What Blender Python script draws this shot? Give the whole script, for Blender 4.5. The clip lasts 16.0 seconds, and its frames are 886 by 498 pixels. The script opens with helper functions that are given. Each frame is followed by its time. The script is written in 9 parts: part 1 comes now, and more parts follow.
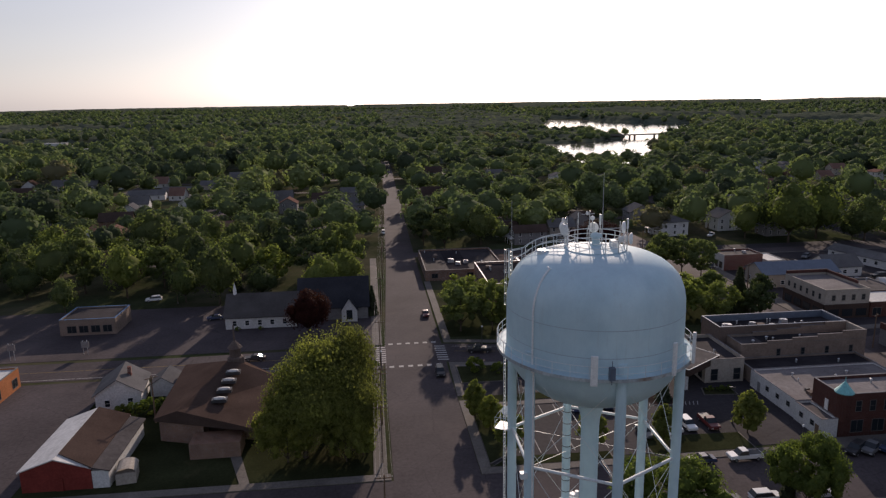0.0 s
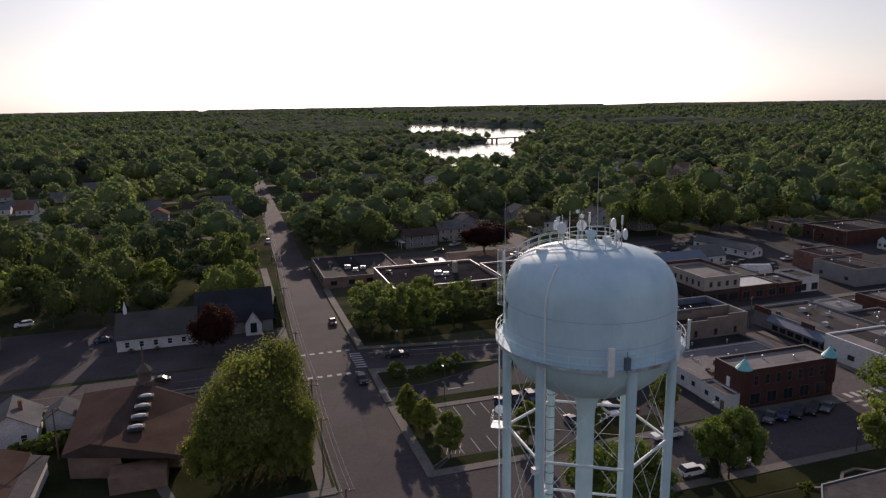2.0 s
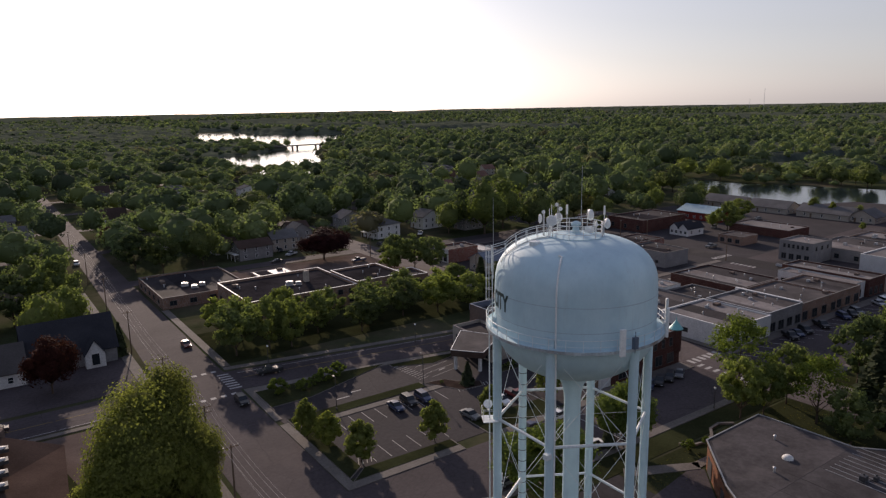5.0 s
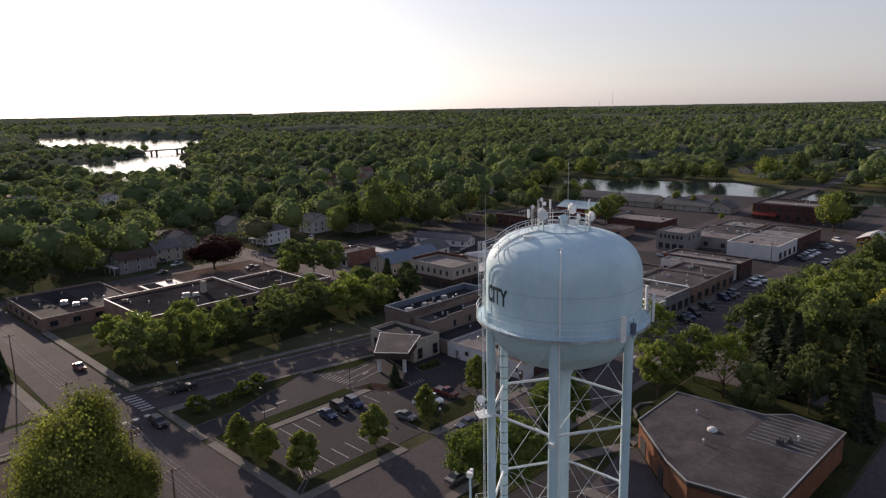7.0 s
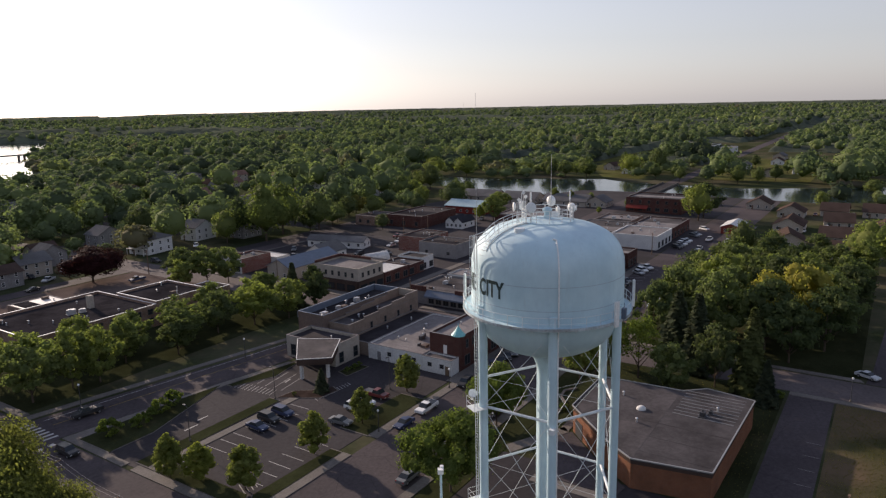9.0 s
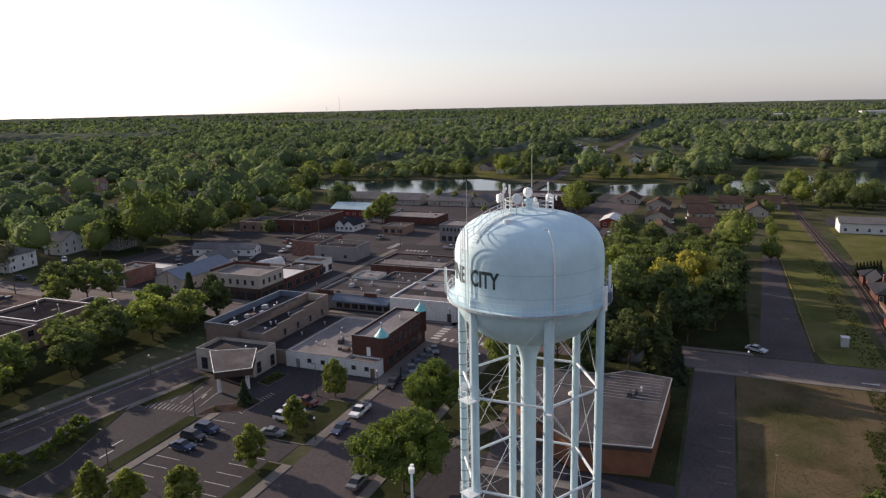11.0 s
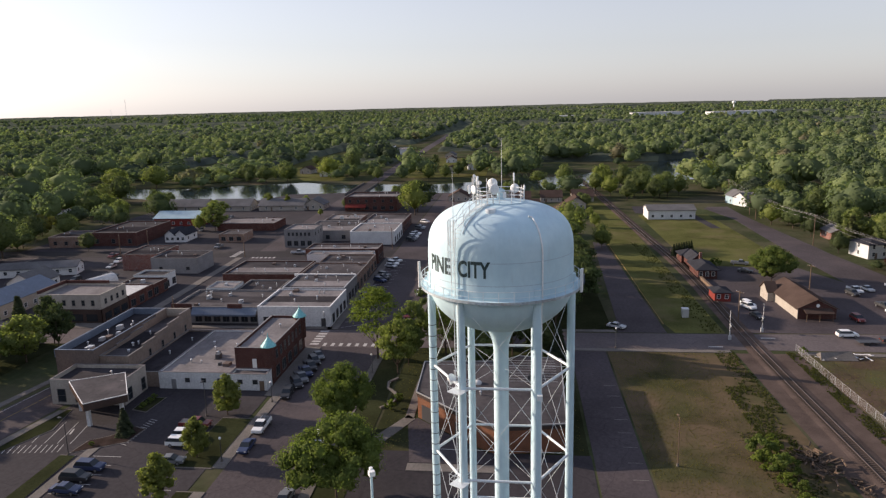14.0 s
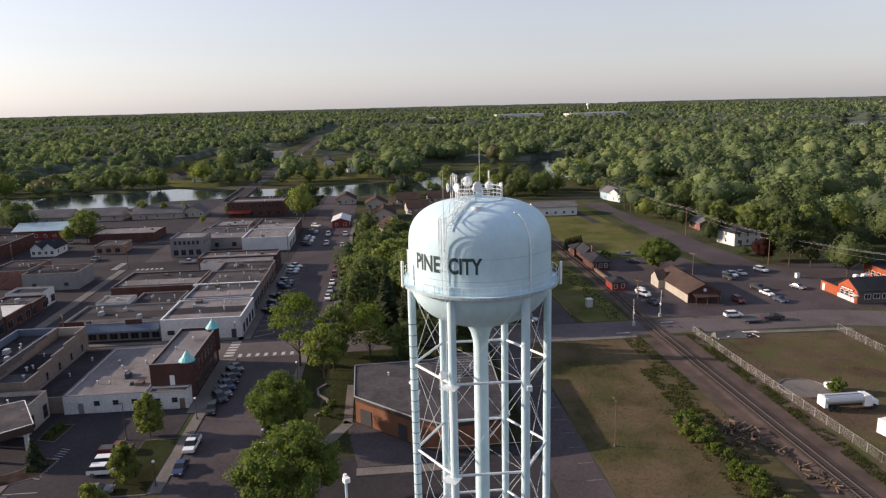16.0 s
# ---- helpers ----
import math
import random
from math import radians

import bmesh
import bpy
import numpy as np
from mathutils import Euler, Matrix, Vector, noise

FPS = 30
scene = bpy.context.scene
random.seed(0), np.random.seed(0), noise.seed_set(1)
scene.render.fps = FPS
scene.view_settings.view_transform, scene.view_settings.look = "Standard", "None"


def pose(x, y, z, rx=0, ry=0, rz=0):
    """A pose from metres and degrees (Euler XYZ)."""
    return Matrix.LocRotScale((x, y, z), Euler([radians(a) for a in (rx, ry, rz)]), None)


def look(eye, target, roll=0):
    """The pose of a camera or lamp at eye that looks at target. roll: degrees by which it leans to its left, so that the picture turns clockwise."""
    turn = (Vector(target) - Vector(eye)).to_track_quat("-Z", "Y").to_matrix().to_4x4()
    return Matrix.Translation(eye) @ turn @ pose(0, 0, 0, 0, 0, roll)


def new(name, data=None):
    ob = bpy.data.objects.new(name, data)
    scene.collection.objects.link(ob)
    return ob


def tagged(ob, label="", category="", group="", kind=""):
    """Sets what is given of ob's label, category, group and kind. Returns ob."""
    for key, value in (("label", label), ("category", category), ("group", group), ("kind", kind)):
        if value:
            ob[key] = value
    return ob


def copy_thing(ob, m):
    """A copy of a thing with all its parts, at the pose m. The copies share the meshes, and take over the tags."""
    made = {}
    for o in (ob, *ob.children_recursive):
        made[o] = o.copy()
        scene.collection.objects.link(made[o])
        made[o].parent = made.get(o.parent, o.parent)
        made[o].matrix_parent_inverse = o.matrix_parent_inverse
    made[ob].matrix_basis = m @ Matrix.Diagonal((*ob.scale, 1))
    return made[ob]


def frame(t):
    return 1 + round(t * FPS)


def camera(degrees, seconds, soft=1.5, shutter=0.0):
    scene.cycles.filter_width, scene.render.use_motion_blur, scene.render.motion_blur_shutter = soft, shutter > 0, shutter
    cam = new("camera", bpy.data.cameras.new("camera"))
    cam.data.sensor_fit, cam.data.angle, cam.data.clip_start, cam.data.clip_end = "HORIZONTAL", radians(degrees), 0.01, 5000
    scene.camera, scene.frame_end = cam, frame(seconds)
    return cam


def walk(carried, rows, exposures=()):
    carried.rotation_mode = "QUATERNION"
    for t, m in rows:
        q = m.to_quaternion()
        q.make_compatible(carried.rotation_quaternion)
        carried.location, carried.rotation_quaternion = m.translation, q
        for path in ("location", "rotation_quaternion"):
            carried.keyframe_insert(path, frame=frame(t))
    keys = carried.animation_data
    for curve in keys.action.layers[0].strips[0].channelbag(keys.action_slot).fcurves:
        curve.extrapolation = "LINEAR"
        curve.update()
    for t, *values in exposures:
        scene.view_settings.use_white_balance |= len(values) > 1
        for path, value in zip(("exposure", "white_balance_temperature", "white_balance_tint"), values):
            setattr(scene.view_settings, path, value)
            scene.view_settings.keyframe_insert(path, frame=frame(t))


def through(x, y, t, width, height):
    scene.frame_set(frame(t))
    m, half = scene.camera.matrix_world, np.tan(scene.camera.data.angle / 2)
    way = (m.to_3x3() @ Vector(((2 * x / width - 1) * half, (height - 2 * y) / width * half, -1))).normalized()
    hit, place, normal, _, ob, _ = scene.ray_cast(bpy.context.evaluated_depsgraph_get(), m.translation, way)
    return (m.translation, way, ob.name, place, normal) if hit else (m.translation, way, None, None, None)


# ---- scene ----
cam = camera(65.04, 16.0, 1.3)
METRES, EYE, TILT, LEAN, TURN = 88.0, 58.0, 0.0, 0.0, -6.4
ROWS = [
    (0.0, 0.0000, 0.0000, 0.0159, 0.15, -12.13, 0.88),
    (0.5, -0.0340, 0.0015, 0.0161, -2.76, -12.10, 0.87),
    (1.0, -0.0673, 0.0043, 0.0157, -5.63, -12.02, 0.87),
    (1.5, -0.1003, 0.0097, 0.0160, -8.51, -11.98, 0.88),
    (2.0, -0.1331, 0.0161, 0.0154, -11.35, -11.91, 0.88),
    (2.5, -0.1655, 0.0246, 0.0141, -14.21, -11.81, 0.87),
    (3.0, -0.1971, 0.0341, 0.0138, -17.02, -11.79, 0.91),
    (3.5, -0.2283, 0.0452, 0.0123, -19.87, -11.72, 0.92),
    (4.0, -0.2591, 0.0581, 0.0109, -22.73, -11.67, 0.93),
    (6.5, -0.4001, 0.1423, 0.0080, -36.76, -11.65, 1.12),
    (7.0, -0.4253, 0.1633, 0.0068, -39.50, -11.65, 1.13),
    (7.5, -0.4491, 0.1853, 0.0059, -42.25, -11.66, 1.15),
    (8.0, -0.4720, 0.2076, 0.0054, -44.99, -11.68, 1.17),
    (8.5, -0.4945, 0.2313, 0.0041, -47.75, -11.72, 1.18),
    (9.0, -0.5152, 0.2561, 0.0022, -50.50, -11.73, 1.21),
    (11.5, -0.6009, 0.3936, -0.0074, -64.26, -11.68, 1.34),
    (12.0, -0.6134, 0.4213, -0.0084, -66.81, -11.69, 1.37),
    (12.5, -0.6255, 0.4512, -0.0102, -69.53, -11.71, 1.37),
    (13.0, -0.6362, 0.4814, -0.0113, -72.25, -11.73, 1.38),
    (13.5, -0.6452, 0.5124, -0.0126, -74.97, -11.75, 1.36),
    (14.0, -0.6532, 0.5439, -0.0135, -77.71, -11.79, 1.38),
    (14.5, -0.6603, 0.5756, -0.0149, -80.46, -11.79, 1.37),
    (15.0, -0.6656, 0.6078, -0.0153, -83.22, -11.80, 1.37),
    (15.5, -0.6701, 0.6403, -0.0153, -85.95, -11.81, 1.38),
    (16.0, -0.6734, 0.6727, -0.0140, -88.65, -11.86, 1.39),
]
EXPO = [(0.0, -0.22, 6400, 18), (4.0, -0.2, 6450, 18), (6.5, 0.03, 6500, 16), (7.4, 0.18, 6500, 17), (8.0, 0.42, 6500, 23), (8.5, 0.36, 6500, 21), (9.0, 0.26, 6500, 15), (11.5, 0.52, 6500, 14), (12.5, 0.55, 6500, 14), (16.0, 0.55, 6500, 14)]
walk(cam, [(t, pose(0, 0, EYE, TILT, LEAN, TURN) @ pose(METRES * x, METRES * y, METRES * z, 90 + pitch, roll, yaw)) for t, x, y, z, yaw, pitch, roll in ROWS], EXPO)

# ---- sky and sun: low sun, hazy evening ----
SUN_AZ, SUN_EL = 14.5, 17.0   # degrees from +y towards +x, and above the horizon
world = bpy.data.worlds.new("world")
scene.world = world
world.use_nodes = True
wn = world.node_tree
sky = wn.nodes.new("ShaderNodeTexSky")
sky.sky_type = "NISHITA"
sky.sun_disc = False
sky.sun_elevation = radians(SUN_EL)
sky.sun_rotation = radians(SUN_AZ)
sky.air_density, sky.dust_density, sky.ozone_density = 1.0, 1.2, 3.0
# pale haze, thickest at the horizon and thinning upwards
wtc = wn.nodes.new("ShaderNodeTexCoord")
wsep = wn.nodes.new("ShaderNodeSeparateXYZ")
wn.links.new(wtc.outputs["Generated"], wsep.inputs[0])
wabs = wn.nodes.new("ShaderNodeMath")
wabs.operation = "ABSOLUTE"
wn.links.new(wsep.outputs[2], wabs.inputs[0])
wmul = wn.nodes.new("ShaderNodeMath")
wmul.operation = "MULTIPLY"
wmul.inputs[1].default_value = -3.0
wn.links.new(wabs.outputs[0], wmul.inputs[0])
wexp = wn.nodes.new("ShaderNodeMath")
wexp.operation = "EXPONENT"
wn.links.new(wmul.outputs[0], wexp.inputs[0])
haze = wn.nodes.new("ShaderNodeVectorMath")
haze.operation = "SCALE"
haze.inputs[0].default_value = (0.985, 0.95, 0.985)
wdot = wn.nodes.new("ShaderNodeVectorMath")
wdot.operation = "DOT_PRODUCT"
wn.links.new(wtc.outputs["Generated"], wdot.inputs[0])
wdot.inputs[1].default_value = (math.sin(radians(SUN_AZ)) * math.cos(radians(SUN_EL)), math.cos(radians(SUN_AZ)) * math.cos(radians(SUN_EL)), math.sin(radians(SUN_EL)))
wfwd = wn.nodes.new("ShaderNodeMapRange")   # haze scatters more light forwards
wfwd.inputs["From Min"].default_value, wfwd.inputs["From Max"].default_value = -0.4, 1.0
wfwd.inputs["To Min"].default_value, wfwd.inputs["To Max"].default_value = 0.8, 1.08
wn.links.new(wdot.outputs["Value"], wfwd.inputs["Value"])
wden = wn.nodes.new("ShaderNodeMath")
wden.operation = "MULTIPLY"
wn.links.new(wexp.outputs[0], wden.inputs[0])
wn.links.new(wfwd.outputs[0], wden.inputs[1])
wn.links.new(wden.outputs[0], haze.inputs[3])
hscale = wn.nodes.new("ShaderNodeVectorMath")
hscale.operation = "SCALE"
hscale.inputs[3].default_value = 3.3
wn.links.new(haze.outputs[0], hscale.inputs[0])
wadd = wn.nodes.new("ShaderNodeVectorMath")
wadd.operation = "ADD"
wsat = wn.nodes.new("ShaderNodeHueSaturation")
wsat.inputs["Saturation"].default_value = 0.5
wn.links.new(sky.outputs[0], wsat.inputs["Color"])
wn.links.new(wsat.outputs[0], wadd.inputs[0])
wn.links.new(hscale.outputs[0], wadd.inputs[1])
# the blue of the upper sky
winv = wn.nodes.new("ShaderNodeMath")
winv.operation = "SUBTRACT"
winv.inputs[0].default_value = 1.0
wn.links.new(wexp.outputs[0], winv.inputs[1])
zen = wn.nodes.new("ShaderNodeVectorMath")
zen.operation = "SCALE"
zen.inputs[0].default_value = (1.2, 1.6, 2.75)
wsq = wn.nodes.new("ShaderNodeMath")
wsq.operation = "MULTIPLY"
wn.links.new(winv.outputs[0], wsq.inputs[0])
wn.links.new(winv.outputs[0], wsq.inputs[1])
wn.links.new(wsq.outputs[0], zen.inputs[3])
wadd2 = wn.nodes.new("ShaderNodeVectorMath")
wadd2.operation = "ADD"
wn.links.new(wadd.outputs[0], wadd2.inputs[0])
wn.links.new(zen.outputs[0], wadd2.inputs[1])
wn.links.new(wadd2.outputs[0], wn.nodes["Background"].inputs[0])
wn.nodes["Background"].inputs[1].default_value = 0.081
sun_data = bpy.data.lights.new("sun", "SUN")
sun_data.energy, sun_data.angle, sun_data.color = 5.0, radians(0.7), (1.0, 0.83, 0.66)
sun = new("sun", sun_data)
_a, _e = radians(SUN_AZ), radians(SUN_EL)
sun_dir = Vector((math.sin(_a) * math.cos(_e), math.cos(_a) * math.cos(_e), math.sin(_e)))
sun.matrix_world = look(sun_dir * 400, (0, 0, 0))
scene.view_settings.exposure = 0.0

# ---- materials ----
def nodes_of(name):
    m = bpy.data.materials.new(name)
    m.use_nodes = True
    return m, m.node_tree, m.node_tree.nodes["Principled BSDF"]


def link(t, a, b):
    t.links.new(a, b)


def mix_node(t, fac, a, b, blend="MIX"):
    n = t.nodes.new("ShaderNodeMix")
    n.data_type, n.blend_type = "RGBA", blend
    for sock, v in ((n.inputs[0], fac), (n.inputs[6], a), (n.inputs[7], b)):
        if hasattr(v, "is_linked"):
            link(t, v, sock)
        elif isinstance(v, (int, float)):
            sock.default_value = v
        else:
            sock.default_value = (*v[:3], 1)
    return n.outputs[2]


def noise_node(t, scale, detail=4.0, rough=0.6, coords="Object", stretch=None):
    tc = t.nodes.new("ShaderNodeTexCoord")
    n = t.nodes.new("ShaderNodeTexNoise")
    n.inputs["Scale"].default_value = scale
    n.inputs["Detail"].default_value = detail
    n.inputs["Roughness"].default_value = rough
    if stretch:
        mp = t.nodes.new("ShaderNodeMapping")
        mp.inputs["Scale"].default_value = stretch
        link(t, tc.outputs[coords], mp.inputs[0])
        link(t, mp.outputs[0], n.inputs["Vector"])
    else:
        link(t, tc.outputs[coords], n.inputs["Vector"])
    return n.outputs[0]


def ramp(t, sock, stops):
    r = t.nodes.new("ShaderNodeValToRGB")
    e = r.color_ramp.elements
    while len(e) < len(stops):
        e.new(0.5)
    for el, (p, c) in zip(e, stops):
        el.position = p
        el.color = (*c, 1) if len(c) == 3 else c
    link(t, sock, r.inputs[0])
    return r.outputs[0]


def bump(t, b, sock, strength=0.3, dist=0.02):
    n = t.nodes.new("ShaderNodeBump")
    n.inputs["Strength"].default_value = strength
    n.inputs["Distance"].default_value = dist
    link(t, sock, n.inputs["Height"])
    link(t, n.outputs[0], b.inputs["Normal"])


def surface(name, col, dark=0.7, light=1.15, big=0.15, small=3.0, rough=0.85, metal=0.0, relief=0.2, tint=None, tint_at=(0.55, 0.75), rand=0.0, cracks=0.0):
    """A surface in one base colour, with patches and grain at two sizes; tint: a second colour in large stains."""
    m, t, b = nodes_of(name)
    lo = tuple(c * dark for c in col)
    hi = tuple(min(1, c * light) for c in col)
    n1, n2 = noise_node(t, big, 5), noise_node(t, small, 6, 0.7)
    c1 = ramp(t, n1, [(0.3, lo), (0.7, hi)])
    c2 = ramp(t, n2, [(0.3, (0.72, 0.72, 0.72)), (0.7, (1.15, 1.15, 1.15))])
    c = mix_node(t, 1.0, c1, c2, "MULTIPLY")
    if tint:
        f = ramp(t, noise_node(t, big * 0.6 + 0.013, 6, 0.65), [(tint_at[0], (0, 0, 0)), (tint_at[1], (1, 1, 1))])
        c = mix_node(t, f, c, tint)
    if cracks:
        tc = t.nodes.new("ShaderNodeTexCoord")
        wob = t.nodes.new("ShaderNodeVectorMath")
        wob.operation = "ADD"
        nz = t.nodes.new("ShaderNodeTexNoise")
        nz.inputs["Scale"].default_value = 0.5
        link(t, tc.outputs["Object"], nz.inputs["Vector"])
        link(t, tc.outputs["Object"], wob.inputs[0])
        link(t, nz.outputs["Color"], wob.inputs[1])
        vo = t.nodes.new("ShaderNodeTexVoronoi")
        vo.feature = "DISTANCE_TO_EDGE"
        vo.inputs["Scale"].default_value = cracks
        link(t, wob.outputs[0], vo.inputs["Vector"])
        c = mix_node(t, 1.0, c, ramp(t, vo.outputs["Distance"], [(0.0, (0.74, 0.74, 0.75)), (0.008, (1, 1, 1))]), "MULTIPLY")
    if rand:
        oi = t.nodes.new("ShaderNodeObjectInfo")
        c = mix_node(t, 1.0, c, ramp(t, oi.outputs["Random"], [(0.0, (1 - rand,) * 3), (1.0, (1 + rand * 0.6,) * 3)]), "MULTIPLY")
    link(t, c, b.inputs["Base Color"])
    b.inputs["Roughness"].default_value = rough
    b.inputs["Metallic"].default_value = metal
    b.inputs["Specular IOR Level"].default_value = 0.0 if rough > 0.94 else 0.08 if metal == 0 and rough > 0.6 else 0.3
    if relief:
        bump(t, b, n2, relief, 0.03)
    return m


def plain(name, col, rough=0.5, metal=0.0, spec=0.5):
    m, t, b = nodes_of(name)
    n = noise_node(t, 6.0, 3)
    link(t, ramp(t, n, [(0.3, tuple(c * 0.85 for c in col)), (0.7, tuple(min(1, c * 1.08) for c in col))]), b.inputs["Base Color"])
    b.inputs["Roughness"].default_value = rough
    b.inputs["Metallic"].default_value = metal
    b.inputs["Specular IOR Level"].default_value = spec
    return m


def leaf(name, a, b2, through=0.45, rand=0.35):
    """Foliage: light and dark leaves by island and by tree, light shining through."""
    m, t, b = nodes_of(name)
    geo = t.nodes.new("ShaderNodeNewGeometry")
    oi = t.nodes.new("ShaderNodeObjectInfo")
    c = ramp(t, geo.outputs["Random Per Island"], [(0.0, tuple(v * 0.78 for v in a)), (0.5, a), (1.0, tuple((u + v) / 2 for u, v in zip(a, b2)))])
    v = ramp(t, oi.outputs["Random"], [(0.0, (1 - rand, 1 - rand, 1 - rand)), (0.5, (1, 1, 0.9)), (1.0, (1 + rand, 1 + rand * 0.8, 0.8))])
    c = mix_node(t, 1.0, c, v, "MULTIPLY")
    n = ramp(t, noise_node(t, 0.25, 3), [(0.3, (0.75, 0.78, 0.8)), (0.7, (1.2, 1.15, 1.0))])
    c = mix_node(t, 1.0, c, n, "MULTIPLY")
    link(t, c, b.inputs["Base Color"])
    b.inputs["Roughness"].default_value = 0.85
    b.inputs["Specular IOR Level"].default_value = 0.05
    tr = t.nodes.new("ShaderNodeBsdfTranslucent")
    link(t, mix_node(t, 1.0, c, (1.1, 1.22, 0.7), "MULTIPLY"), tr.inputs[0])
    ms = t.nodes.new("ShaderNodeMixShader")
    ms.inputs[0].default_value = through
    link(t, b.outputs[0], ms.inputs[1])
    link(t, tr.outputs[0], ms.inputs[2])
    link(t, ms.outputs[0], t.nodes["Material Output"].inputs[0])
    return m


def wood_leaf(name, through=0.42):
    """Foliage of many trees in one mesh: each tree's own green by the number it carries."""
    m, t, b = nodes_of(name)
    at = t.nodes.new("ShaderNodeAttribute")
    at.attribute_name = "tree"
    geo = t.nodes.new("ShaderNodeNewGeometry")
    c = ramp(t, at.outputs["Fac"], [(0.0, (0.072, 0.092, 0.06)), (0.3, (0.118, 0.152, 0.08)), (0.6, (0.17, 0.21, 0.098)), (0.9, (0.23, 0.262, 0.11)), (1.0, (0.172, 0.16, 0.098))])
    c = mix_node(t, 1.0, c, ramp(t, geo.outputs["Random Per Island"], [(0.0, (0.82, 0.83, 0.85)), (1.0, (1.1, 1.1, 1.06))]), "MULTIPLY")
    link(t, c, b.inputs["Base Color"])
    b.inputs["Roughness"].default_value = 0.9
    b.inputs["Specular IOR Level"].default_value = 0.03
    tr = t.nodes.new("ShaderNodeBsdfTranslucent")
    link(t, mix_node(t, 1.0, c, (1.1, 1.22, 0.72), "MULTIPLY"), tr.inputs[0])
    ms = t.nodes.new("ShaderNodeMixShader")
    ms.inputs[0].default_value = through
    link(t, b.outputs[0], ms.inputs[1])
    link(t, tr.outputs[0], ms.inputs[2])
    link(t, ms.outputs[0], t.nodes["Material Output"].inputs[0])
    return m


def woods(name):
    """The closed canopy of far woods: crowns in several greens, patch by patch, with haze greyed into the colours."""
    m, t, b = nodes_of(name)
    tc = t.nodes.new("ShaderNodeTexCoord")
    vo = t.nodes.new("ShaderNodeTexVoronoi")
    vo.inputs["Scale"].default_value = 0.07
    link(t, tc.outputs["Object"], vo.inputs["Vector"])
    sep = t.nodes.new("ShaderNodeSeparateColor")
    link(t, vo.outputs["Color"], sep.inputs[0])
    c = ramp(t, sep.outputs[0], [(0.0, (0.054, 0.063, 0.053)), (0.5, (0.08, 0.092, 0.073)), (1.0, (0.112, 0.124, 0.09))])
    p = ramp(t, noise_node(t, 0.006, 6), [(0.3, (0.7, 0.75, 0.8)), (0.7, (1.25, 1.2, 1.0))])
    c = mix_node(t, 1.0, c, p, "MULTIPLY")
    link(t, c, b.inputs["Base Color"])
    b.inputs["Roughness"].default_value = 0.9
    b.inputs["Specular IOR Level"].default_value = 0.0
    bump(t, b, noise_node(t, 0.5, 5, 0.7), 0.5, 1.0)
    return m


def glass_mat(name, col=(0.02, 0.025, 0.03)):
    m, t, b = nodes_of(name)
    b.inputs["Base Color"].default_value = (*col, 1)
    b.inputs["Roughness"].default_value = 0.22
    b.inputs["Specular IOR Level"].default_value = 0.4
    return m


def water_mat(name):
    m, t, b = nodes_of(name)
    b.inputs["Base Color"].default_value = (0.02, 0.03, 0.035, 1)
    b.inputs["Roughness"].default_value = 0.06
    b.inputs["IOR"].default_value = 1.33
    bump(t, b, noise_node(t, 0.35, 4, 0.6, stretch=(1, 2.5, 1)), 0.25, 0.15)
    return m


def tank_mat(name):
    """White tank paint, chalky, with faint rust and dirt runs."""
    m, t, b = nodes_of(name)
    n1 = noise_node(t, 0.35, 5)
    n2 = noise_node(t, 1.2, 6, 0.7, stretch=(3, 3, 0.25))
    c = ramp(t, n1, [(0.3, (0.475, 0.638, 0.7)), (0.7, (0.578, 0.724, 0.772))])
    blot = ramp(t, noise_node(t, 0.16, 6, 0.7, stretch=(1, 1, 0.6)), [(0.35, (0.86, 0.87, 0.88)), (0.65, (1.08, 1.07, 1.05))])
    c = mix_node(t, 1.0, c, blot, "MULTIPLY")
    c = mix_node(t, ramp(t, n2, [(0.55, (0, 0, 0)), (0.85, (0.45, 0.45, 0.45))]), c, (0.42, 0.47, 0.48))
    link(t, c, b.inputs["Base Color"])
    b.inputs["Roughness"].default_value = 0.62
    b.inputs["Specular IOR Level"].default_value = 0.12
    bump(t, b, n1, 0.05, 0.05)
    return m


def brick_mat(name, a, b2, mortar=(0.32, 0.3, 0.28)):
    m, t, b = nodes_of(name)
    tc = t.nodes.new("ShaderNodeTexCoord")
    sx = t.nodes.new("ShaderNodeSeparateXYZ")
    link(t, tc.outputs["Object"], sx.inputs[0])
    ad = t.nodes.new("ShaderNodeMath")
    link(t, sx.outputs[0], ad.inputs[0]); link(t, sx.outputs[1], ad.inputs[1])
    cx = t.nodes.new("ShaderNodeCombineXYZ")
    link(t, ad.outputs[0], cx.inputs[0]); link(t, sx.outputs[2], cx.inputs[1])
    br = t.nodes.new("ShaderNodeTexBrick")
    br.inputs["Scale"].default_value = 4.0
    br.inputs["Color1"].default_value = (*a, 1)
    br.inputs["Color2"].default_value = (*b2, 1)
    br.inputs["Mortar"].default_value = (*mortar, 1)
    br.inputs["Mortar Size"].default_value = 0.02
    link(t, cx.outputs[0], br.inputs["Vector"])
    n = ramp(t, noise_node(t, 0.4, 5), [(0.3, (0.75, 0.75, 0.75)), (0.7, (1.15, 1.15, 1.15))])
    link(t, mix_node(t, 1.0, br.outputs[0], n, "MULTIPLY"), b.inputs["Base Color"])
    b.inputs["Roughness"].default_value = 0.9
    b.inputs["Specular IOR Level"].default_value = 0.1
    bump(t, b, br.outputs[1], 0.3, 0.01)
    return m


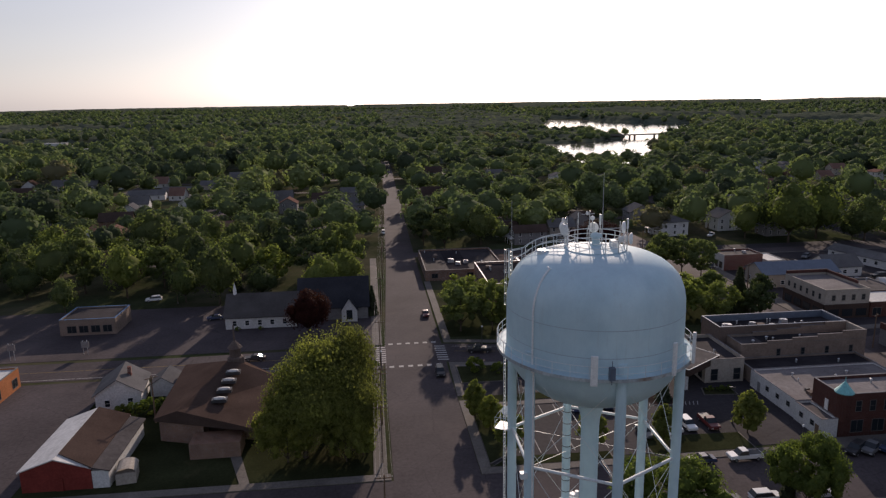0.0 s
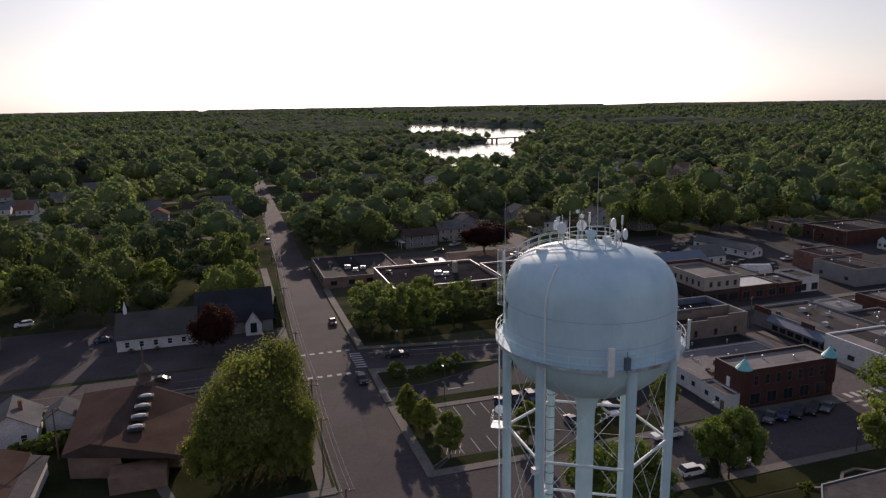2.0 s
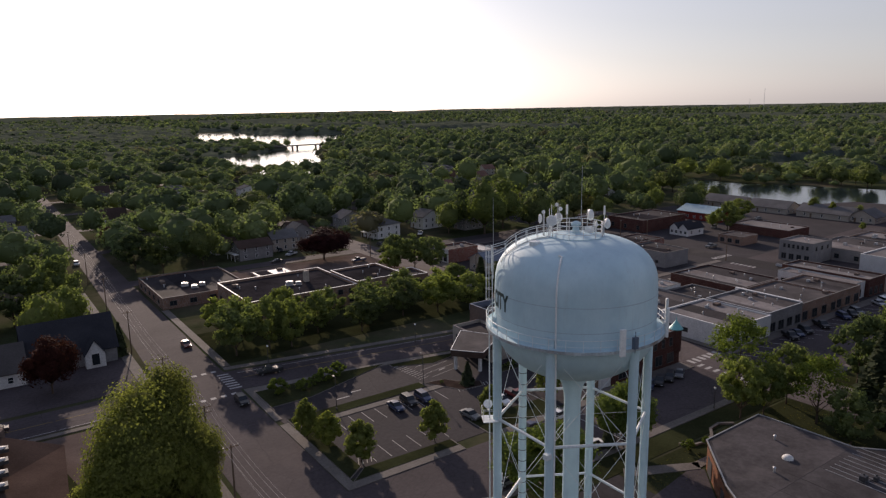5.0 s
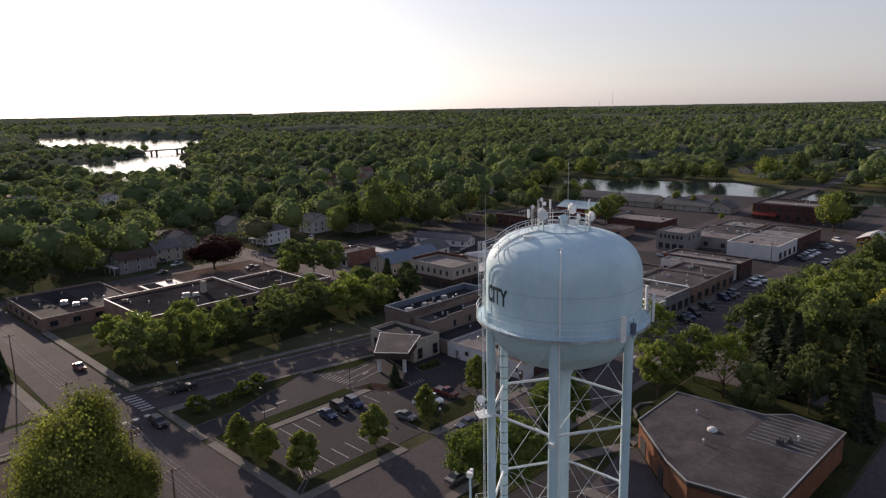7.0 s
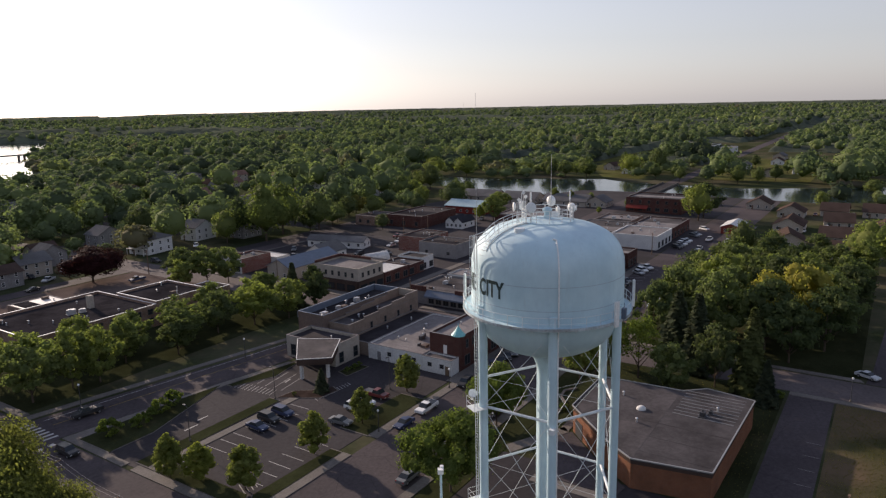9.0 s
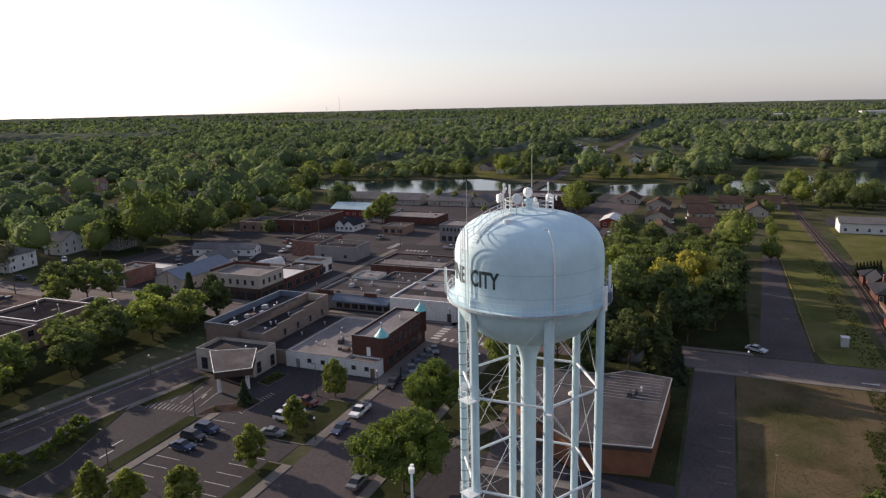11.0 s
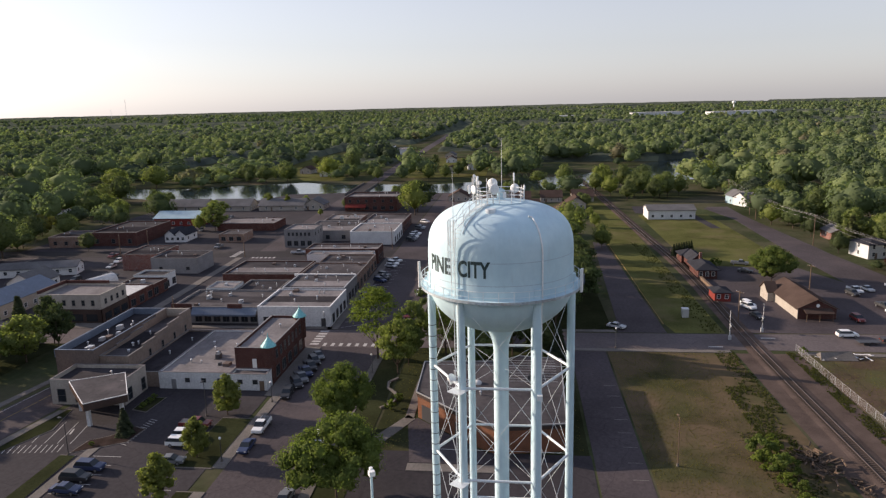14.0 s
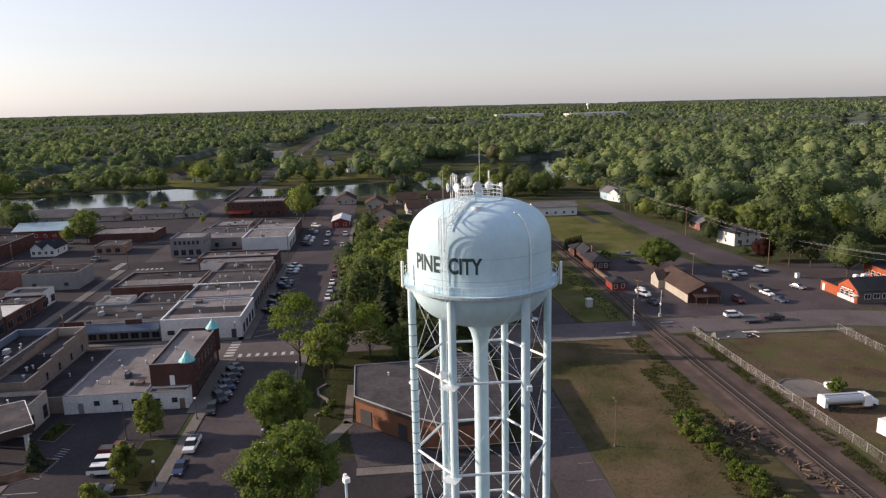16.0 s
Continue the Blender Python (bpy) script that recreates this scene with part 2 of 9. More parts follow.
def car_paint(name, col):
    m, t, b = nodes_of(name)
    b.inputs["Base Color"].default_value = (*col, 1)
    b.inputs["Roughness"].default_value = 0.45
    b.inputs["Coat Weight"].default_value = 0.12
    b.inputs["Coat Roughness"].default_value = 0.25
    return m


M_ASPHALT = surface("asphalt", (0.0378, 0.0342, 0.0351), 0.8, 1.2, 0.05, 1.5, 0.9, tint=(0.0720, 0.0612, 0.0585), relief=0.15, cracks=0.06)
M_ASPHALT_OLD = surface("old_asphalt", (0.076, 0.0635, 0.066), 0.75, 1.2, 0.06, 1.5, 0.9, tint=(0.099, 0.08, 0.079), relief=0.15, cracks=0.09)
# old asphalt made paler: the cross street's sunlight is in the base colour
M_ASPHALT_SUNLIT = surface("sunlit_asphalt", (0.118, 0.099, 0.098), 0.75, 1.2, 0.06, 1.5, 0.9, tint=(0.14, 0.115, 0.108), relief=0.15, cracks=0.09)
M_LOT = surface("lot_asphalt", (0.046, 0.041, 0.0445), 0.78, 1.2, 0.05, 1.2, 0.9, tint=(0.064, 0.0555, 0.0575), relief=0.15, cracks=0.07)
M_CONC = surface("concrete", (0.1716, 0.1535, 0.1379), 0.75, 1.12, 0.2, 3.0, 0.9)
# grass darkened for shaded lawns; the shade is in the colour
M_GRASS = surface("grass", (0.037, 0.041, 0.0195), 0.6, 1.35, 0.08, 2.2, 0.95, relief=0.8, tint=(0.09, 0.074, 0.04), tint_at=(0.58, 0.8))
# lighter copy of the grass for sunlit ground, sunlight put into the colour
M_GRASS_SUNLIT = surface("sunlit_grass", (0.098, 0.1, 0.036), 0.6, 1.35, 0.06, 2.0, 0.95, relief=0.8, tint=(0.1350, 0.1125, 0.0585), tint_at=(0.5, 0.72))
M_TOWNGROUND = surface("town_ground", (0.0495, 0.0585, 0.0288), 0.55, 1.4, 0.02, 0.7, 0.95, relief=0.8, tint=(0.1080, 0.0900, 0.0630), tint_at=(0.45, 0.7))
M_FIELD = surface("dry_field_grass", (0.062, 0.06, 0.028), 0.5, 1.45, 0.07, 2.6, 0.95, relief=0.9, tint=(0.115, 0.084, 0.053), tint_at=(0.4, 0.6))
M_DIRT = surface("dirt", (0.108, 0.077, 0.054), 0.6, 1.3, 0.08, 1.8, 0.95, relief=0.6, tint=(0.078, 0.08, 0.036), tint_at=(0.46, 0.66))
M_GRAVEL = surface("worn_gravel", (0.135, 0.105, 0.092), 0.75, 1.2, 0.2, 6.0, 0.95, relief=0.5)
M_BALLAST = surface("ballast", (0.1, 0.075, 0.064), 0.7, 1.25, 0.2, 6.0, 0.95, relief=1.0)
M_PAINT = surface("road_paint", (0.48, 0.46, 0.44), 0.75, 1.05, 0.5, 4.0, 0.8, relief=0)
M_MULCH = surface("dark_mulch", (0.05, 0.036, 0.03), 0.6, 1.3, 0.4, 5.0, 0.95, relief=0.8)
M_PAINT_WORN = surface("worn_road_paint", (0.24, 0.22, 0.2), 0.5, 1.2, 0.6, 4.0, 0.85, relief=0)
M_YELLOW = surface("yellow_paint", (0.3, 0.22, 0.08), 0.7, 1.05, 0.5, 4.0, 0.8, relief=0)
M_RAIL = plain("rail_steel", (0.16, 0.13, 0.12), 0.45, 0.7)
M_TIE = surface("tie_wood", (0.09, 0.07, 0.055), 0.6, 1.3, 0.5, 8.0, 0.9)
M_WATER = water_mat("lake_water")
M_TANK = tank_mat("tank_paint")
M_STEEL = plain("white_painted_steel", (0.68, 0.72, 0.73), 0.42)
M_GALV = plain("galvanised_steel", (0.5, 0.51, 0.52), 0.45, 0.5)
M_WIRE = plain("dull_wire", (0.4, 0.38, 0.37), 0.8, 0.0, 0.1)
M_DISH = plain("dish_white", (0.8, 0.8, 0.78), 0.5)
M_DARK = plain("dark_metal", (0.06, 0.06, 0.065), 0.5, 0.3)
M_BLACK = plain("black_paint", (0.025, 0.028, 0.03), 0.5)
M_LETTER = plain("letter_paint", (0.02, 0.045, 0.045), 0.5)
M_GLASS = glass_mat("window_glass")
M_WHITE = surface("white_wall", (0.6300, 0.6255, 0.6120), 0.88, 1.05, 0.3, 3.0, 0.8)
M_CREAM = surface("cream_wall", (0.3870, 0.3465, 0.2970), 0.85, 1.08, 0.3, 3.0, 0.85)
M_TAN = surface("tan_wall", (0.245, 0.19, 0.155), 0.82, 1.1, 0.3, 3.0, 0.85)
M_UMBER = surface("dark_brown_wall", (0.15, 0.115, 0.1), 0.8, 1.1, 0.3, 3.0, 0.85)
M_GREY = surface("grey_wall", (0.238, 0.2295, 0.2295), 0.8, 1.1, 0.3, 3.0, 0.85)
M_BRICK = brick_mat("red_brick", (0.192, 0.06, 0.04), (0.136, 0.044, 0.032))
M_BRICK_BROWN = brick_mat("brown_brick", (0.26, 0.15, 0.1), (0.2, 0.11, 0.075))
M_BRICK_DARK = brick_mat("dark_brick", (0.1, 0.038, 0.03), (0.07, 0.028, 0.023), (0.13, 0.09, 0.08))
M_BRICK_ORANGE = brick_mat("russet_brick", (0.215, 0.088, 0.044), (0.16, 0.062, 0.034), (0.18, 0.12, 0.09))
M_REDWALL = surface("red_siding", (0.22, 0.045, 0.036), 0.8, 1.1, 0.3, 3.0, 0.8)
M_ORANGE = surface("orange_wall", (0.45, 0.17, 0.07), 0.8, 1.1, 0.3, 3.0, 0.8)
M_ORANGE_RED = surface("orange_red_siding", (0.33, 0.085, 0.04), 0.8, 1.1, 0.3, 3.0, 0.8)
M_SLATE = surface("slate_blue_metal", (0.12, 0.15, 0.2), 0.85, 1.1, 0.3, 3.0, 0.5)
M_BLUE = surface("blue_metal", (0.1, 0.2, 0.36), 0.85, 1.1, 0.3, 3.0, 0.5)
M_TEAL = surface("teal_metal", (0.2, 0.5, 0.5), 0.85, 1.1, 0.5, 4.0, 0.5)
M_LTBLUE = surface("pale_blue_roof", (0.33, 0.45, 0.5), 0.85, 1.08, 0.3, 3.0, 0.5)
M_ROOF = surface("tar_roof", (0.078, 0.07, 0.072), 0.55, 1.3, 0.12, 1.2, 0.9, tint=(0.125, 0.109, 0.107), relief=0.1)
M_ROOF_DARK = surface("black_membrane", (0.036, 0.032, 0.0355), 0.6, 1.4, 0.12, 1.2, 0.92, tint=(0.062, 0.0555, 0.0585), relief=0.1)
M_ROOF_PALE = surface("pale_roof", (0.205, 0.187, 0.184), 0.65, 1.2, 0.12, 1.2, 0.86, tint=(0.145, 0.1170, 0.1125), relief=0.1)
M_ROOF_LIB = surface("smooth_membrane", (0.064, 0.058, 0.06), 0.55, 1.4, 0.16, 1.5, 0.8, tint=(0.085, 0.074, 0.072), relief=0.06)
M_TAR = surface("dark_tar_roof", (0.036, 0.033, 0.036), 0.6, 1.3, 0.12, 1.2, 0.95, tint=(0.058, 0.052, 0.054), relief=0.1)
M_COPING = surface("dull_coping", (0.2, 0.185, 0.175), 0.7, 1.2, 0.3, 3.0, 0.8, relief=0)
M_ROOF_WHITE = surface("white_roof", (0.58, 0.57, 0.55), 0.8, 1.1, 0.12, 1.2, 0.6, relief=0.05)
M_SHINGLE = surface("brown_shingle", (0.0803, 0.0566, 0.0474), 0.75, 1.2, 0.15, 5.0, 0.95, relief=0.5)
M_SHINGLE_GREY = surface("grey_shingle", (0.1440, 0.1395, 0.1395), 0.75, 1.2, 0.15, 5.0, 0.95, relief=0.5)
M_SHINGLE_DARK = surface("dark_grey_shingle", (0.0900, 0.0828, 0.0792), 0.75, 1.2, 0.15, 5.0, 0.95, relief=0.5)
M_SHINGLE_NAVY = surface("slate_dark_shingle", (0.042, 0.043, 0.05), 0.75, 1.2, 0.15, 5.0, 0.95, relief=0.5)
M_SHINGLE_RED = surface("reddish_shingle", (0.2, 0.12, 0.095), 0.75, 1.2, 0.15, 5.0, 0.95, relief=0.5)
M_TRIM = plain("white_trim", (0.75, 0.74, 0.72), 0.6)
M_CAPSTONE = plain("metal_coping", (0.42, 0.41, 0.4), 0.4, 0.5)
M_WOOD = surface("weathered_wood", (0.17, 0.12, 0.085), 0.7, 1.2, 0.3, 6.0, 0.9)
M_BARK = surface("bark", (0.11, 0.085, 0.065), 0.6, 1.2, 0.5, 6.0, 0.95, relief=0.6)
M_TYRE = plain("tyre_rubber", (0.025, 0.025, 0.025), 0.8)
M_RIM = plain("wheel_rim", (0.35, 0.35, 0.36), 0.35, 0.7)
M_LAMP_RED = plain("red_lens", (0.35, 0.02, 0.02), 0.3)
M_LAMP_CLEAR = plain("clear_lens", (0.7, 0.7, 0.68), 0.2)
M_WOODS = woods("far_canopy")
M_LEAF = leaf("maple_leaf", (0.14, 0.174, 0.088), (0.196, 0.226, 0.112), 0.54)
M_LEAF2 = leaf("ash_leaf", (0.16, 0.196, 0.088), (0.222, 0.25, 0.115), 0.54)
M_LEAF_DARK = leaf("dark_leaf", (0.09, 0.12, 0.06), (0.134, 0.162, 0.078), 0.4)
M_LEAF_PALE = leaf("silver_maple_leaf", (0.2, 0.215, 0.078), (0.265, 0.27, 0.098), 0.6)
M_LEAF_NEAR = leaf("bright_maple_leaf", (0.122, 0.16, 0.05), (0.176, 0.21, 0.066), 0.48, 0.1)
M_LEAF_PEAR = leaf("pear_leaf", (0.205, 0.23, 0.075), (0.275, 0.29, 0.1), 0.55, 0.15)
M_LEAF_RED = leaf("purple_leaf", (0.042, 0.016, 0.02), (0.062, 0.024, 0.026), 0.35, 0.2)
M_LEAF_YEL = leaf("gold_leaf", (0.29, 0.27, 0.08), (0.36, 0.33, 0.1), 0.45)
M_NEEDLE = leaf("spruce_needle", (0.06, 0.075, 0.05), (0.09, 0.105, 0.06), 0.25)
M_WEED = leaf("weed_leaf", (0.088, 0.095, 0.042), (0.13, 0.13, 0.06), 0.5)
M_DRYGRASS = leaf("dry_grass_blade", (0.15, 0.14, 0.065), (0.19, 0.17, 0.085), 0.4)
M_LEAF_FAR = wood_leaf("far_leaf")

M_RUST = surface("rust_streaked_paint", (0.5, 0.56, 0.58), 0.6, 1.1, 0.5, 4.0, 0.6, tint=(0.2, 0.13, 0.09), tint_at=(0.52, 0.7), relief=0.1)
M_SEAM = plain("weld_seam", (0.36, 0.46, 0.52), 0.5)
M_FRAME = plain("dark_window_frame", (0.11, 0.1, 0.095), 0.6)

# ---- builders ----
class MB:
    """A mesh under construction: points and faces."""

    def __init__(self):
        self.v, self.f = [], []

    def add(self, vs, fs):
        o = len(self.v)
        self.v += [tuple(p) for p in vs]
        self.f += [tuple(i + o for i in f) for f in fs]
        return self

    def box(self, x0, y0, z0, x1, y1, z1):
        return self.add([(x0, y0, z0), (x1, y0, z0), (x1, y1, z0), (x0, y1, z0), (x0, y0, z1), (x1, y0, z1), (x1, y1, z1), (x0, y1, z1)],
                        [(0, 3, 2, 1), (4, 5, 6, 7), (0, 1, 5, 4), (1, 2, 6, 5), (2, 3, 7, 6), (3, 0, 4, 7)])

    def prism(self, poly, z0, z1):
        n = len(poly)
        return self.add([(x, y, z0) for x, y in poly] + [(x, y, z1) for x, y in poly],
                        [tuple(range(n - 1, -1, -1)), tuple(range(n, 2 * n))] + [(i, (i + 1) % n, n + (i + 1) % n, n + i) for i in range(n)])

    def tube(self, a, b, r, n=8, r2=None, caps=True):
        a, b = Vector(a), Vector(b)
        d = (b - a)
        if d.length < 1e-6:
            return self
        u = d.orthogonal().normalized()
        w = d.normalized().cross(u)
        r2 = r if r2 is None else r2
        vs = []
        for p, q in ((a, r), (b, r2)):
            vs += [p + (u * math.cos(2 * math.pi * k / n) + w * math.sin(2 * math.pi * k / n)) * q for k in range(n)]
        fs = [(k, (k + 1) % n, n + (k + 1) % n, n + k) for k in range(n)]
        if caps:
            fs += [tuple(range(n - 1, -1, -1)), tuple(range(n, 2 * n))]
        return self.add(vs, fs)

    def path(self, pts, r, n=6):
        """One bent tube through the points."""
        p = [Vector(q) for q in pts]
        dirs = [(b - a).normalized() for a, b in zip(p[:-1], p[1:])]
        u = dirs[0].orthogonal().normalized()
        vs = []
        for i, q in enumerate(p):
            d = (dirs[max(0, i - 1)] + dirs[min(i, len(dirs) - 1)])
            d = d.normalized() if d.length > 1e-6 else dirs[min(i, len(dirs) - 1)]
            u = u - d * u.dot(d)
            u = u.normalized() if u.length > 1e-6 else d.orthogonal().normalized()
            w = d.cross(u)
            vs += [q + (u * math.cos(2 * math.pi * k / n) + w * math.sin(2 * math.pi * k / n)) * r for k in range(n)]
        fs = [(i * n + k, i * n + (k + 1) % n, (i + 1) * n + (k + 1) % n, (i + 1) * n + k) for i in range(len(p) - 1) for k in range(n)]
        m = (len(p) - 1) * n
        return self.add(vs, fs + [tuple(range(n - 1, -1, -1)), tuple(range(m, m + n))])

    def lathe(self, prof, n=48, c=(0, 0)):
        """prof: (radius, z) from bottom to top."""
        vs, fs = [], []
        for r, z in prof:
            vs += [(c[0] + r * math.cos(2 * math.pi * k / n), c[1] + r * math.sin(2 * math.pi * k / n), z) for k in range(n)]
        for i in range(len(prof) - 1):
            fs += [(i * n + k, i * n + (k + 1) % n, (i + 1) * n + (k + 1) % n, (i + 1) * n + k) for k in range(n)]
        return self.add(vs, fs)

    def turned(self, deg, c):
        a = radians(deg)
        ca, sa = math.cos(a), math.sin(a)
        self.v = [(c[0] + (x - c[0]) * ca - (y - c[1]) * sa, c[1] + (x - c[0]) * sa + (y - c[1]) * ca, z) for x, y, z in self.v]
        return self

    def mesh(self, name, mat, smooth=False):
        me = bpy.data.meshes.new(name)
        me.from_pydata(self.v, [], self.f)
        me.materials.append(mat)
        if smooth:
            me.polygons.foreach_set("use_smooth", [True] * len(me.polygons))
        me.update()
        return me


def part(name, mb, mat, parent, label="", smooth=False):
    me = mb if isinstance(mb, bpy.types.Mesh) else mb.mesh(name, mat, smooth)
    ob = new(name, me)
    ob.parent = parent
    if label:
        tagged(ob, label)
    return ob


def thing(name, label, category, group="", kind="", at=(0, 0, 0), turn=0):
    ob = new(name)
    ob.empty_display_size = 0.5
    ob.matrix_world = pose(*at, 0, 0, turn)
    return tagged(ob, label, category, group, kind)


def structure(name, mb, mat, label="", category=""):
    ob = new(name, mb.mesh(name, mat))
    return tagged(ob, label or name.replace("_", " "), category or name.split("_")[0], kind="structure")


RECTS = []      # footprints that trees keep clear of


def keep(x0, y0, x1, y1, m=0.0):
    RECTS.append((min(x0, x1) - m, min(y0, y1) - m, max(x0, x1) + m, max(y0, y1) + m))


def window(parent, side, a, z0, w, h, plane, frame_mat=None, name="window"):
    """A window on a wall of a building: side n, s, e or w; a: its place along the wall; plane: the wall's outer face."""
    fr = MB()
    t, o = 0.09, 0.05
    sg = 1 if side in "ne" else -1

    def put(mb, a0, b0, z_0, z_1, d0, d1):
        p0, p1 = plane + sg * d0, plane + sg * d1
        lo, hi = min(p0, p1), max(p0, p1)
        if side in "ns":
            mb.box(a0, lo, z_0, b0, hi, z_1)
        else:
            mb.box(lo, a0, z_0, hi, b0, z_1)

    put(fr, a - w / 2 - t, a + w / 2 + t, z0 - t, z0, 0.0, 0.09)
    put(fr, a - w / 2 - t, a + w / 2 + t, z0 + h, z0 + h + t, 0.0, 0.06)
    put(fr, a - w / 2 - t, a - w / 2, z0, z0 + h, 0.0, 0.06)
    put(fr, a + w / 2, a + w / 2 + t, z0, z0 + h, 0.0, 0.06)
    if w > 1.6:
        k = int(w // 1.4)
        for i in range(1, k + 1):
            x = a - w / 2 + w * i / (k + 1)
            put(fr, x - 0.03, x + 0.03, z0, z0 + h, 0.0, 0.05)
    else:
        put(fr, a - w / 2, a + w / 2, z0 + h * 0.5 - 0.03, z0 + h * 0.5 + 0.03, 0.0, 0.045)
    f = part(name, fr, frame_mat or M_TRIM, parent)
    pane = MB()
    put(pane, a - w / 2, a + w / 2, z0, z0 + h, -0.02, 0.02)
    part("pane", pane, M_GLASS, f)
    return f


def door(parent, side, a, w, h, plane, mat, z0=0.05):
    sg = 1 if side in "ne" else -1
    mb = MB()
    lo, hi = sorted((plane - sg * 0.02, plane + sg * 0.06))
    if side in "ns":
        mb.box(a - w / 2, lo, z0, a + w / 2, hi, z0 + h)
    else:
        mb.box(lo, a - w / 2, z0, hi, a + w / 2, z0 + h)
    return part("door", mb, mat, parent)


def walls_mesh(x0, y0, x1, y1, h, t=0.35):
    mb = MB()
    mb.box(x0, y0, 0, x1, y0 + t, h)
    mb.box(x0, y1 - t, 0, x1, y1, h)
    mb.box(x0, y0 + t, 0, x0 + t, y1 - t, h)
    mb.box(x1 - t, y0 + t, 0, x1, y1 - t, h)
    return mb


def roof_unit(parent, x, y, z, s=1.0):
    mb = MB()
    mb.box(x - 0.9 * s, y - 0.6 * s, z, x + 0.9 * s, y + 0.6 * s, z + 0.12)
    mb.box(x - 0.8 * s, y - 0.5 * s, z + 0.12, x + 0.8 * s, y + 0.5 * s, z + 0.95 * s)
    mb.tube((x - 0.3 * s, y, z + 0.95 * s), (x - 0.3 * s, y, z + 1.08 * s), 0.33 * s, 10)
    return part("roof_unit", mb, M_GALV, parent, "grey rooftop air unit")


def roof_vent(parent, x, y, z, h=0.7, r=0.16):
    mb = MB()
    mb.tube((x, y, z), (x, y, z + h), r, 8)
    mb.tube((x, y, z + h), (x, y, z + h + 0.15), r * 1.7, 8, r * 0.6)
    return part("roof_vent", mb, M_GALV, parent)


BLOCKS = []


def flat_building(name, label, x0, y0, x1, y1, h, wall, roof, parapet=0.45, coping=None, units=(), vents=(), wins=(), doors=(), turn=0, category="building", group=""):
    """A flat-roofed block: walls with a parapet, a roof deck inside, coping; wins: (side, first, last, count, sill, width, height)."""
    b = thing(name, label, category, group)
    x0, x1 = min(x0, x1), max(x0, x1)
    y0, y1 = min(y0, y1), max(y0, y1)
    keep(x0, y0, x1, y1, 1.5)
    BLOCKS.append((b, x0, y0, x1, y1, h - parapet, category))
    part("wall", walls_mesh(x0, y0, x1, y1, h), wall, b)
    part("roof", MB().box(x0 + 0.35, y0 + 0.35, h - parapet - 0.25, x1 - 0.35, y1 - 0.35, h - parapet), roof, b)
    cp = MB()
    o, t = 0.05, 0.3
    cp.box(x0 - o, y0 - o, h, x1 + o, y0 + t, h + 0.07)
    cp.box(x0 - o, y1 - t, h, x1 + o, y1 + o, h + 0.07)
    cp.box(x0 - o, y0 + t, h, x0 + t, y1 - t, h + 0.07)
    cp.box(x1 - t, y0 + t, h, x1 + o, y1 - t, h + 0.07)
    part("coping", cp, coping or M_COPING, b)
    for u in units:
        roof_unit(b, u[0], u[1], h - parapet, u[2] if len(u) > 2 else 1.0)
    for u in vents:
        roof_vent(b, u[0], u[1], h - parapet)
    for side, a0, a1, n, sill, w, wh in wins:
        plane = {"n": y1, "s": y0, "e": x1, "w": x0}[side]
        for i in range(n):
            window(b, side, a0 + (a1 - a0) * (i / (n - 1) if n > 1 else 0.5), sill, w, wh, plane, M_FRAME)
    for side, a, w, dh, m in doors:
        door(b, side, a, w, dh, {"n": y1, "s": y0, "e": x1, "w": x0}[side], m)
    if turn:
        b.matrix_world = Matrix.Translation((x0, y0, 0)) @ pose(0, 0, 0, 0, 0, turn) @ Matrix.Translation((-x0, -y0, 0))
    return b


def gable(b, x0, y0, x1, y1, h, ridge, wall, roof, along="x", over=0.5, thick=0.18):
    """Walls with gables and a two-sided roof with eaves."""
    if along == "x":
        ym = (y0 + y1) / 2
        w = MB().add([(x0, y0, 0), (x1, y0, 0), (x1, y1, 0), (x0, y1, 0), (x0, y0, h), (x1, y0, h), (x1, y1, h), (x0, y1, h), (x0, ym, ridge), (x1, ym, ridge)],
                     [(0, 1, 5, 4), (2, 3, 7, 6), (1, 2, 6, 9, 5), (3, 0, 4, 8, 7)])
        k = (ridge - h) / (ym - y0)
        r = MB()
        for s in (-1, 1):
            ye = y0 - over if s < 0 else y1 + over
            ze = h - k * over
            a = [(x0 - over, ye, ze), (x1 + over, ye, ze), (x1 + over, ym, ridge), (x0 - over, ym, ridge)]
            r.add(a + [(x, y, z + thick) for x, y, z in a], [(0, 1, 2, 3), (4, 5, 6, 7), (0, 1, 5, 4), (1, 2, 6, 5), (2, 3, 7, 6), (3, 0, 4, 7)])
    else:
        xm = (x0 + x1) / 2
        w = MB().add([(x0, y0, 0), (x1, y0, 0), (x1, y1, 0), (x0, y1, 0), (x0, y0, h), (x1, y0, h), (x1, y1, h), (x0, y1, h), (xm, y0, ridge), (xm, y1, ridge)],
                     [(0, 1, 5, 8, 4), (2, 3, 7, 9, 6), (1, 2, 6, 5), (3, 0, 4, 7)])
        k = (ridge - h) / (xm - x0)
        r = MB()
        for s in (-1, 1):
            xe = x0 - over if s < 0 else x1 + over
            ze = h - k * over
            a = [(xe, y0 - over, ze), (xe, y1 + over, ze), (xm, y1 + over, ridge), (xm, y0 - over, ridge)]
            r.add(a + [(x, y, z + thick) for x, y, z in a], [(0, 1, 2, 3), (4, 5, 6, 7), (0, 1, 5, 4), (1, 2, 6, 5), (2, 3, 7, 6), (3, 0, 4, 7)])
    part("wall", w, wall, b)
    part("roof", r, roof, b)


